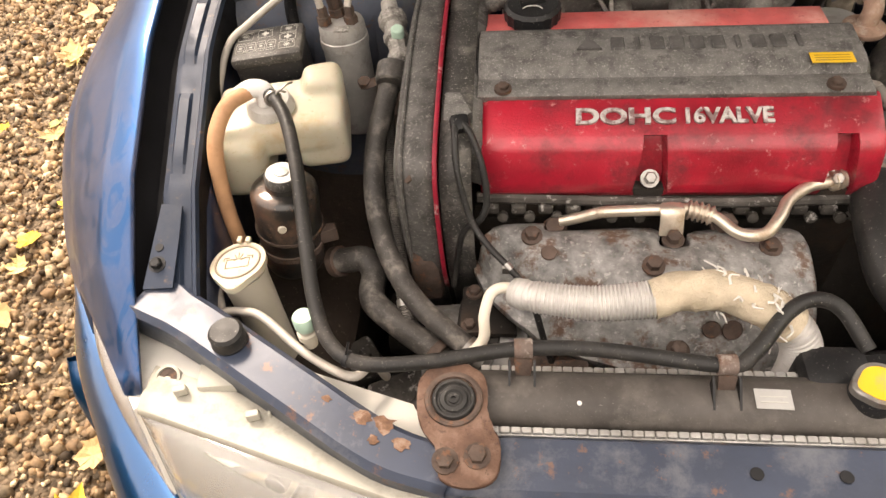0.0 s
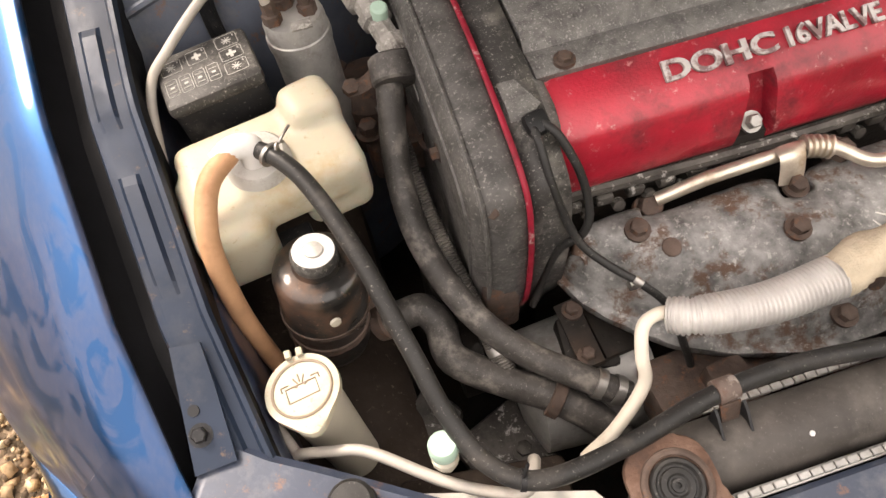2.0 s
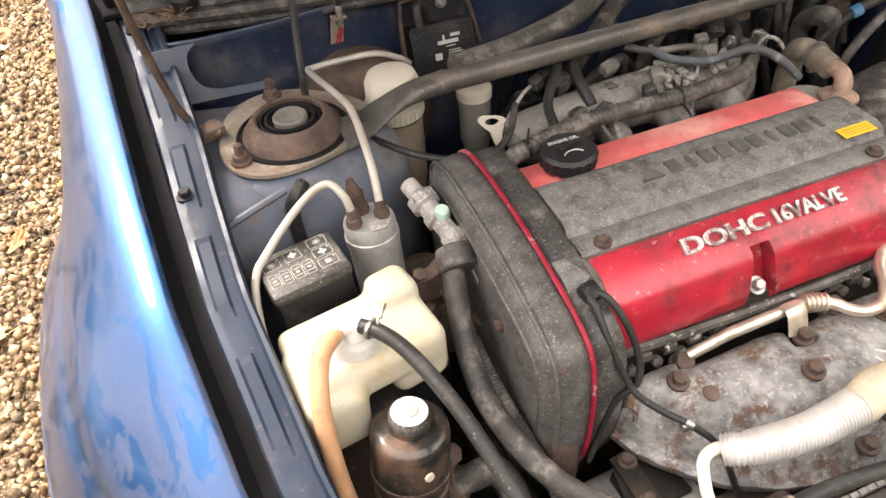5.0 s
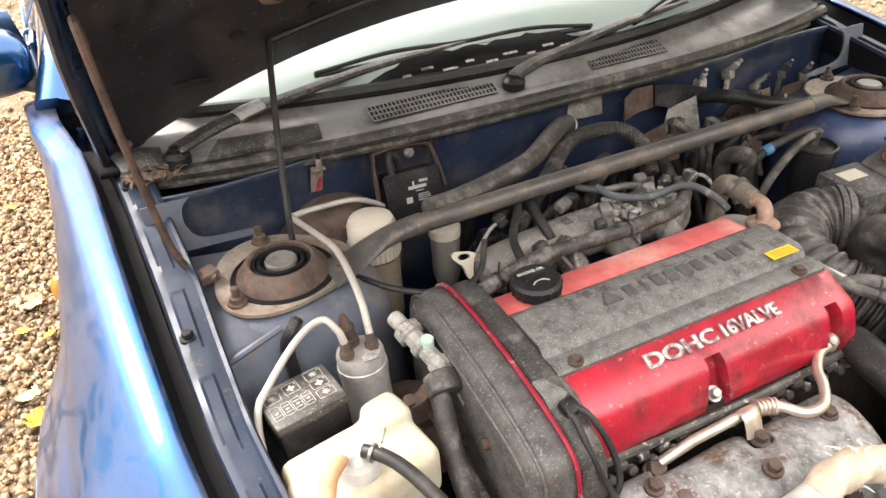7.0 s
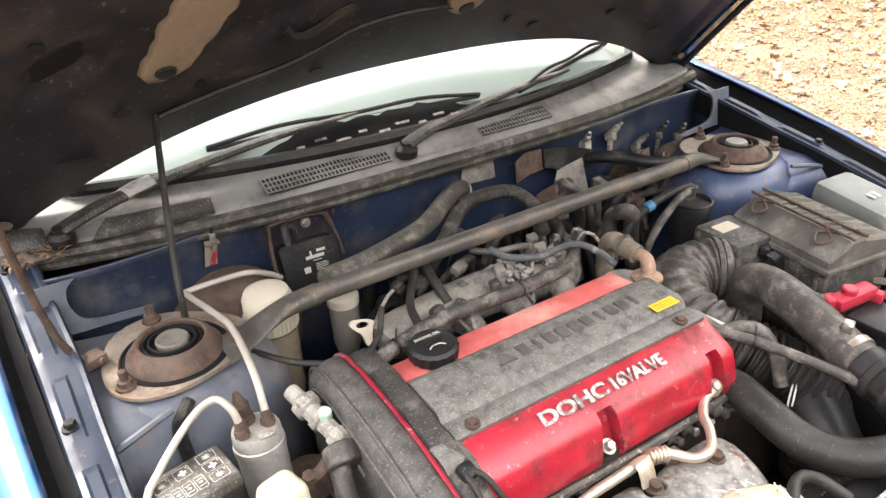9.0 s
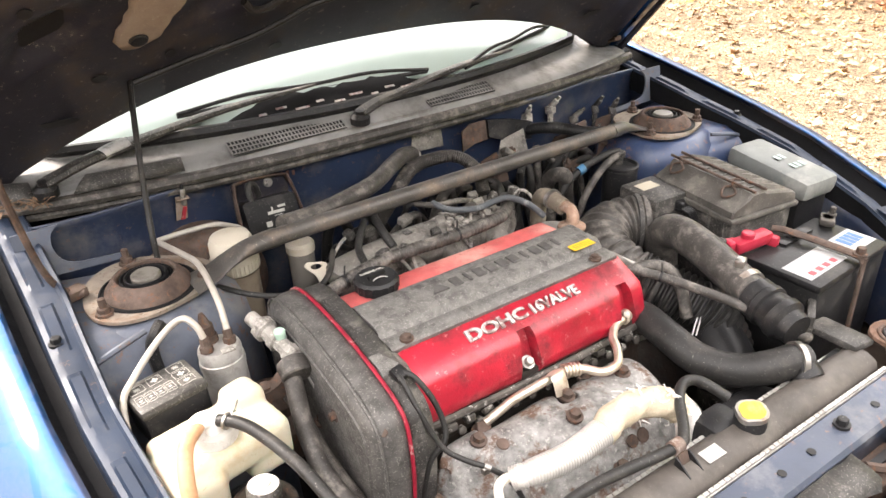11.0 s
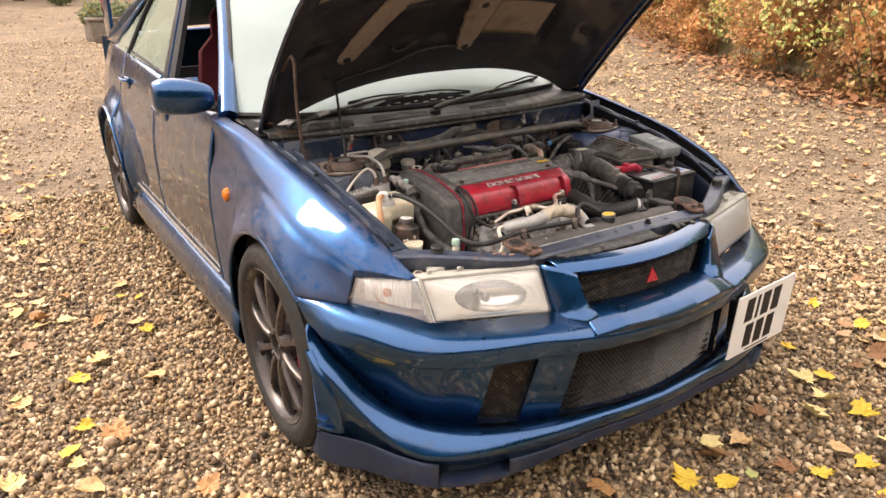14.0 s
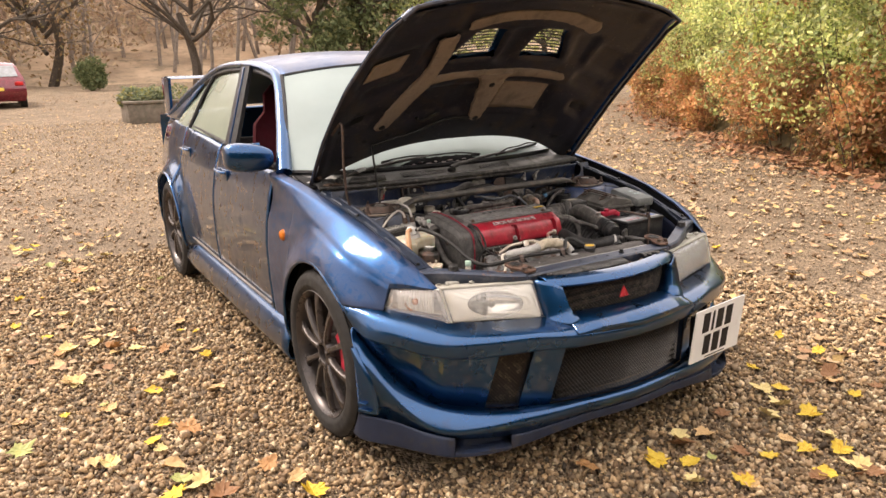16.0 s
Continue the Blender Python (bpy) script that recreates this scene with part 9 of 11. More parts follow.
part("frayed_strand", bm, mat("white_glass_strand", (0.62, 0.60, 0.56), 0.8, bump=0), slv, "white frayed strands", kind="stuff")
bm = B()
tube(bm, [(-0.036, -0.420, 0.696), (-0.020, -0.428, 0.680), (-0.011, -0.433, 0.652), (-0.012, -0.438, 0.61), (-0.016, -0.440, 0.54)], 0.0172, 20, 6, ribs=280, rib_h=0.0014)
part("lower_sleeve", bm, WRAP, slv)

# ---- radiator ----
rad = thing("radiator", (0, -0.49, 0.25), "black radiator with yellow-lidded filler cap", "radiator")
bm = B()
rows = [[V((x, y, z)) for y, z in ((-0.468, 0.62), (-0.466, 0.664), (-0.470, 0.678), (-0.482, 0.686), (-0.500, 0.686), (-0.514, 0.680), (-0.521, 0.664), (-0.523, 0.640), (-0.523, 0.62))] for x in (-0.310, -0.300, -0.2, -0.1, 0.0, 0.1, 0.2, 0.262, 0.272)]
vs = grid(bm, rows)
fill(bm, vs[0])
fill(bm, vs[-1])
part("top_tank", bm, TANKDUST, rad, "dusty black plastic top tank", sharp=60)
bm = B()
box(bm, (-0.02, -0.495, 0.44), (0.60, 0.035, 0.37), bev=0.004)
part("core", bm, CORE, rad)
bm = B()
for k in range(62):
    box(bm, (-0.300 + k * 0.0093, -0.5275, 0.676), (0.0084, 0.0055, 0.005), bev=0.0008, seg=1)
part("crimped_seam", bm, ALLOY, rad, "pale crimped seam of the tank", kind="stuff")
bm = B()
for k in range(62):
    box(bm, (-0.300 + k * 0.0093, -0.4625, 0.668), (0.0084, 0.0055, 0.005), bev=0.0008, seg=1)
part("crimped_seam", bm, ALLOY, rad, "pale rear crimped seam of the tank", kind="stuff")
bm = B()
box(bm, (-0.018, -0.5275, 0.6725), (0.59, 0.008, 0.004), bev=0.001)
part("seam_strip", bm, ALLOY, rad)
bm = B()
slab(bm, [(-0.015, -0.010), (0.015, -0.010), (0.015, 0.008), (-0.015, 0.008)], (-0.057, -0.496, 0.6868), (1, -0.02, 0), (0, 1, 0.08), 0.0006)
sl = part("label", bm, STEEL_LABEL, rad, "white paper label")
bm = B()
for k in range(3):
    box(bm, (-0.057, -0.500 + 0.005 * k, 0.6876), (0.022, 0.0012, 0.0003), bev=0)
part("label_bar", bm, SILK, sl, kind="stuff")
bm = B()
lathe(bm, (-0.218, -0.5045, 0.6848), (0, -0.3, 1), [(0.0022, 0), (0.0018, 0.0006)], 9)
part("paint_spot", bm, WHITE, rad)
bm = B()
lathe(bm, (0.024, -0.490, 0.675), (0, 0, 1), [(0.020, 0), (0.020, 0.018), (0.018, 0.022)], 24)
box(bm, (0.005, -0.462, 0.655), (0.06, 0.05, 0.06), bev=0.012)
part("filler_neck", bm, BLACKP, rad)
bm = B()
out = []
for k in range(48):
    a = 2 * math.pi * k / 48
    r = 0.0195 + 0.0040 * max(0, math.cos(2 * a)) ** 3
    out.append((r * math.cos(a), r * math.sin(a)))
slab(bm, out, (0.024, -0.490, 0.698), (1, 0.2, 0), (-0.2, 1, 0), 0.007, 0.002)
rc = part("cap", bm, STEEL, rad, "steel pressure cap")
bm = B()
slab(bm, [(u * 0.80, v * 0.80) for u, v in out], (0.024, -0.490, 0.7052), (1, 0.2, 0), (-0.2, 1, 0), 0.0006)
part("cap_label", bm, YELLOW, rc, "yellow cap label")
bm = B()
rows = []
tube(bm, [(0.17, -0.480, 0.672), (0.173, -0.468, 0.680), (0.170, -0.458, 0.688)], 0.0225, 18, 4)
part("hose_stub", bm, BLACKP, rad)
loose("top_radiator_hose", [(0.100, -0.225, 0.672), (0.090, -0.262, 0.690), (0.082, -0.315, 0.688), (0.085, -0.365, 0.678), (0.108, -0.410, 0.676), (0.140, -0.440, 0.685), (0.165, -0.452, 0.690), (0.185, -0.462, 0.688)], 0.0235, RUBBER, "thick black top radiator hose", n=20, ends=(("clip", 0.04), ("clip", 0.92)))
bm = B()
box(bm, (0.22, -0.487, 0.655), (0.10, 0.05, 0.05), (0, 0, 6), bev=0.014)
part("tank_end", bm, BLACKP, rad)
fan = thing("cooling_fan", (0.10, -0.40, 0.40), "dark cooling fan shroud behind the radiator", "fan")
bm = B()
lathe(bm, (0.09, -0.455, 0.50), (0, 1, 0), [(0.15, 0), (0.15, 0.03), (0.14, 0.04), (0.135, 0.03)], 36)
part("shroud", bm, BLACKP, fan)
bm = B()
lathe(bm, (0.09, -0.43, 0.50), (0, 1, 0), [(0.04, 0), (0.045, 0.03), (0.03, 0.05), (0.005, 0.052)], 24)
part("motor", bm, BLACKP, fan)
for k in range(6):
    a = 2 * math.pi * k / 6
    bm = B()
    d, e = V((math.cos(a), 0, math.sin(a))), V((-math.sin(a), 0, math.cos(a)))
    c = V((0.09, -0.425, 0.50))
    grid(bm, [[c + d * r + e * w + V((0, w * 0.4, 0)) for w in (-0.025, 0, 0.025)] for r in (0.04, 0.08, 0.13)])
    part("fan_blade", bm, BLACKP, fan, solid=0.003)

# ---- left side of the bay: intake, airbox, battery ----
aft = thing("intake_hose", (0.20, -0.12, 0.62), "ribbed black rubber intake hose", "hose", "hoses in the bay")
bm = B()
tube(bm, [(0.288, -0.085, 0.718), (0.258, -0.064, 0.716), (0.222, -0.058, 0.714), (0.184, -0.074, 0.711), (0.160, -0.112, 0.704), (0.163, -0.160, 0.692), (0.185, -0.210, 0.676)], [(0, 0.047), (0.2, 0.046), (0.6, 0.044), (1, 0.042)], 26, 6, ribs=52, rib_h=0.0045)
part("elbow", bm, RUBDUST, aft)
bm = B()
tube(bm, [(0.167, -0.175, 0.690), (0.195, -0.225, 0.672), (0.225, -0.27, 0.645), (0.240, -0.30, 0.60), (0.235, -0.32, 0.53)], 0.041, 24, 6, ribs=95, rib_h=0.006)
part("bellows", bm, RUBBER, aft)
for r0 in (0.014,):
    bm = B()
    lathe(bm, V((0.286, -0.084, 0.718)) + V((-0.82, 0.57, 0)).normalized() * r0, (-0.82, 0.57, 0.0), [(0.0485, 0), (0.0525, 0.001), (0.0525, 0.009), (0.0485, 0.010)], 32)
    part("band_clip", bm, DUSTYP, aft)
bm = B()
lathe(bm, (0.20, -0.345, 0.58), (0.25, 0.6, 0.35), [(0.05, 0), (0.052, 0.03), (0.05, 0.07)], 28)
part("lower_duct", bm, BLACKP, aft, "black plastic duct")
bm = B()
for k in (0, 1):
    tube(bm, [(0.155 + 0.012 * k, -0.300, 0.640 + 0.006 * k), (0.185 + 0.012 * k, -0.285, 0.662 + 0.006 * k), (0.225 + 0.012 * k, -0.268, 0.668 + 0.006 * k)], 0.0014, 5)
part("chalk_line", bm, WHITE, aft, "two white paint lines")
pip = loose("boost_pipe", [(0.268, -0.140, 0.66), (0.266, -0.138, 0.70), (0.258, -0.150, 0.735), (0.250, -0.185, 0.750), (0.237, -0.250, 0.747), (0.223, -0.315, 0.734), (0.214, -0.352, 0.728)], 0.0285, RUBDUST, "thick black boost hose to the intercooler", n=20)
bm = B()
dv = V((-0.10, -0.62, -0.10)).normalized()
lathe(bm, V((0.222, -0.328, 0.7315)), dv, [(0.0268, 0), (0.030, 0.001), (0.030, 0.012), (0.0268, 0.013)], 26)
box(bm, (0.222, -0.318, 0.765), (0.020, 0.014, 0.014), (0, 0, 20), bev=0.003)
part("hose_clamp", bm, STEEL, pip, "bright worm-drive clamp")
bm = B()
lathe(bm, V((0.2155, -0.350, 0.728)), dv, [(0.029, 0), (0.031, 0.002), (0.031, 0.020), (0.033, 0.022), (0.033, 0.032), (0.029, 0.034), (0.031, 0.050), (0.033, 0.052), (0.033, 0.064), (0.026, 0.07), (0.024, 0.085)], 28)
part("coupler", bm, BLACKP, pip, "ribbed black plastic coupler")
loose("breather_hose", [(0.075, -0.200, 0.742), (0.098, -0.215, 0.748), (0.135, -0.225, 0.748), (0.160, -0.240, 0.738), (0.168, -0.262, 0.71), (0.165, -0.28, 0.67)], 0.0095, RUBDUST, "brown-dusted breather hose beside the cam cover", n=12)
loose("wiring_loom", [(0.088, -0.185, 0.765), (0.105, -0.218, 0.750), (0.130, -0.250, 0.742), (0.155, -0.300, 0.735), (0.185, -0.360, 0.722), (0.215, -0.425, 0.700), (0.235, -0.435, 0.69)], 0.0072, RUBDUST, "taped wiring loom to the front", "cable", ends=(("tie", 0.35),))
alu = thing("cable_bracket", (0.09, -0.21, 0.74), "bare alloy cable bracket", "bracket")
bm = B()
slab(bm, [(0, 0), (0.055, 0), (0.06, 0.010), (0.01, 0.012)], (0.080, -0.175, 0.768), (0.55, -0.75, -0.3), (0.5, 0.4, 0.1), 0.003)
part("strip", bm, STEEL, alu)
mfs = thing("air_flow_sensor", (0.31, -0.08, 0.72), "dusty black air flow sensor with a label", "sensor")
bm = B()
box(bm, (0.322, -0.064, 0.744), (0.082, 0.092, 0.050), (0, 0, -3), bev=0.006)
part("case", bm, DUSTYP, mfs)
bm = B()
slab(bm, [(-0.020, -0.013), (0.020, -0.013), (0.020, 0.013), (-0.020, 0.013)], (0.318, -0.050, 0.7692), (1, -0.05, 0), (0.05, 1, 0), 0.0006)
part("label", bm, mat("tan_label", (0.42, 0.38, 0.30), 0.7, bump=0), mfs, "faded tan label")
bm = B()
for k in range(5):
    box(bm, (0.330 + 0.002 * k, -0.118 + 0.002 * k, 0.752 - 0.006 * (k % 2)), (0.012, 0.016, 0.014), (0, 0, 15), bev=0.002, seg=1)
    tube(bm, [(0.325 + 0.004 * k, -0.125, 0.75), (0.330 + 0.004 * k, -0.138, 0.742), (0.335 + 0.004 * k, -0.145, 0.72)], 0.0016, 5)
part("plug", bm, BLACKP, mfs)
abx = thing("air_filter_box", (0.40, -0.15, 0.55), "dusty black air filter box with clips", "airbox")
AB = pose(0.446, -0.115, 0.775, 0, 0, -7)
bm = B()
box(bm, AB @ V((-0.020, -0.022, -0.105)), (0.146, 0.186, 0.17), (0, 0, -7), bev=0.010)
part("base", bm, DUSTYP, abx)
for k in range(5):
    bm = B()
    box(bm, AB @ V((-0.095, -0.100 + 0.034 * k, -0.070)), (0.006, 0.007, 0.090), (0, 0, -7), bev=0.002, seg=1)
    part("wall_rib", bm, DUSTYP, abx)
bm = B()
box(bm, AB @ V((-0.021, -0.022, -0.020)), (0.160, 0.198, 0.010), (0, 0, -7), bev=0.003)
part("joint_flange", bm, AIRLID, abx)
bm = B()
sec = [(-0.096, -0.016), (-0.095, -0.004), (-0.088, 0.002), (-0.064, 0.014), (-0.057, 0.023), (-0.030, 0.025), (-0.024, 0.020), (0.046, 0.004), (0.054, -0.003), (0.055, -0.016)]
vs = grid(bm, [[AB @ V((u * sh_ - 0.031 * (1 - sh_), v, h * (1 if sh_ == 1 else 0.8))) for u, h in sec] for v, sh_ in ((-0.117, 0.96), (-0.113, 1.0), (-0.06, 1.0), (0.0, 1.0), (0.06, 1.0), (0.070, 1.0), (0.073, 0.96))])
fill(bm, vs[0])
fill(bm, vs[-1])
lid = part("lid", bm, AIRLID, abx, "ribbed dusty lid", sharp=30)
for k in range(7):
    # wedge-shaped ribs fall from the ridge to the back edge
    bm = B()
    v0 = -0.100 + 0.026 * k
    tri_ = [bm.verts.new(AB @ V(p)) for p in ((-0.026, v0 - 0.008, 0.018), (-0.026, v0 + 0.008, 0.018), (-0.026, v0, 0.030), (0.044, v0 - 0.0012, 0.002), (0.044, v0 + 0.0012, 0.002), (0.040, v0, 0.0085))]
    for f_ in ((0, 2, 1), (3, 4, 5), (0, 3, 5, 2), (1, 2, 5, 4), (0, 1, 4, 3)):
        bm.faces.new([tri_[q] for q in f_])
    part("lid_rib", bm, AIRLID, lid)
for u in (-0.056, -0.031):
    bm = B()
    rod(bm, AB @ V((u, -0.120, 0.027)), AB @ V((u, 0.076, 0.028)), 0.0026, n=8)
    part("clip_rail", bm, RUST, lid, "rusty clip wire")
for v in (-0.078, 0.045):
    bm = B()
    tube(bm, [AB @ V((-0.052, v - 0.014, 0.026)), AB @ V((-0.068, v + 0.012, 0.020)), AB @ V((-0.084, v, 0.010)), AB @ V((-0.070, v - 0.014, 0.018)), AB @ V((-0.050, v + 0.014, 0.028)), AB @ V((-0.012, v + 0.004, 0.020))], 0.0022, 6, 5)
    part("wire_clip", bm, RUST, lid)
for k in range(9):
    bm = B()
    box(bm, AB @ V((-0.0435, -0.098 + 0.020 * k, 0.0252)), (0.018, 0.0032, 0.004), (0, 0, -7), bev=0.001, seg=1)
    part("lid_tooth", bm, AIRLID, lid)
flx = thing("fuse_box", (0.53, -0.19, 0.62), "grey-topped fuse box beside the wing", "fuse box")
FB = pose(0.570, -0.150, 0.768, 6, 0, -4)
bm = B()
box(bm, FB @ V((0, 0, -0.06)), (0.084, 0.165, 0.085), (0, 0, -4), bev=0.008)
part("base", bm, BLACKP, flx)
bm = B()
box(bm, FB @ V((0, 0, 0.0)), (0.092, 0.180, 0.040), (6, 0, -4), bev=0.012)
fl = part("lid", bm, mat("pale_dusty_lid", (0.16, 0.17, 0.165), 0.6, stain=((0.30, 0.30, 0.28), 0.3, 12), bump=0.15), flx, "pale dusty lid")
bm = B()
for k in range(5):
    box(bm, FB @ V((-0.012 + 0.012 * (k % 3), -0.03 + 0.035 * (k // 3), 0.0232)), (0.008, 0.016, 0.0006), (6, 0, -4), bev=0)
part("symbol_print", bm, mat("green_grey_print", (0.32, 0.40, 0.38), 0.6, bump=0), fl, kind="stuff")
bat = thing("battery", (0.40, -0.335, 0.52), "black car battery with stickers and rusty clamp bar", "battery")
BT = pose(0.397, -0.338, 0.735, 0, 0, 3)
bm = B()
box(bm, BT @ V((0, 0, -0.095)), (0.208, 0.122, 0.17), (0, 0, 3), bev=0.006)
part("case", bm, BLACKP, bat)
bm = B()
box(bm, BT @ V((0, 0, -0.006)), (0.212, 0.126, 0.014), (0, 0, 3), bev=0.004)
part("top", bm, BLACKP, bat)
STICKER = mat("dusty_battery_sticker", (0.33, 0.33, 0.335), 0.5, var=0.1, stain=((0.25, 0.22, 0.19), 0.22, 26), bump=0.03)
STICKBLUE = mat("blue_sticker_print", (0.05, 0.12, 0.36), 0.5, bump=0)
STICKRED = mat("red_sticker_print", (0.34, 0.06, 0.07), 0.5, bump=0)
for u, w, m_ in ((-0.045, 0.105, STICKER), (0.070, 0.062, STICKER)):
    bm = B()
    slab(bm, [(u - w / 2, -0.044), (u + w / 2, -0.044), (u + w / 2, 0.004), (u - w / 2, 0.004)], BT @ V((0, 0, 0.0012)), BT.to_3x3() @ V((1, 0, 0)), BT.to_3x3() @ V((0, 1, 0)), 0.0006)
    lb_ = part("sticker", bm, m_, bat, "white battery sticker")
    bm = B()
    for k in range(4):
        box(bm, BT @ V((u - w * 0.30 + w * 0.19 * k, -0.016 if u > 0 else -0.034, 0.0021)), (w * (0.15 if u > 0 else 0.11), 0.026 if u > 0 else 0.010, 0.0004), (0, 0, 3), bev=0)
    part("sticker_bar", bm, STICKBLUE if u > 0 else STICKRED, lb_, kind="stuff")
bm = B()
box(bm, BT @ V((-0.072, 0.074, 0.012)), (0.074, 0.026, 0.020), (0, -4, -9), bev=0.005)
box(bm, BT @ V((-0.104, 0.088, 0.006)), (0.024, 0.024, 0.026), (0, 0, -20), bev=0.005)
box(bm, BT @ V((-0.040, 0.064, 0.008)), (0.016, 0.036, 0.018), (0, 0, 14), bev=0.004)
lathe(bm, BT @ V((-0.080, 0.076, 0.020)), (0, 0, 1), [(0.011, 0), (0.011, 0.008), (0.009, 0.010), (0.002, 0.0105)], 16)
part("terminal_cover", bm, TERMRED, bat, "red positive terminal cover")
bm = B()
tube(bm, [BT @ V((-0.098, 0.098, 0.008)), BT @ V((-0.108, 0.085, -0.02)), BT @ V((-0.112, 0.075, -0.10))], 0.010, 10, ribs=220, rib_h=0.002)
part("lead", bm, BLACKP, bat)
bm = B()
lathe(bm, BT @ V((0.092, 0.035, 0.0)), (0, 0, 1), [(0.011, 0), (0.010, 0.016)], 14)
box(bm, BT @ V((0.092, 0.035, 0.010)), (0.035, 0.024, 0.012), (0, 0, 30), bev=0.004)
bolt(bm, BT @ V((0.105, 0.035, 0.016)), (0, 0, 1), 0.005, 0.012)
part("negative_clamp", bm, GRIME, bat)
bm = B()
tube(bm, [BT @ V((-0.004, 0.078, 0.010)), BT @ V((0.002, 0.06, 0.012)), BT @ V((0.006, 0.0, 0.012)), BT @ V((0.010, -0.058, 0.010)), BT @ V((0.010, -0.068, 0.002))], 0.009, 8, 5, flat=0.45)
bolt(bm, BT @ V((0.010, -0.060, 0.014)), (0, 0, 1), 0.007, 0.01)
rod(bm, BT @ V((0.010, -0.068, 0.01)), BT @ V((0.000, -0.074, -0.14)), 0.004, n=8)
part("hold_down_bar", bm, RUST, bat, "rusty hold-down bar and rod")
for k in range(3):
    bm = B()
    box(bm, BT @ V((0.0 + 0.03 * k - 0.02, 0.045, 0.0035)), (0.024, 0.018, 0.004), (0, 0, 3), bev=0.0015)
    part("vent_plug", bm, BLACKP, bat)
sh = thing("battery_shield", (0.29, -0.43, 0.60), "black plastic guard beside the battery", "guard")
bm = B()
box(bm, (0.275, -0.410, 0.675), (0.012, 0.055, 0.075), (0, 0, -60), bev=0.004)
box(bm, (0.284, -0.452, 0.684), (0.046, 0.080, 0.012), (-4, 4, -4), bev=0.004)
part("panel", bm, DUSTYP, sh)
rel = thing("relay", (0.265, -0.255, 0.72), "small grey relay block", "relay")
bm = B()
box(bm, (0.268, -0.240, 0.742), (0.024, 0.030, 0.030), (0, 0, 17), bev=0.004)
part("case", bm, DUSTYP, rel)
# rear left clutter by the firewall
fpb = thing("firewall_bracket", (0.20, 0.28, 0.79), "black pressed bracket with rusty end on the firewall", "bracket")
bm = B()
slab(bm, [(0, -0.020), (0.026, -0.008), (0.062, -0.002), (0.062, 0.036), (0.022, 0.034), (0.002, 0.020)], (0.138, 0.274, 0.803), (1, -0.10, -0.05), (0, 0.15, 1), 0.004)
part("plate", bm, RUST, fpb, "rusty bracket end")
bm = B()
slab(bm, [(0, 0), (0.03, -0.004), (0.106, -0.004), (0.110, 0.034), (0.06, 0.039), (0, 0.037)], (0.196, 0.266, 0.801), (1, -0.08, -0.20), (0, 0.15, 1), 0.008, 0.002)
part("arm", bm, BLACKP, fpb)
# Small black turned disc paints a hole's shade.
bm = B()
lathe(bm, (0.272, 0.2575, 0.806), (0.0, -1, 0.15), [(0.009, 0), (0.009, 0.004), (0.006, 0.0045), (0.005, 0.001)], 16)
part("hole_rim", bm, FLATBLACK, fpb)
bm = B()
slab(bm, [(0, 0), (0.075, 0.004), (0.072, 0.04), (0.008, 0.044)], (0.025, 0.283, 0.806), (1, 0, -0.1), (0, 0.1, 1), 0.002)
part("data_plate", bm, PLENUM, fpb, "dull metal data plate")
loose("servo_pipe", [(0.296, 0.258, 0.796), (0.310, 0.232, 0.804), (0.332, 0.196, 0.808), (0.366, 0.150, 0.804), (0.43, 0.125, 0.798)], 0.0120, BLACKP, "satin black pipe to the strut tower", "pipe", n=14)
vac = thing("vapour_canister", (0.37, 0.02, 0.60), "round black vapour canister with pipes", "canister")
bm = B()
lathe(bm, (0.347, 0.042, 0.60), (0, 0, 1), [(0.031, 0), (0.033, 0.01), (0.033, 0.168), (0.0345, 0.169), (0.0345, 0.175), (0.031, 0.176), (0.029, 0.170), (0.004, 0.172)], 32)
part("can", bm, BLACKP, vac)
bm = B()
lathe(bm, (0.352, 0.052, 0.770), (0, 0, 1), [(0.008, 0), (0.008, 0.016), (0.012, 0.018), (0.012, 0.026)], 12)
part("stub", bm, DUSTYP, vac)
loose("vapour_hose", [(0.352, 0.054, 0.796), (0.332, 0.060, 0.795), (0.300, 0.066, 0.786), (0.268, 0.070, 0.774), (0.235, 0.076, 0.745), (0.220, 0.085, 0.70)], 0.0070, RUBBER, "black vapour hose with blue tape", n=12)
loose("vapour_hose", [(0.352, 0.050, 0.792), (0.330, 0.050, 0.786), (0.300, 0.050, 0.768), (0.272, 0.052, 0.735), (0.26, 0.06, 0.69)], 0.0070, RUBDUST, "dusty second vapour hose", n=12)
tp = thing("tape_mark", (0.270, 0.069, 0.775), "band of dull blue tape on a hose", "tape")
bm = B()
lathe(bm, (0.277, 0.0688, 0.7775), (-0.93, 0.12, -0.36), [(0.0072, 0), (0.0090, 0.0005), (0.0090, 0.014), (0.0072, 0.0145)], 18)
part("band", bm, BLUETAPE, tp)
random.seed(11)
for k in range(15):
    x0 = 0.04 + 0.024 * k + random.uniform(-0.01, 0.01)
    y0 = random.uniform(0.11, 0.25)
    loose("engine_hose", [(x0, y0, 0.66), (x0 + random.uniform(-0.02, 0.02), y0 + random.uniform(-0.03, 0.02), 0.73 + random.uniform(0, 0.03)), (x0 + random.uniform(0.0, 0.05), y0 + random.uniform(-0.05, 0.03), 0.765 + random.uniform(-0.02, 0.02)), (x0 + random.uniform(0.03, 0.08), y0 + random.uniform(-0.05, 0.05), 0.72), (x0 + 0.06, y0, 0.62)], random.choice((0.006, 0.008, 0.011, 0.014)), random.choice((RUBBER, RUBDUST, BLACKP, RUBDUST)), "dusty black hose behind the engine")
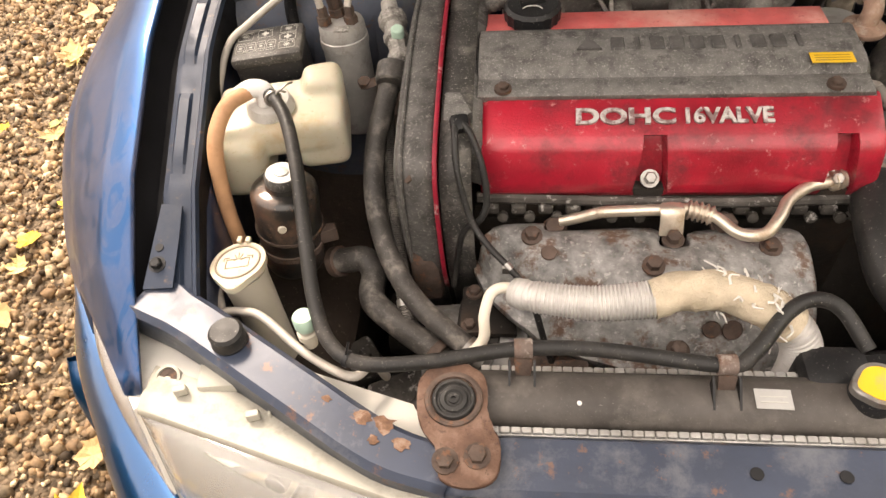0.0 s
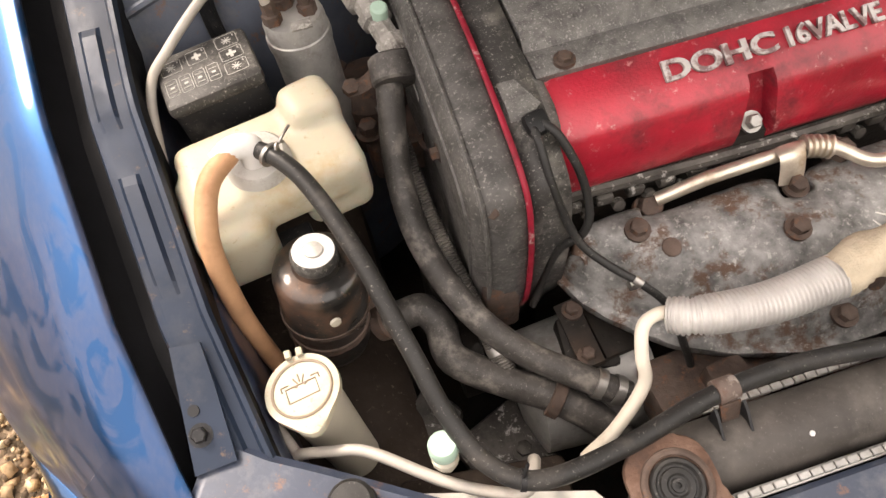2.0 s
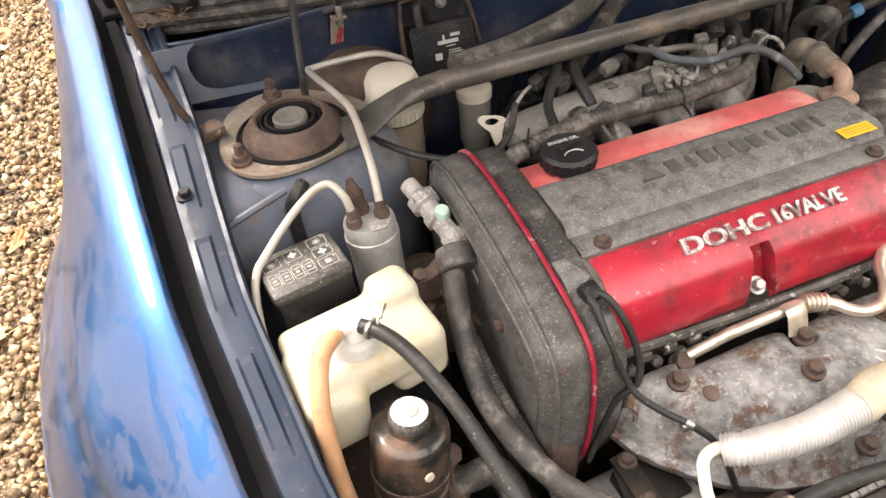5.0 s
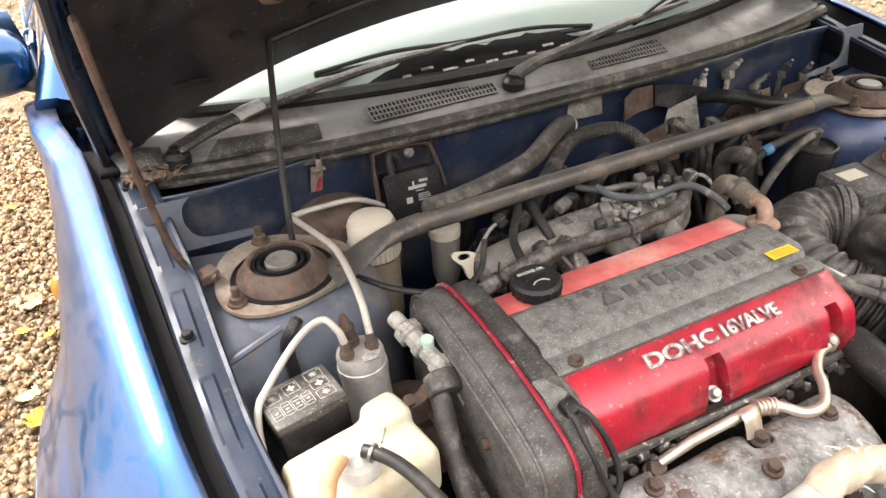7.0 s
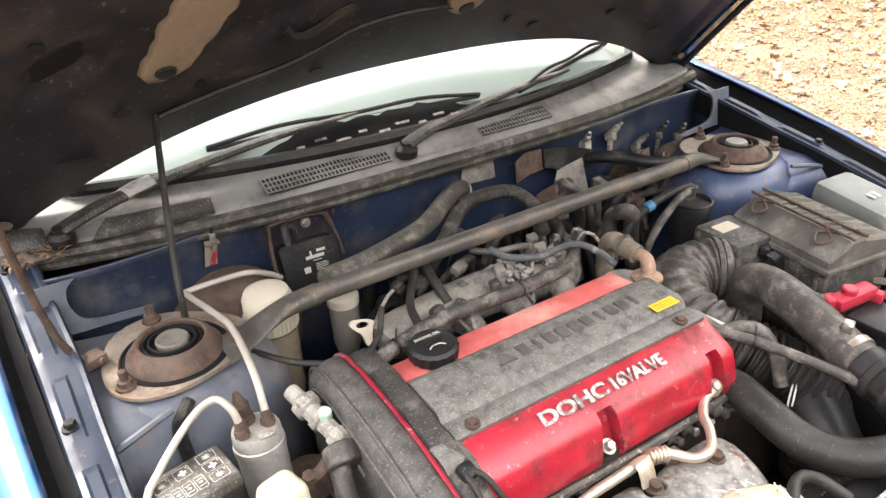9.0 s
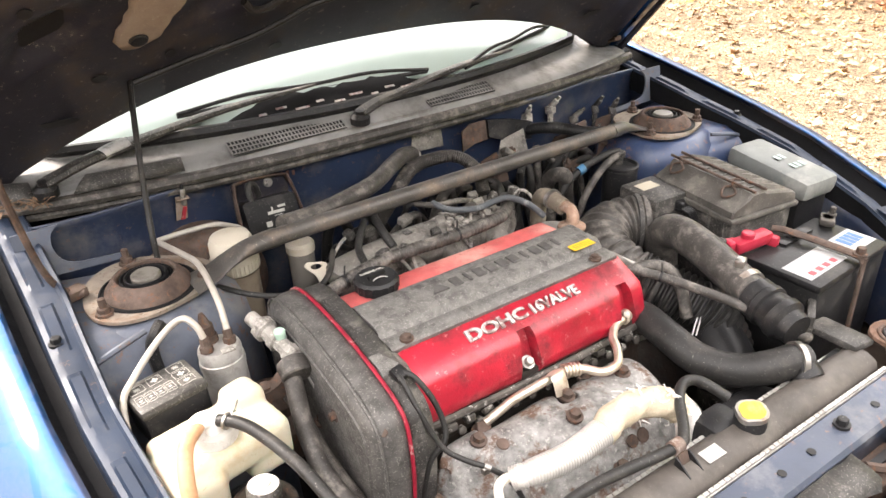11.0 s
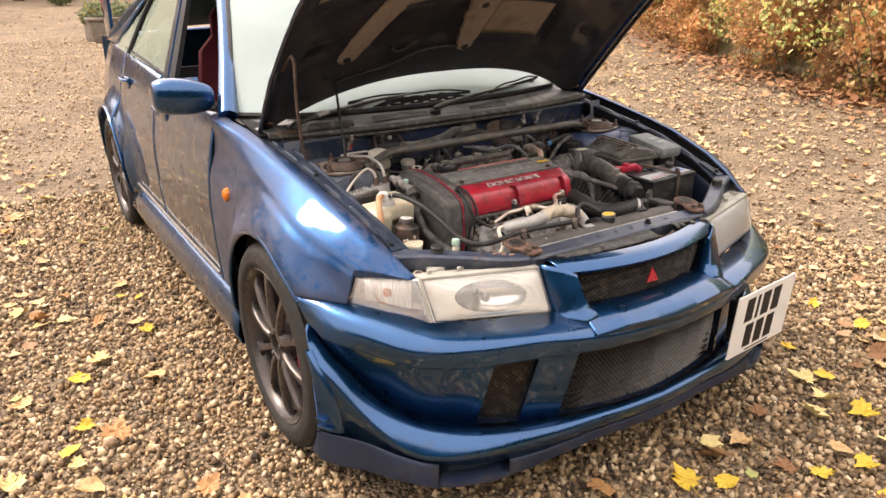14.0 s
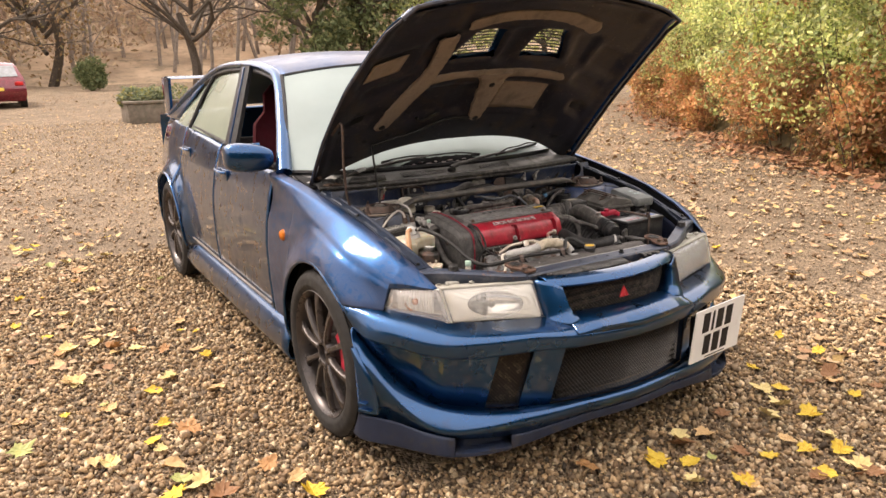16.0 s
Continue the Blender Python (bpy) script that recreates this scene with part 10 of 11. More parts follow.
for k in range(12):
    x0 = -0.25 + 0.028 * k + random.uniform(-0.01, 0.01)
    y0 = random.uniform(0.12, 0.25)
    loose("engine_hose", [(x0, y0, 0.64), (x0 + random.uniform(-0.02, 0.02), y0 - 0.01, 0.72), (x0 + random.uniform(0.01, 0.04), y0 - 0.02, 0.76 + random.uniform(-0.02, 0.015)), (x0 + 0.06, y0 + 0.01, 0.70), (x0 + 0.07, y0 + 0.02, 0.60)], random.choice((0.005, 0.007, 0.010)), random.choice((RUBBER, RUBDUST, BLACKP)), "dusty black hose behind the engine")
for x, y, z in ((0.302, 0.268, 0.818), (0.358, 0.258, 0.826), (0.405, 0.235, 0.80), (0.470, 0.238, 0.808), (0.492, 0.208, 0.808)):
    vb = thing("solenoid_valve", (x, y, z - 0.05), "small dusty solenoid valve on a bracket", "valve", "solenoid valves")
    bm = B()
    box(bm, (x, y, z), (0.030 - 0.03 * x, 0.018, 0.016 + 0.04 * abs(x - 0.40)), (10 + 60 * (x - 0.36), 15, 300 * x), bev=0.004)
    lathe(bm, (x, y, z + 0.006), (0.9 - 2.6 * abs(x - 0.40) * 4, -0.5, 0.8), [(0.006, 0), (0.006, 0.020), (0.0035, 0.022), (0.0035, 0.030)], 10)
    box(bm, (x + 0.008, y + 0.008, z - 0.03), (0.02, 0.004, 0.04), (0, 0, 20), bev=0.001)
    part("body", bm, DUSTALLOY if x < 0.4 else DUSTYP, vb)
pcb = thing("cable_housing", (-0.555, -0.045, 0.70), "black cable sleeve behind the relay box", "cable")
bm = B()
tube(bm, [(-0.535, 0.00, 0.80), (-0.545, -0.01, 0.795), (-0.555, -0.012, 0.77), (-0.550, -0.03, 0.70)], 0.008, 8)
part("sheath", bm, BLACKP, pcb)
random.seed(23)
for k in range(16):
    x = -0.225 + 0.021 * k + random.uniform(-0.006, 0.006)
    y = random.uniform(0.0, 0.085)
    z = 0.782 + random.uniform(-0.008, 0.012)
    pl_ = thing("wiring_plug", (x, y, z - 0.02), "dusty grey wiring plug with thin wires", "plug", "wiring plugs")
    bm = B()
    box(bm, (x, y, z), (random.uniform(0.014, 0.024), random.uniform(0.012, 0.018), random.uniform(0.012, 0.020)), (random.uniform(-25, 25), random.uniform(-25, 25), random.uniform(0, 90)), bev=0.002, seg=1)
    part("plug_body", bm, random.choice((PLENUM, DUSTYP, GRIME, DUSTYP)), pl_)
    bm = B()
    q = V((x + random.uniform(-0.05, 0.05), y + random.uniform(-0.05, 0.03), z - random.uniform(0.02, 0.06)))
    tube(bm, [V((x, y, z)), V((x, y, z)).lerp(q, 0.4) + V((0, 0, random.uniform(0.008, 0.022))), q], 0.0026, 6, 5)
    part("wire", bm, random.choice((RUBDUST, RUBBER, DUSTALLOY)), pl_)
for k in range(12):
    x, y = random.uniform(0.12, 0.46), random.uniform(0.12, 0.25)
    z = 0.762 + random.uniform(-0.02, 0.022)
    bk = thing("small_bracket", (x, y, z - 0.06), "small rusty pressed bracket behind the engine", "bracket", "small brackets")
    bm = B()
    w, h = random.uniform(0.018, 0.038), random.uniform(0.016, 0.034)
    slab(bm, [(-w, -h), (w, -h * 0.8), (w * 0.8, h), (-w * 0.5, h * 0.8)], (x, y, z), V((random.uniform(0.5, 1), random.uniform(-0.6, 0.6), random.uniform(-0.3, 0.3))), V((random.uniform(-0.3, 0.3), random.uniform(-0.3, 0.5), 1)), 0.003)
    part("plate", bm, random.choice((RUST, RUST, DUSTYP, PLENUM)), bk)
    bm = B()
    bolt(bm, (x, y - 0.004, z), (0, -1, 0.4), 0.006, 0.006)
    part("bolt", bm, RUST, bk)

# ---- ground: gravel drive ----
def gravel_material():
    m = mat("gravel_bed", (0.195, 0.148, 0.102), 0.95, var=0.35, scale=1.2, stain=((0.07, 0.05, 0.036), 0.3, 40), speck=((0.40, 0.33, 0.24), 0.07, 40), bump=0.0)
    n, l = m.node_tree.nodes, m.node_tree.links
    vo, tc, b = n.new("ShaderNodeTexVoronoi"), n.new("ShaderNodeTexCoord"), n.new("ShaderNodeBump")
    vo.inputs["Scale"].default_value = 75
    l.new(tc.outputs["Object"], vo.inputs["Vector"])
    b.inputs["Strength"].default_value, b.inputs["Distance"].default_value, b.invert = 1.0, 0.015, True
    l.new(vo.outputs["Distance"], b.inputs["Height"])
    l.new(b.outputs["Normal"], n["Principled BSDF"].inputs["Normal"])
    mx, hs = n.new("ShaderNodeMix"), n.new("ShaderNodeMapRange")
    mx.data_type, mx.blend_type = "RGBA", "MULTIPLY"
    mx.inputs["Factor"].default_value = 0.75
    old = n["Principled BSDF"].inputs["Base Color"].links[0].from_socket
    ramp = n.new("ShaderNodeValToRGB")
    ramp.color_ramp.elements[0].color, ramp.color_ramp.elements[1].color = (0.35, 0.32, 0.28, 1), (2.0, 1.9, 1.75, 1)
    sep = n.new("ShaderNodeSeparateColor")
    l.new(vo.outputs["Color"], sep.inputs["Color"])
    l.new(sep.outputs["Red"], ramp.inputs["Fac"])
    l.new(old, mx.inputs["A"])
    l.new(ramp.outputs["Color"], mx.inputs["B"])
    l.new(mx.outputs["Result"], n["Principled BSDF"].inputs["Base Color"])
    return m


GRAVEL = gravel_material()
bm = B()
rings = [[V((r * math.cos(a), 4 + r * math.sin(a), 0.0)) for a in (2 * math.pi * k / 72 for k in range(72))] for r in (0.5, 2, 5, 10, 18, 28, 36, 42, 48, 60, 80, 110, 150, 400)]
vs = grid(bm, rings, close_v=True)
fill(bm, vs[0])
ground = tagged(link("ground", bm, GRAVEL), "gravel drive strewn with autumn leaves", "ground", kind="structure")


def island_material(name, colours, rough=0.8, translucent=0.0, clump=0.0):
    """Every loose piece of the mesh takes its own colour from the list."""
    m = bpy.data.materials.new(name)
    m.use_nodes = True
    n, l = m.node_tree.nodes, m.node_tree.links
    bs, geo, ramp = n["Principled BSDF"], n.new("ShaderNodeNewGeometry"), n.new("ShaderNodeValToRGB")
    ramp.color_ramp.interpolation = "LINEAR"
    el = ramp.color_ramp.elements
    while len(el) < len(colours):
        el.new(0.5)
    for i, c in enumerate(colours):
        el[i].position, el[i].color = i / (len(colours) - 1), (*c, 1)
    l.new(geo.outputs["Random Per Island"], ramp.inputs["Fac"])
    tc, nz, mx = n.new("ShaderNodeTexCoord"), n.new("ShaderNodeTexNoise"), n.new("ShaderNodeMix")
    nz.inputs["Scale"].default_value = 90
    l.new(tc.outputs["Object"], nz.inputs["Vector"])
    mx.data_type, mx.blend_type = "RGBA", "MULTIPLY"
    mr = n.new("ShaderNodeMapRange")
    mr.inputs["From Min"].default_value, mr.inputs["From Max"].default_value, mr.inputs["To Min"].default_value, mr.inputs["To Max"].default_value = 0.3, 0.7, 0.65, 1.2
    l.new(nz.outputs["Fac"], mr.inputs["Value"])
    cc = n.new("ShaderNodeCombineColor")
    for k in ("Red", "Green", "Blue"):
        l.new(mr.outputs["Result"], cc.inputs[k])
    mx.inputs["Factor"].default_value = 1.0
    # Broad noise puts shaded gaps and lit clumps into the leaf colour.
    if clump:
        big, span, times = n.new("ShaderNodeTexNoise"), n.new("ShaderNodeMapRange"), n.new("ShaderNodeMath")
        big.inputs["Scale"].default_value, big.inputs["Detail"].default_value = clump, 3.0
        l.new(tc.outputs["Object"], big.inputs["Vector"])
        for key, v in (("From Min", 0.36), ("From Max", 0.64), ("To Min", 0.50), ("To Max", 1.35)):
            span.inputs[key].default_value = v
        l.new(big.outputs["Fac"], span.inputs["Value"])
        times.operation = "MULTIPLY"
        l.new(mr.outputs["Result"], times.inputs[0])
        l.new(span.outputs["Result"], times.inputs[1])
        for k in ("Red", "Green", "Blue"):
            l.new(times.outputs[0], cc.inputs[k])
    l.new(ramp.outputs["Color"], mx.inputs["A"])
    l.new(cc.outputs["Color"], mx.inputs["B"])
    l.new(mx.outputs["Result"], bs.inputs["Base Color"])
    bs.inputs["Roughness"].default_value = rough
    if translucent:
        tr, ms = n.new("ShaderNodeBsdfTranslucent"), n.new("ShaderNodeMixShader")
        l.new(mx.outputs["Result"], tr.inputs["Color"])
        ms.inputs["Fac"].default_value = translucent
        l.new(bs.outputs["BSDF"], ms.inputs[1])
        l.new(tr.outputs["BSDF"], ms.inputs[2])
        l.new(ms.outputs["Shader"], n["Material Output"].inputs["Surface"])
    return m


def scatter(name, base_v, base_f, places, turns, sizes, material, label, category, parent=None):
    """Many copies of one small form, joined into one mesh of kind stuff."""
    nb, k = len(base_v), len(places)
    pts = np.einsum("kij,nj->kni", turns, base_v) * sizes[:, :, None].transpose(0, 2, 1) if sizes.ndim == 2 else np.einsum("kij,nj->kni", turns, base_v) * sizes[:, None, None]
    pts = (pts + places[:, None, :]).reshape(-1, 3)
    w = len(base_f[0])
    faces = (np.array(base_f)[None] + (np.arange(k) * nb)[:, None, None]).reshape(-1, w)
    me = bpy.data.meshes.new(name)
    me.vertices.add(len(pts))
    me.vertices.foreach_set("co", pts.astype(np.float32).ravel())
    me.loops.add(faces.size)
    me.loops.foreach_set("vertex_index", faces.astype(np.int32).ravel())
    me.polygons.add(len(faces))
    me.polygons.foreach_set("loop_start", (np.arange(len(faces)) * w).astype(np.int32))
    me.update(calc_edges=True)
    me.materials.append(material)
    ob = new(name, me)
    if parent is not None:
        ob.parent = parent
        ob.matrix_parent_inverse = Matrix.Translation(-parent.location)
        return tagged(ob, label, "", kind="stuff")
    return tagged(ob, label, category, kind="stuff")


def turns_of(rng, k, flat=False):
    a = rng.uniform(0, 2 * np.pi, k)
    b = rng.normal(0, 0.35, k) if flat else np.arccos(rng.uniform(-1, 1, k))
    c = rng.uniform(0, 2 * np.pi, k)
    z1 = np.zeros((k, 3, 3))
    z1[:, 0, 0], z1[:, 0, 1], z1[:, 1, 0], z1[:, 1, 1], z1[:, 2, 2] = np.cos(a), -np.sin(a), np.sin(a), np.cos(a), 1
    x1 = np.zeros((k, 3, 3))
    x1[:, 0, 0], x1[:, 1, 1], x1[:, 1, 2], x1[:, 2, 1], x1[:, 2, 2] = 1, np.cos(b), -np.sin(b), np.sin(b), np.cos(b)
    z2 = np.zeros((k, 3, 3))
    z2[:, 0, 0], z2[:, 0, 1], z2[:, 1, 0], z2[:, 1, 1], z2[:, 2, 2] = np.cos(c), -np.sin(c), np.sin(c), np.cos(c), 1
    return z1 @ x1 @ z2


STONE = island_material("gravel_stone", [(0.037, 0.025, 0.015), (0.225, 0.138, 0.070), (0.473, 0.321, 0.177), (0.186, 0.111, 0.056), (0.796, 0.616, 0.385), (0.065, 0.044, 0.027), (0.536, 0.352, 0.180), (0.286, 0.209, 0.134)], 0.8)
# Far copy of the stone colours: brightness and blur put into paler tones.
STONEFAR = island_material("softened_far_stone", [(0.170, 0.119, 0.077), (0.392, 0.272, 0.167), (0.551, 0.401, 0.257), (0.392, 0.262, 0.158), (0.678, 0.535, 0.369), (0.254, 0.183, 0.122), (0.572, 0.406, 0.248), (0.392, 0.297, 0.207)], 0.85)
rng = np.random.default_rng(5)
CUBE_V = np.array([(x, y, z) for z in (-1, 1) for x, y in ((-1, -1), (1, -1), (1, 1), (-1, 1))], dtype=float) * 0.66
CUBE_F = [(3, 2, 1, 0), (4, 5, 6, 7), (0, 1, 5, 4), (1, 2, 6, 5), (2, 3, 7, 6), (3, 0, 4, 7)]
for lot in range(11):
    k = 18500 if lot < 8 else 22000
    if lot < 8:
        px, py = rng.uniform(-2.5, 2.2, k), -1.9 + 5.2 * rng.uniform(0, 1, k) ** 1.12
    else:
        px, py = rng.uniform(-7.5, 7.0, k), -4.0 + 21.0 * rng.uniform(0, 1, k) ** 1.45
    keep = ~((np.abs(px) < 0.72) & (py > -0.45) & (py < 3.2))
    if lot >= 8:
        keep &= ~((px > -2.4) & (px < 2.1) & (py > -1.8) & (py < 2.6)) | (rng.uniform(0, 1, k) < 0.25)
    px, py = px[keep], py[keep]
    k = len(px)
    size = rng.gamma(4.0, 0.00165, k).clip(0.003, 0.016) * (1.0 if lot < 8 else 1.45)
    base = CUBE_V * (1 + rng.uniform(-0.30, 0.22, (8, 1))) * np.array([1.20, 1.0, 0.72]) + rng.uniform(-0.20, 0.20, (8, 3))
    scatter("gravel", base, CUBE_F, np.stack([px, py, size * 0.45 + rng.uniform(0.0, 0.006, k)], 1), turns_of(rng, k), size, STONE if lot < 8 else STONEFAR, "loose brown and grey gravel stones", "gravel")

# ---- fallen leaves ----
LOBES = [(0, -0.30), (0.06, -0.28), (0.30, -0.42), (0.27, -0.24), (0.52, -0.18), (0.42, -0.06), (0.60, 0.14), (0.38, 0.10), (0.36, 0.30), (0.22, 0.20), (0.14, 0.40), (0.0, 0.62)]


def leaf_mesh(name, seed, material, curl):
    """A fallen leaf: lobed to nearly oval, creased along its veins, with a bent stalk."""
    random.seed(seed)
    plump, thin, fold = random.uniform(0.0, 0.75), random.uniform(0.62, 1.0), random.uniform(-0.2, 0.5)

    def soft(u, v):
        r, c = math.hypot(u, v - 0.05), math.atan2(v - 0.05, u)
        r = lerp(r, 0.40, plump) * random.uniform(0.84, 1.14)
        return r * math.cos(c) * thin, r * math.sin(c) + 0.05
    out = [soft(u, v) for u, v in LOBES] + [soft(-u, v) for u, v in LOBES[1:-1]][::-1]
    bm = B()
    tw = random.uniform(-1, 1)

    def lift(u, v):
        return curl * (u * u * random.uniform(0.4, 1.6) + 0.5 * v * v + 0.5 * u * v * tw) + fold * abs(u) + random.uniform(-0.03, 0.04)
    ring = [bm.verts.new((u, v, lift(u, v))) for u, v in out]
    half = [bm.verts.new((u * 0.55, v * 0.55 + 0.02, lift(u * 0.55, v * 0.55) * 0.7 + random.uniform(-0.02, 0.02))) for u, v in out]
    mid = bm.verts.new((0, 0.05, -0.02))
    n_ = len(ring)
    for i in range(n_):
        j = (i + 1) % n_
        bm.faces.new((ring[i], ring[j], half[j], half[i]))
        bm.faces.new((half[i], half[j], mid))
    bx = random.uniform(-0.15, 0.15)
    stalk = [bm.verts.new(p) for p in ((-0.012, -0.24, 0.0), (0.012, -0.24, 0.0), (0.010 + bx, -0.62, 0.05), (-0.006 + bx, -0.62, 0.05))]
    bm.faces.new(stalk)
    me = bpy.data.meshes.new(name)
    bm.to_mesh(me)
    bm.free()
    me.materials.append(material)
    return me


LEAFMATS = []
for nm, c, c2 in (("yellow_leaf", (0.62, 0.43, 0.05), (0.45, 0.27, 0.06)), ("pale_yellow_leaf", (0.66, 0.53, 0.24), (0.50, 0.36, 0.15)), ("tan_leaf", (0.55, 0.36, 0.17), (0.36, 0.22, 0.10)), ("brown_leaf", (0.26, 0.13, 0.06), (0.16, 0.08, 0.04)), ("orange_leaf", (0.42, 0.22, 0.09), (0.28, 0.14, 0.07)), ("green_leaf", (0.32, 0.34, 0.12), (0.46, 0.40, 0.14))):
    LEAFMATS.append(mat(nm, c, 0.55, var=0.2, scale=3, stain=(c2, 0.3, 4), speck=((0.12, 0.07, 0.03), 0.04, 14), bump=0.3, grain=18))
WEIGHT = [0, 1, 1, 1, 1, 2, 2, 2, 2, 2, 3, 3, 3, 4, 4, 4, 5]
LEAVES = [leaf_mesh("fallen_leaf", 10 * m_ + v_, LEAFMATS[m_], cu_) for m_ in range(6) for v_, cu_ in ((0, 0.15), (1, 0.35), (2, 0.6), (3, 0.25), (4, 0.8))]
NAMES = ["bright yellow", "pale yellow", "tan", "dark brown", "orange-brown", "yellow-green"]
rng = np.random.default_rng(21)
# clusters seen near the nose, plus an even strew
spots = [(0.02, -0.86), (0.10, -0.93), (0.02, -1.02), (0.16, -1.10), (0.30, -0.98), (0.36, -1.05), (0.50, -1.10), (0.60, -1.16), (0.66, -1.08), (0.42, -1.22), (0.55, -1.30), (0.75, -0.95), (0.86, -0.75), (0.95, -0.55), (0.78, -0.72), (1.05, -0.95), (1.2, -1.1), (1.35, -0.6), (1.1, -0.3), (-0.95, -0.62), (-1.28, 0.28), (-1.40, 0.02), (-1.36, 0.36), (-1.42, 0.24), (-1.05, -0.28), (-1.1, 0.55), (-1.3, -0.25), (-1.52, 0.62), (-1.62, 0.2), (-1.2, 1.15), (-1.32, 1.25), (-1.05, 1.5), (-1.6, 1.4), (0.20, -0.80), (0.30, -0.83), (0.62, -0.86)]
n_leaf = 0
for i in range(292):
    if i < len(spots):
        x, y = spots[i]
    elif i < 130:
        x, y = rng.uniform(-2.6, -0.95), rng.uniform(-0.9, 4.2)
    elif i < 190:
        x, y = rng.uniform(-0.9, 2.6), rng.uniform(-2.0, -0.75)
    else:
        x, y = rng.uniform(1.0, 5.2), rng.uniform(-0.9, 5.0)
    m_ = WEIGHT[rng.integers(len(WEIGHT))]
    if i < 20:
        m_ = (0, 0, 1, 0, 3, 0)[i % 6]
    elif len(spots) <= i < 130:
        m_ = (0, 1, 1, 0, 2, 4, 5, 1)[i % 8]
    ob = new("fallen_leaf", LEAVES[m_ * 5 + rng.integers(5)])
    sz = rng.uniform(0.045, 0.105) if i > 36 else rng.uniform(0.07, 0.12)
    ob.matrix_world = Matrix.Translation((x, y, 0.020 + rng.uniform(0, 0.008))) @ Euler((rng.normal(0, 0.16), rng.normal(0, 0.16), rng.uniform(0, 6.28))).to_matrix().to_4x4() @ Matrix.Scale(sz, 4)
    tagged(ob, NAMES[m_] + " fallen leaf on the gravel", "leaf", "fallen leaves")
FAR_V = np.array([(0, -0.5, 0), (0.35, -0.25, 0.10), (0.55, 0.1, 0.16), (0.2, 0.2, 0.02), (0, 0.6, 0.12), (-0.2, 0.2, 0.02), (-0.55, 0.1, 0.16), (-0.35, -0.25, 0.10)])
FAR_F = [(0, 1, 2, 3), (0, 3, 4, 5), (0, 5, 6, 7)]
LEAFFAR = island_material("strewn_leaf", [(0.26, 0.14, 0.075), (0.40, 0.22, 0.10), (0.50, 0.32, 0.16), (0.58, 0.41, 0.14), (0.38, 0.23, 0.12), (0.54, 0.38, 0.22), (0.46, 0.28, 0.15)], 0.7)
k = 15000
px = np.concatenate([rng.uniform(-12, 14, k // 3), rng.uniform(1.2, 9, k // 4), rng.uniform(-9, -1.3, k // 4)])
py = np.concatenate([rng.uniform(2.5, 34, k // 3), rng.uniform(-1.5, 9, k // 4), 1.0 + 17 * rng.uniform(0, 1, k // 4) ** 1.2])
keep = ~((np.abs(px) < 0.95) & (py > -0.9) & (py < 3.6))
px, py = px[keep], py[keep]
scatter("strewn_leaves", FAR_V, FAR_F, np.stack([px, py, np.full(len(px), 0.022)], 1), turns_of(rng, len(px), True), rng.uniform(0.03, 0.075, len(px)), LEAFFAR, "autumn leaves strewn over the far gravel", "leaves")
LITTER = island_material("dark_leaf_litter", [(0.20, 0.09, 0.05), (0.30, 0.14, 0.07), (0.42, 0.21, 0.10), (0.32, 0.15, 0.08), (0.50, 0.29, 0.13)], 0.8)

# ---- hedge bank beside the drive ----
LEAF_V = np.array([(0, -0.5, 0), (0.24, -0.05, 0.07), (0, 0.5, 0.0), (-0.24, -0.05, 0.07)])
LEAF_F = [(0, 1, 2, 3)]
HGREEN = island_material("hedge_leaf_green", [(0.201, 0.260, 0.083), (0.401, 0.496, 0.153), (0.614, 0.673, 0.260), (0.319, 0.389, 0.142), (0.779, 0.779, 0.330), (0.880, 0.873, 0.354), (0.566, 0.637, 0.307)], 0.40, 0.52, 1.3)
HBROWN = island_material("hedge_leaf_brown", [(0.384, 0.177, 0.088), (0.678, 0.325, 0.147), (0.295, 0.163, 0.088), (0.826, 0.487, 0.222), (0.501, 0.310, 0.132), (0.384, 0.368, 0.132)], 0.7, 0.35, 1.6)
BARK = mat("bark", (0.075, 0.058, 0.045), 0.9, var=0.35, scale=14, stain=((0.12, 0.115, 0.08), 0.25, 9), bump=0.8, grain=30)
HP = spline([V((4.6, -6.0, 0)), V((5.4, -1.2, 0)), V((6.0, 1.6, 0)), V((6.6, 3.2, 0)), V((7.7, 5.4, 0)), V((10.2, 9.0, 0)), V((12.6, 11.6, 0)), V((16.5, 14.5, 0))], 10)


def bush_cloud(rng, k, centre, radius, squash=0.85):
    d = rng.normal(0, 1, (k, 3))
    d /= np.linalg.norm(d, axis=1)[:, None]
    r = radius * rng.uniform(0.55, 1.05, k) ** 0.6
    lump = 1 + 0.22 * np.sin(d[:, 0] * 5 + centre[0]) * np.sin(d[:, 1] * 6 + centre[1]) + 0.12 * np.sin(d[:, 2] * 9)
    p = np.array(centre) + d * (r * lump)[:, None] * np.array([1, 1, squash])
    return p


rng = np.random.default_rng(33)
hb = thing("hedge_bank", (7.5, 5, 0), "overgrown hedge, green above and russet brown below", "hedge")
gpts, bpts = [], []
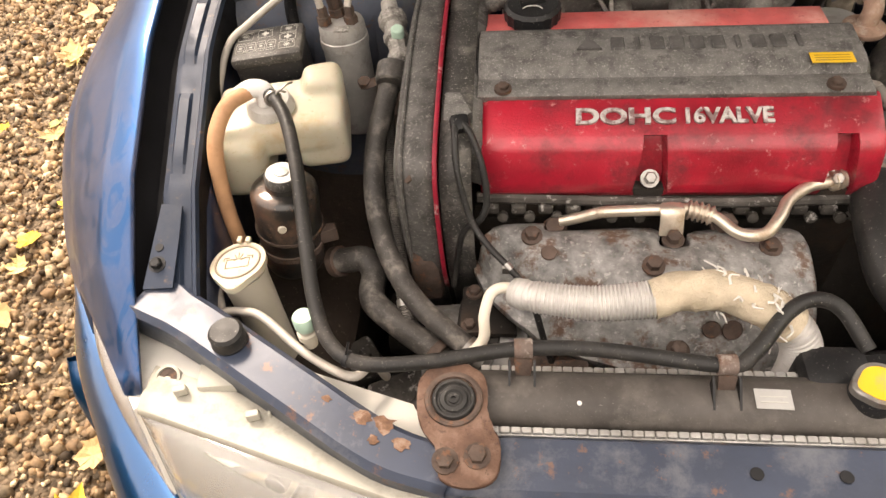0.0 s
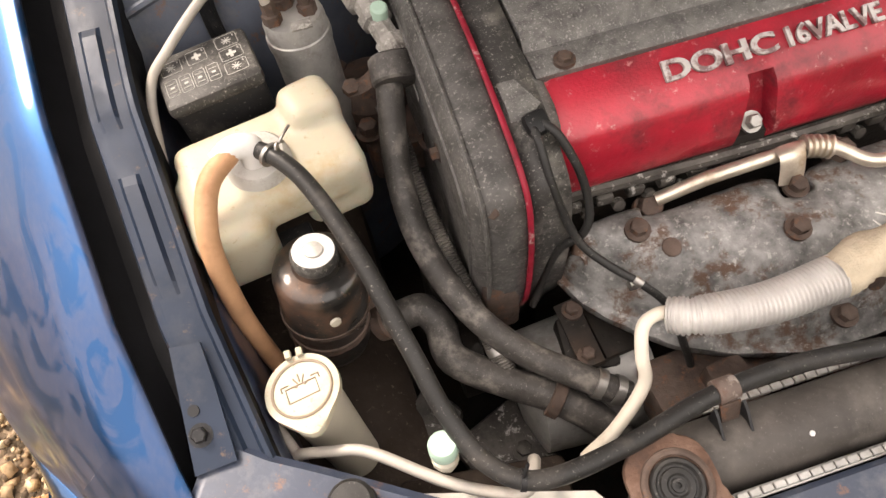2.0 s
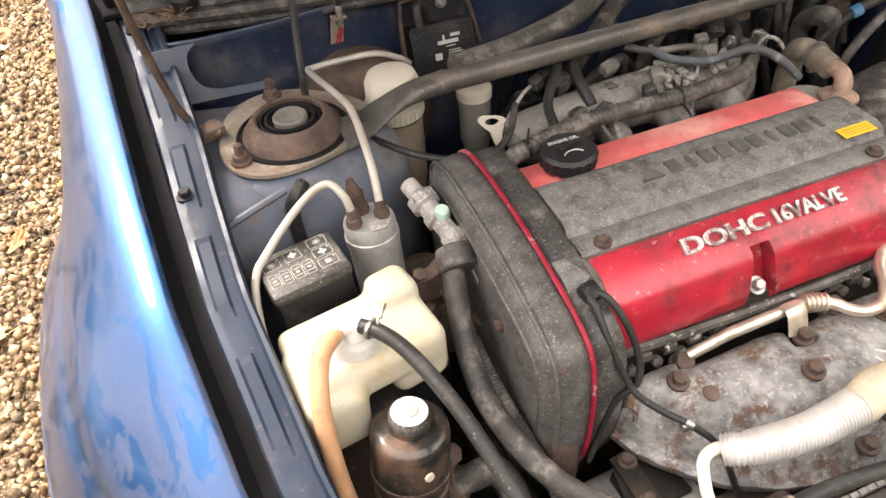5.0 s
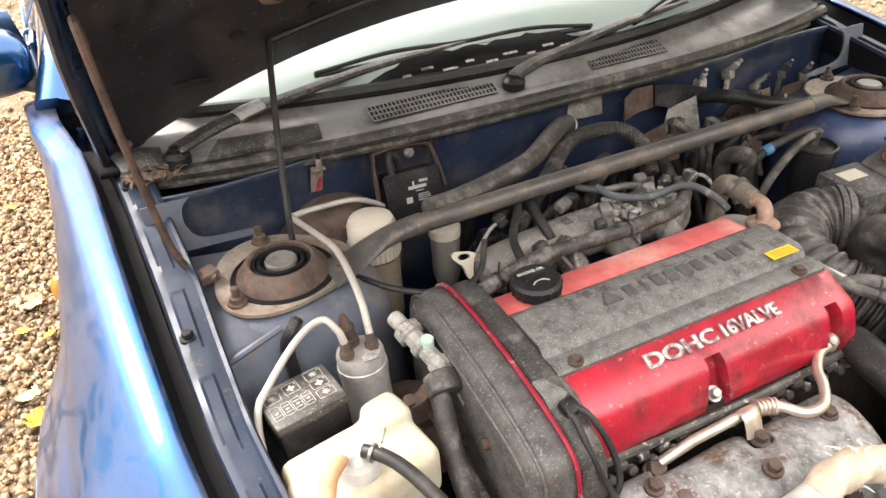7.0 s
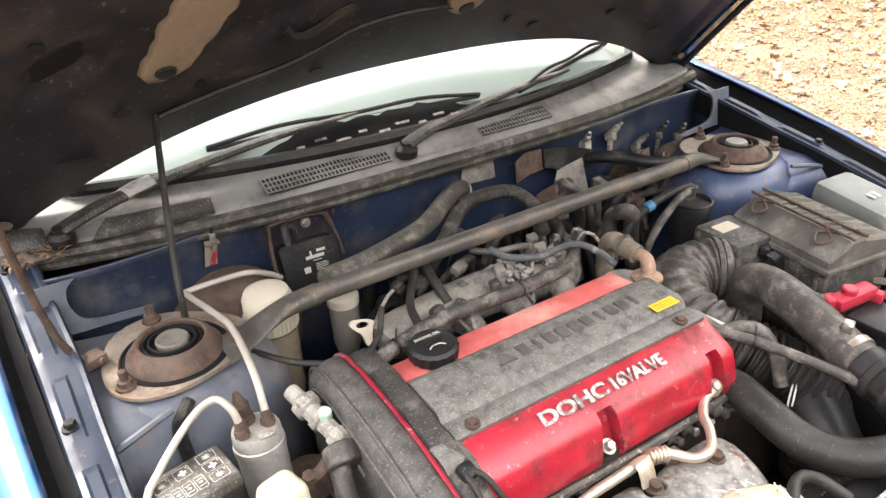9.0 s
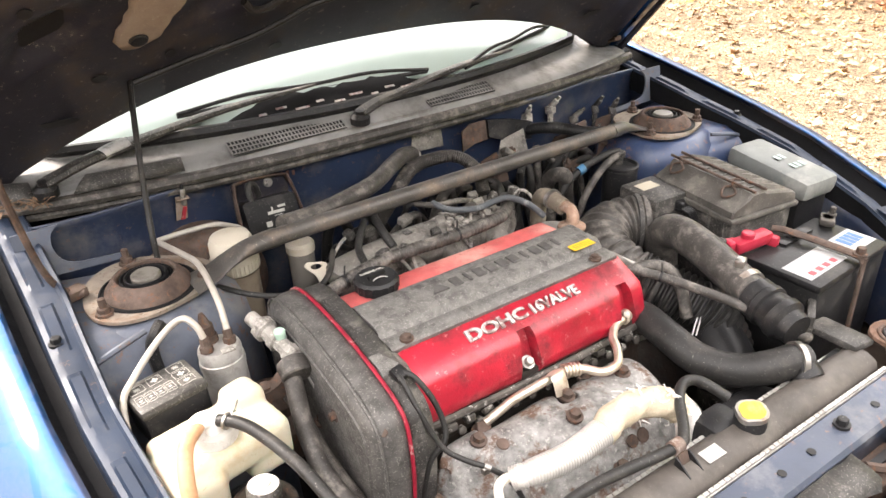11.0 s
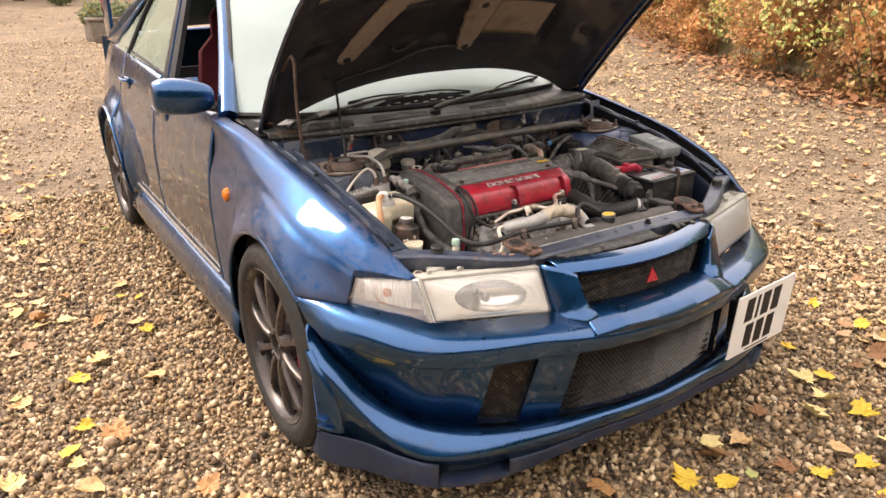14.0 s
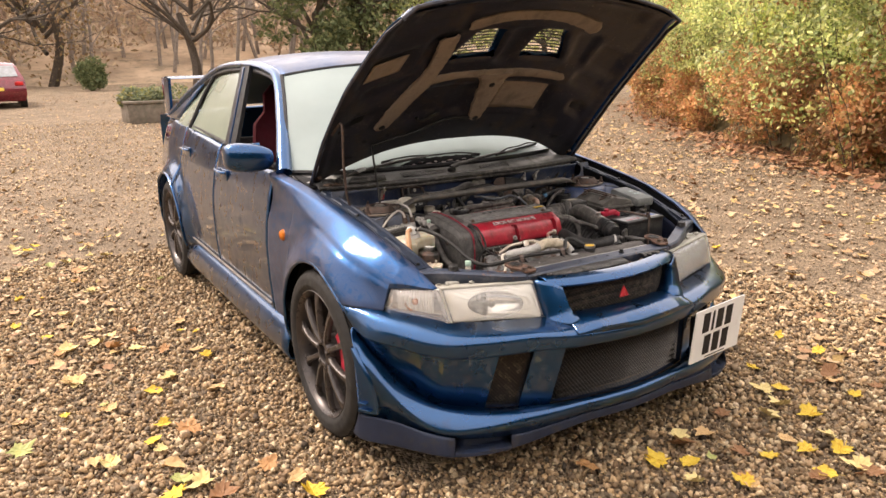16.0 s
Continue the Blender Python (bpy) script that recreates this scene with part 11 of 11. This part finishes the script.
for i in range(0, len(HP), 2):
    c = HP[i]
    nrm = V((0.8, -0.55, 0)).normalized()
    for j in range(8):
        off = 0.75 + rng.uniform(0.0, 1.5) if j < 5 else 0.55 + rng.uniform(0.0, 0.5)
        h = rng.uniform(1.5, 3.6) if j < 5 else rng.uniform(1.05, 2.2)
        q = c + nrm * off + V((rng.uniform(-0.5, 0.5), rng.uniform(-0.5, 0.5), 0))
        (gpts if rng.uniform() < 0.86 else bpts).append(bush_cloud(rng, 1500, (q.x, q.y, h), rng.uniform(0.55, 0.95)))
    for j in range(5):
        q = c + nrm * rng.uniform(0.45, 1.2) + V((rng.uniform(-0.5, 0.5), rng.uniform(-0.5, 0.5), 0))
        (bpts if rng.uniform() < 0.8 else gpts).append(bush_cloud(rng, 1500, (q.x, q.y, rng.uniform(0.15, 1.05)), rng.uniform(0.3, 0.6)))
for nm, pts, m_, lab in (("foliage", gpts, HGREEN, "dense green and yellow leaves"), ("undergrowth", bpts, HBROWN, "russet dead leaves and bracken")):
    p = np.concatenate(pts)
    p = p[p[:, 2] > 0.02]
    scatter(nm, LEAF_V * np.array([1.3, 1.0, 1.0]), LEAF_F, p, turns_of(rng, len(p)), rng.uniform(0.03, 0.085, len(p)), m_, lab, "", hb)
bm = B()
random.seed(9)
for i in range(0, len(HP), 1):
    for j in range(5):
        c = HP[i] + V((0.8, -0.55, 0)) * random.uniform(0.5, 1.4) + V((random.uniform(-0.4, 0.4), random.uniform(-0.4, 0.4), 0))
        t = c + V((random.uniform(-0.9, 0.5), random.uniform(-0.6, 0.6), random.uniform(1.2, 3.6)))
        tube(bm, [c, c.lerp(t, 0.5) + V((random.uniform(-0.2, 0.2), random.uniform(-0.2, 0.2), 0.1)), t], [(0, 0.007), (1, 0.002)], 4, 3)
part("stem", bm, BARK, hb, "tangled grey-brown stems", kind="stuff")
bm = B()
rows = [[c + V((0.8, -0.55, 0)) * o + V((0, 0, z)) for o, z in ((0.55, 0.0), (0.95, 0.9), (1.35, 2.2), (2.2, 3.0), (3.4, 2.6), (4.4, 0))] for c in HP]
grid(bm, rows)
part("thicket_core", bm, mat("dark_thicket", (0.17, 0.14, 0.075), 0.95, var=0.5, scale=3, stain=((0.09, 0.055, 0.03), 0.3, 5), bump=1.0, grain=14), hb, "dark tangled thicket")
k = 3200
ii = rng.integers(0, len(HP), k)
p = np.array([HP[i] for i in ii]) + np.array([0.8, -0.55, 0]) * rng.normal(0.25, 0.30, (k, 1)) + np.concatenate([rng.uniform(-0.4, 0.4, (k, 2)), np.full((k, 1), 0.02)], 1)
p[:, 2] = rng.uniform(0.015, 0.06, k)
scatter("leaf_litter", FAR_V, FAR_F, p, turns_of(rng, k, True), rng.uniform(0.05, 0.11, k), LITTER, "russet leaf litter along the hedge foot", "leaves")

# ---- unseen tall hedge added before the car's nose to darken its reflections ----
th = thing("reflection_hedge", (0, -11, 0), "unseen tall evergreen hedge added to darken reflections", "hedge")
EVERDARK = island_material("yew_leaf", [(0.02, 0.035, 0.014), (0.04, 0.06, 0.025), (0.065, 0.085, 0.035), (0.09, 0.10, 0.045)], 0.7, 0.1)
TH = [V((16 * math.sin(a), 2 - 12.5 * math.cos(a), 0)) for a in (radians(-72 + 4.5 * k) for k in range(28))]
bm = B()
grid(bm, [[c + (c - V((0, 2, 0))).normalized() * o + V((0, 0, z)) for o, z in ((0.3, 0), (0.2, 2.0), (0.5, 4.6), (1.6, 5.0), (2.4, 2.5), (2.6, 0))] for c in TH])
part("thicket_core", bm, mat("dark_yew_core", (0.02, 0.024, 0.014), 0.95, var=0.4, scale=3, bump=1.0, grain=14), th)
p = np.concatenate([bush_cloud(rng, 260, (c.x + rng.uniform(-0.5, 0.5), c.y + rng.uniform(-0.3, 0.5), h), 0.75) for c in TH for h in (0.5, 1.2, 2.0, 2.8, 3.6, 4.4, 5.0)])
p = p[p[:, 2] > 0.02]
scatter("foliage", LEAF_V, LEAF_F, p, turns_of(rng, len(p)), rng.uniform(0.10, 0.22, len(p)), EVERDARK, "dark evergreen leaves", "", th)

# ---- planter, shrub, red car, trees ----
STONEM = mat("lichened_stone", (0.17, 0.14, 0.11), 0.9, var=0.3, scale=8, stain=((0.10, 0.10, 0.07), 0.25, 6), bump=0.8, grain=40)
pt = thing("stone_planter", (1.60, 15.7, 0), "low stone planter full of shrubs", "planter")
for a, c, s_ in (("front_wall", (1.60, 15.45, 0.22), (1.5, 0.12, 0.44)), ("rear_wall", (1.60, 16.35, 0.22), (1.5, 0.12, 0.44)), ("side_wall", (0.91, 15.9, 0.22), (0.12, 0.80, 0.44)), ("side_wall", (2.29, 15.9, 0.22), (0.12, 0.80, 0.44))):
    bm = B()
    box(bm, c, s_, bev=0.02)
    part(a, bm, STONEM, pt)
bm = B()
for c, s_ in (((1.60, 15.45, 0.47), (1.62, 0.20, 0.06)), ((1.60, 16.35, 0.47), (1.62, 0.20, 0.06)), ((0.91, 15.9, 0.47), (0.20, 0.75, 0.06)), ((2.29, 15.9, 0.47), (0.20, 0.75, 0.06))):
    box(bm, c, s_, bev=0.015)
part("coping", bm, STONEM, pt)
p = np.concatenate([bush_cloud(rng, 700, (1.60 + rng.uniform(-0.6, 0.6), 15.9 + rng.uniform(-0.25, 0.25), 0.54), rng.uniform(0.2, 0.36)) for _ in range(9)])
scatter("foliage", LEAF_V, LEAF_F, p, turns_of(rng, len(p)), rng.uniform(0.04, 0.10, len(p)), island_material("grey_green_leaf", [(0.10, 0.13, 0.07), (0.20, 0.24, 0.14), (0.30, 0.33, 0.20), (0.42, 0.36, 0.08)], 0.7, 0.2), "grey-green planter shrubs", "", pt)
sb = thing("round_shrub", (2.6, 37.5, 0), "dark clipped evergreen shrub", "shrub")
p = np.concatenate([bush_cloud(rng, 900, (2.6 + rng.uniform(-0.35, 0.35), 37.5 + rng.uniform(-0.3, 0.3), rng.uniform(0.4, 1.1)), 0.55) for _ in range(6)])
EVER = island_material("evergreen_leaf", [(0.06, 0.085, 0.035), (0.11, 0.14, 0.055), (0.16, 0.19, 0.075), (0.24, 0.25, 0.10)], 0.7, 0.25)
scatter("crown", LEAF_V, LEAF_F, p, turns_of(rng, len(p)), rng.uniform(0.08, 0.18, len(p)), EVER, "dark evergreen leaves", "", sb)
bm = B()
rod(bm, (2.6, 37.5, 0), (2.6, 37.5, 0.5), 0.08, n=8)
part("trunk", bm, BARK, sb)
rc_ = thing("parked_car", (-1.9, 25.0, 0), "dark red parked hatchback seen from behind", "car")
DRED = mat("dark_red_paint", (0.16, 0.012, 0.022), 0.25, 0.3, bump=0, coat=1.0)
bm = B()
rows = []
for i in range(15):
    u = i / 7 - 1
    k_ = 1 - 0.12 * abs(u) ** 4
    rows.append([V((-1.55 + 0.86 * u * w, 24.6 + y, z * (1 - 0.03 * u * u))) for y, z, w in ((0.12, 0.22, 0.92), (0.0, 0.40, 1), (-0.02, 0.62, 1), (0.06, 0.86, 0.99), (0.14, 0.95, 0.97), (0.55, 1.30, 0.80), (0.75, 1.40, 0.74), (1.6, 1.45, 0.72), (2.4, 1.36, 0.72), (3.1, 0.98, 0.92), (4.1, 0.80, 0.92), (4.25, 0.5, 0.96), (4.2, 0.22, 0.9))])
vs = grid(bm, rows)
fill(bm, vs[0])
fill(bm, vs[-1])
part("body", bm, DRED, rc_)
bm = B()
rows = [[V((-1.55 + 0.70 * u * w, 24.6 + y - 0.012, z + 0.01)) for y, z, w in ((0.17, 0.97, 0.98), (0.35, 1.13, 0.92), (0.54, 1.30, 0.86))] for u in (-1, -0.5, 0, 0.5, 1)]
grid(bm, rows)
part("rear_window", bm, mat("dark_glass", (0.25, 0.26, 0.27), 0.05, bump=0, coat=1.0), rc_)
for s in (-1, 1):
    bm = B()
    box(bm, (-1.55 + s * 0.68, 24.60, 0.76), (0.24, 0.06, 0.12), bev=0.02)
    part("tail_lamp", bm, mat("red_lamp", (0.5, 0.02, 0.02), 0.2, bump=0), rc_)
    for y in (25.35, 27.9):
        bm = B()
        lathe(bm, (-1.55 + s * 0.66, y, 0.31), (s, 0, 0), [(0.20, 0.0), (0.31, 0.0), (0.31, 0.19), (0.20, 0.20), (0.05, 0.18)], 24)
        part("wheel", bm, TYRE, rc_)
bm = B()
box(bm, (-1.55, 24.585, 0.60), (0.5, 0.02, 0.10), bev=0.005)
part("number_plate", bm, mat("plain_yellow_plate", (0.7, 0.55, 0.1), 0.5, bump=0), rc_)


def limb(bm, rng, a, d, length, r, depth):
    pts, p = [a], a
    for i in range(3):
        d = (d + V((rng.normal(0, 0.16), rng.normal(0, 0.16), rng.normal(0.05, 0.10)))).normalized()
        p = p + d * length / 3
        pts.append(p)
    tube(bm, pts, [(0, r), (1, r * 0.55)], 6 if depth > 1 else 4, 2, caps=False)
    if depth > 0:
        for k in range(3 if depth > 1 else 4):
            q = pts[rng.integers(1, 4)]
            nd = (d + V((rng.normal(0, 0.75), rng.normal(0, 0.75), rng.normal(0.1, 0.4)))).normalized()
            limb(bm, rng, q, nd, length * rng.uniform(0.55, 0.8), r * 0.48, depth - 1)


def tree(x, y, h, seed, label, leaves=0, material=None, lean=0.0, spread=0.3, size=0.25):
    rng = np.random.default_rng(seed)
    t = thing("tree", (x, y, 0), label, "tree", "trees round the drive")
    bm = B()
    z0 = max(0.0, (math.hypot(x, y - 4) - 43) * 0.28)
    limb(bm, rng, V((x, y, z0 - 0.3)), V((lean, 0, 1)).normalized(), h * 0.45, h * 0.030, 0)
    top = V((x + lean * h * 0.4, y, z0 + h * 0.38))
    for k in range(7):
        a = 2 * math.pi * k / 7 + rng.uniform(-0.3, 0.3)
        limb(bm, rng, V((x + lean * h * 0.2, y, z0 + h * rng.uniform(0.18, 0.42))), V((math.cos(a) * (0.6 + spread), math.sin(a) * (0.6 + spread), rng.uniform(0.35, 1.1))).normalized(), h * rng.uniform(0.30, 0.45), h * 0.014, 3)
    part("trunk", bm, BARK, t, "grey-brown trunk and bare limbs")
    if leaves:
        p = np.concatenate([bush_cloud(rng, leaves // 26, (x + rng.normal(0, h * 0.16), y + rng.normal(0, h * 0.16), z0 + h * rng.uniform(0.10, 0.95)), h * rng.uniform(0.09, 0.16)) for _ in range(26)])
        scatter("crown", LEAF_V, LEAF_F, p, turns_of(rng, len(p)), rng.uniform(0.6, 1.3, len(p)) * size, material, "uneven leafy crown", "", t)


AUTUMN = island_material("autumn_wood_leaf", [(0.18, 0.10, 0.05), (0.28, 0.17, 0.08), (0.38, 0.25, 0.11), (0.16, 0.11, 0.055), (0.26, 0.21, 0.08)], 0.8, 0.2)
tree(8.2, 40.0, 9.5, 1, "bare spreading tree before the wooded bank", 0)
tree(-2.5, 44.0, 11.0, 2, "bare old tree with low limbs", 0, lean=0.1)
tree(1.5, 47.0, 10.0, 3, "bare tree with russet leaf remains", 1500, AUTUMN)
tree(14.0, 37.0, 9.0, 4, "dark evergreen tree behind the car", 9000, EVER, size=0.30)
tree(17.5, 38.0, 10.0, 5, "tall dark evergreen tree", 9000, EVER, size=0.30)
tree(21.0, 36.0, 8.0, 6, "olive green tree by the hedge", 7000, HGREEN, size=0.30)
tree(24.5, 30.0, 8.0, 7, "green tree rising over the hedge", 7000, HGREEN, size=0.28)
# Trees added mostly out of view, so reflections meet a dark horizon.
for i, (x, y, h) in enumerate(((-12, 42, 11), (-20, 34, 10), (-26, 20, 12), (-28, 4, 11), (-24, -12, 12), (-14, -22, 12), (-2, -26, 13), (10, -24, 12), (20, -14, 11), (26, 2, 11), (28, 16, 12))):
    tree(x, y, h, 30 + i, "autumn tree added to close the ring round the drive", 2600, AUTUMN, size=0.45)
# The bank's leaf brown is lightened to carry haze in its colour.
bm = B()
grid(bm, [[V((r * math.cos(a), 4 + r * math.sin(a), -0.3 + (r - 42) * 0.30 * (0.9 + 0.15 * math.sin(3 * a + 1)))) for a in (2 * math.pi * k / 72 for k in range(72))] for r in (41.5, 44, 50, 60, 75, 95, 120)], close_v=True)
tagged(link("wooded_bank", bm, mat("haze_paled_leafy_bank", (0.36, 0.26, 0.175), 0.95, var=0.5, scale=0.25, stain=((0.11, 0.10, 0.065), 0.3, 0.9), bump=0.8, grain=6)), "brown leaf-strewn bank rising round the drive, colour paled for haze", "bank", kind="structure")
# Mist over the woods is painted: leaves and stems get paler colours.
fw_ = thing("far_woods", (0, 60, 0), "brown winter woods on the rising ground, mist put into their colours", "woods", kind="stuff")
pts = []
for i in range(430):
    a = rng.uniform(0, 2 * np.pi) if i < 110 else rng.uniform(0.9, 2.3)
    r = rng.uniform(45, 105)
    x, y = r * math.cos(a), 4 + r * math.sin(a)
    h = rng.uniform(4, 9)
    pts.append(bush_cloud(rng, 420, (x, y, (r - 42) * 0.29 + h * 0.45), h * 0.45, 1.1))
p = np.concatenate(pts)
scatter("woodland", LEAF_V * np.array([0.9, 1.2, 1]), LEAF_F, p, turns_of(rng, len(p)), rng.uniform(0.2, 0.55, len(p)), island_material("haze_paled_woodland", [(0.34, 0.245, 0.18), (0.48, 0.35, 0.25), (0.32, 0.25, 0.19), (0.60, 0.44, 0.29), (0.42, 0.36, 0.23)], 0.9, 0.2), "brown far woodland", "", fw_)
bm = B()
random.seed(4)
for i in range(190):
    a, r = random.uniform(0.95, 2.25), random.uniform(43, 75)
    x, y, z = r * math.cos(a), 4 + r * math.sin(a), (r - 42) * 0.29 - 0.4
    h = random.uniform(5, 10)
    tip = V((x + random.uniform(-1.5, 1.5), y, z + h))
    tube(bm, [V((x, y, z)), V((x, y, z)).lerp(tip, 0.5) + V((random.uniform(-0.5, 0.5), 0, 0)), tip], [(0, 0.14), (1, 0.03)], 5, 3)
    for j in range(7):
        q = V((x, y, z)).lerp(tip, random.uniform(0.3, 0.9))
        e = q + V((random.uniform(-2.2, 2.2), random.uniform(-1, 1), random.uniform(0.3, 2.4)))
        tube(bm, [q, q.lerp(e, 0.5) + V((0, 0, random.uniform(-0.2, 0.4))), e], [(0, 0.05), (1, 0.012)], 3, 2)
part("stem", bm, mat("haze_paled_bark", (0.24, 0.20, 0.17), 0.9, var=0.3, bump=0.3), fw_, "bare stems of the wood", kind="stuff")
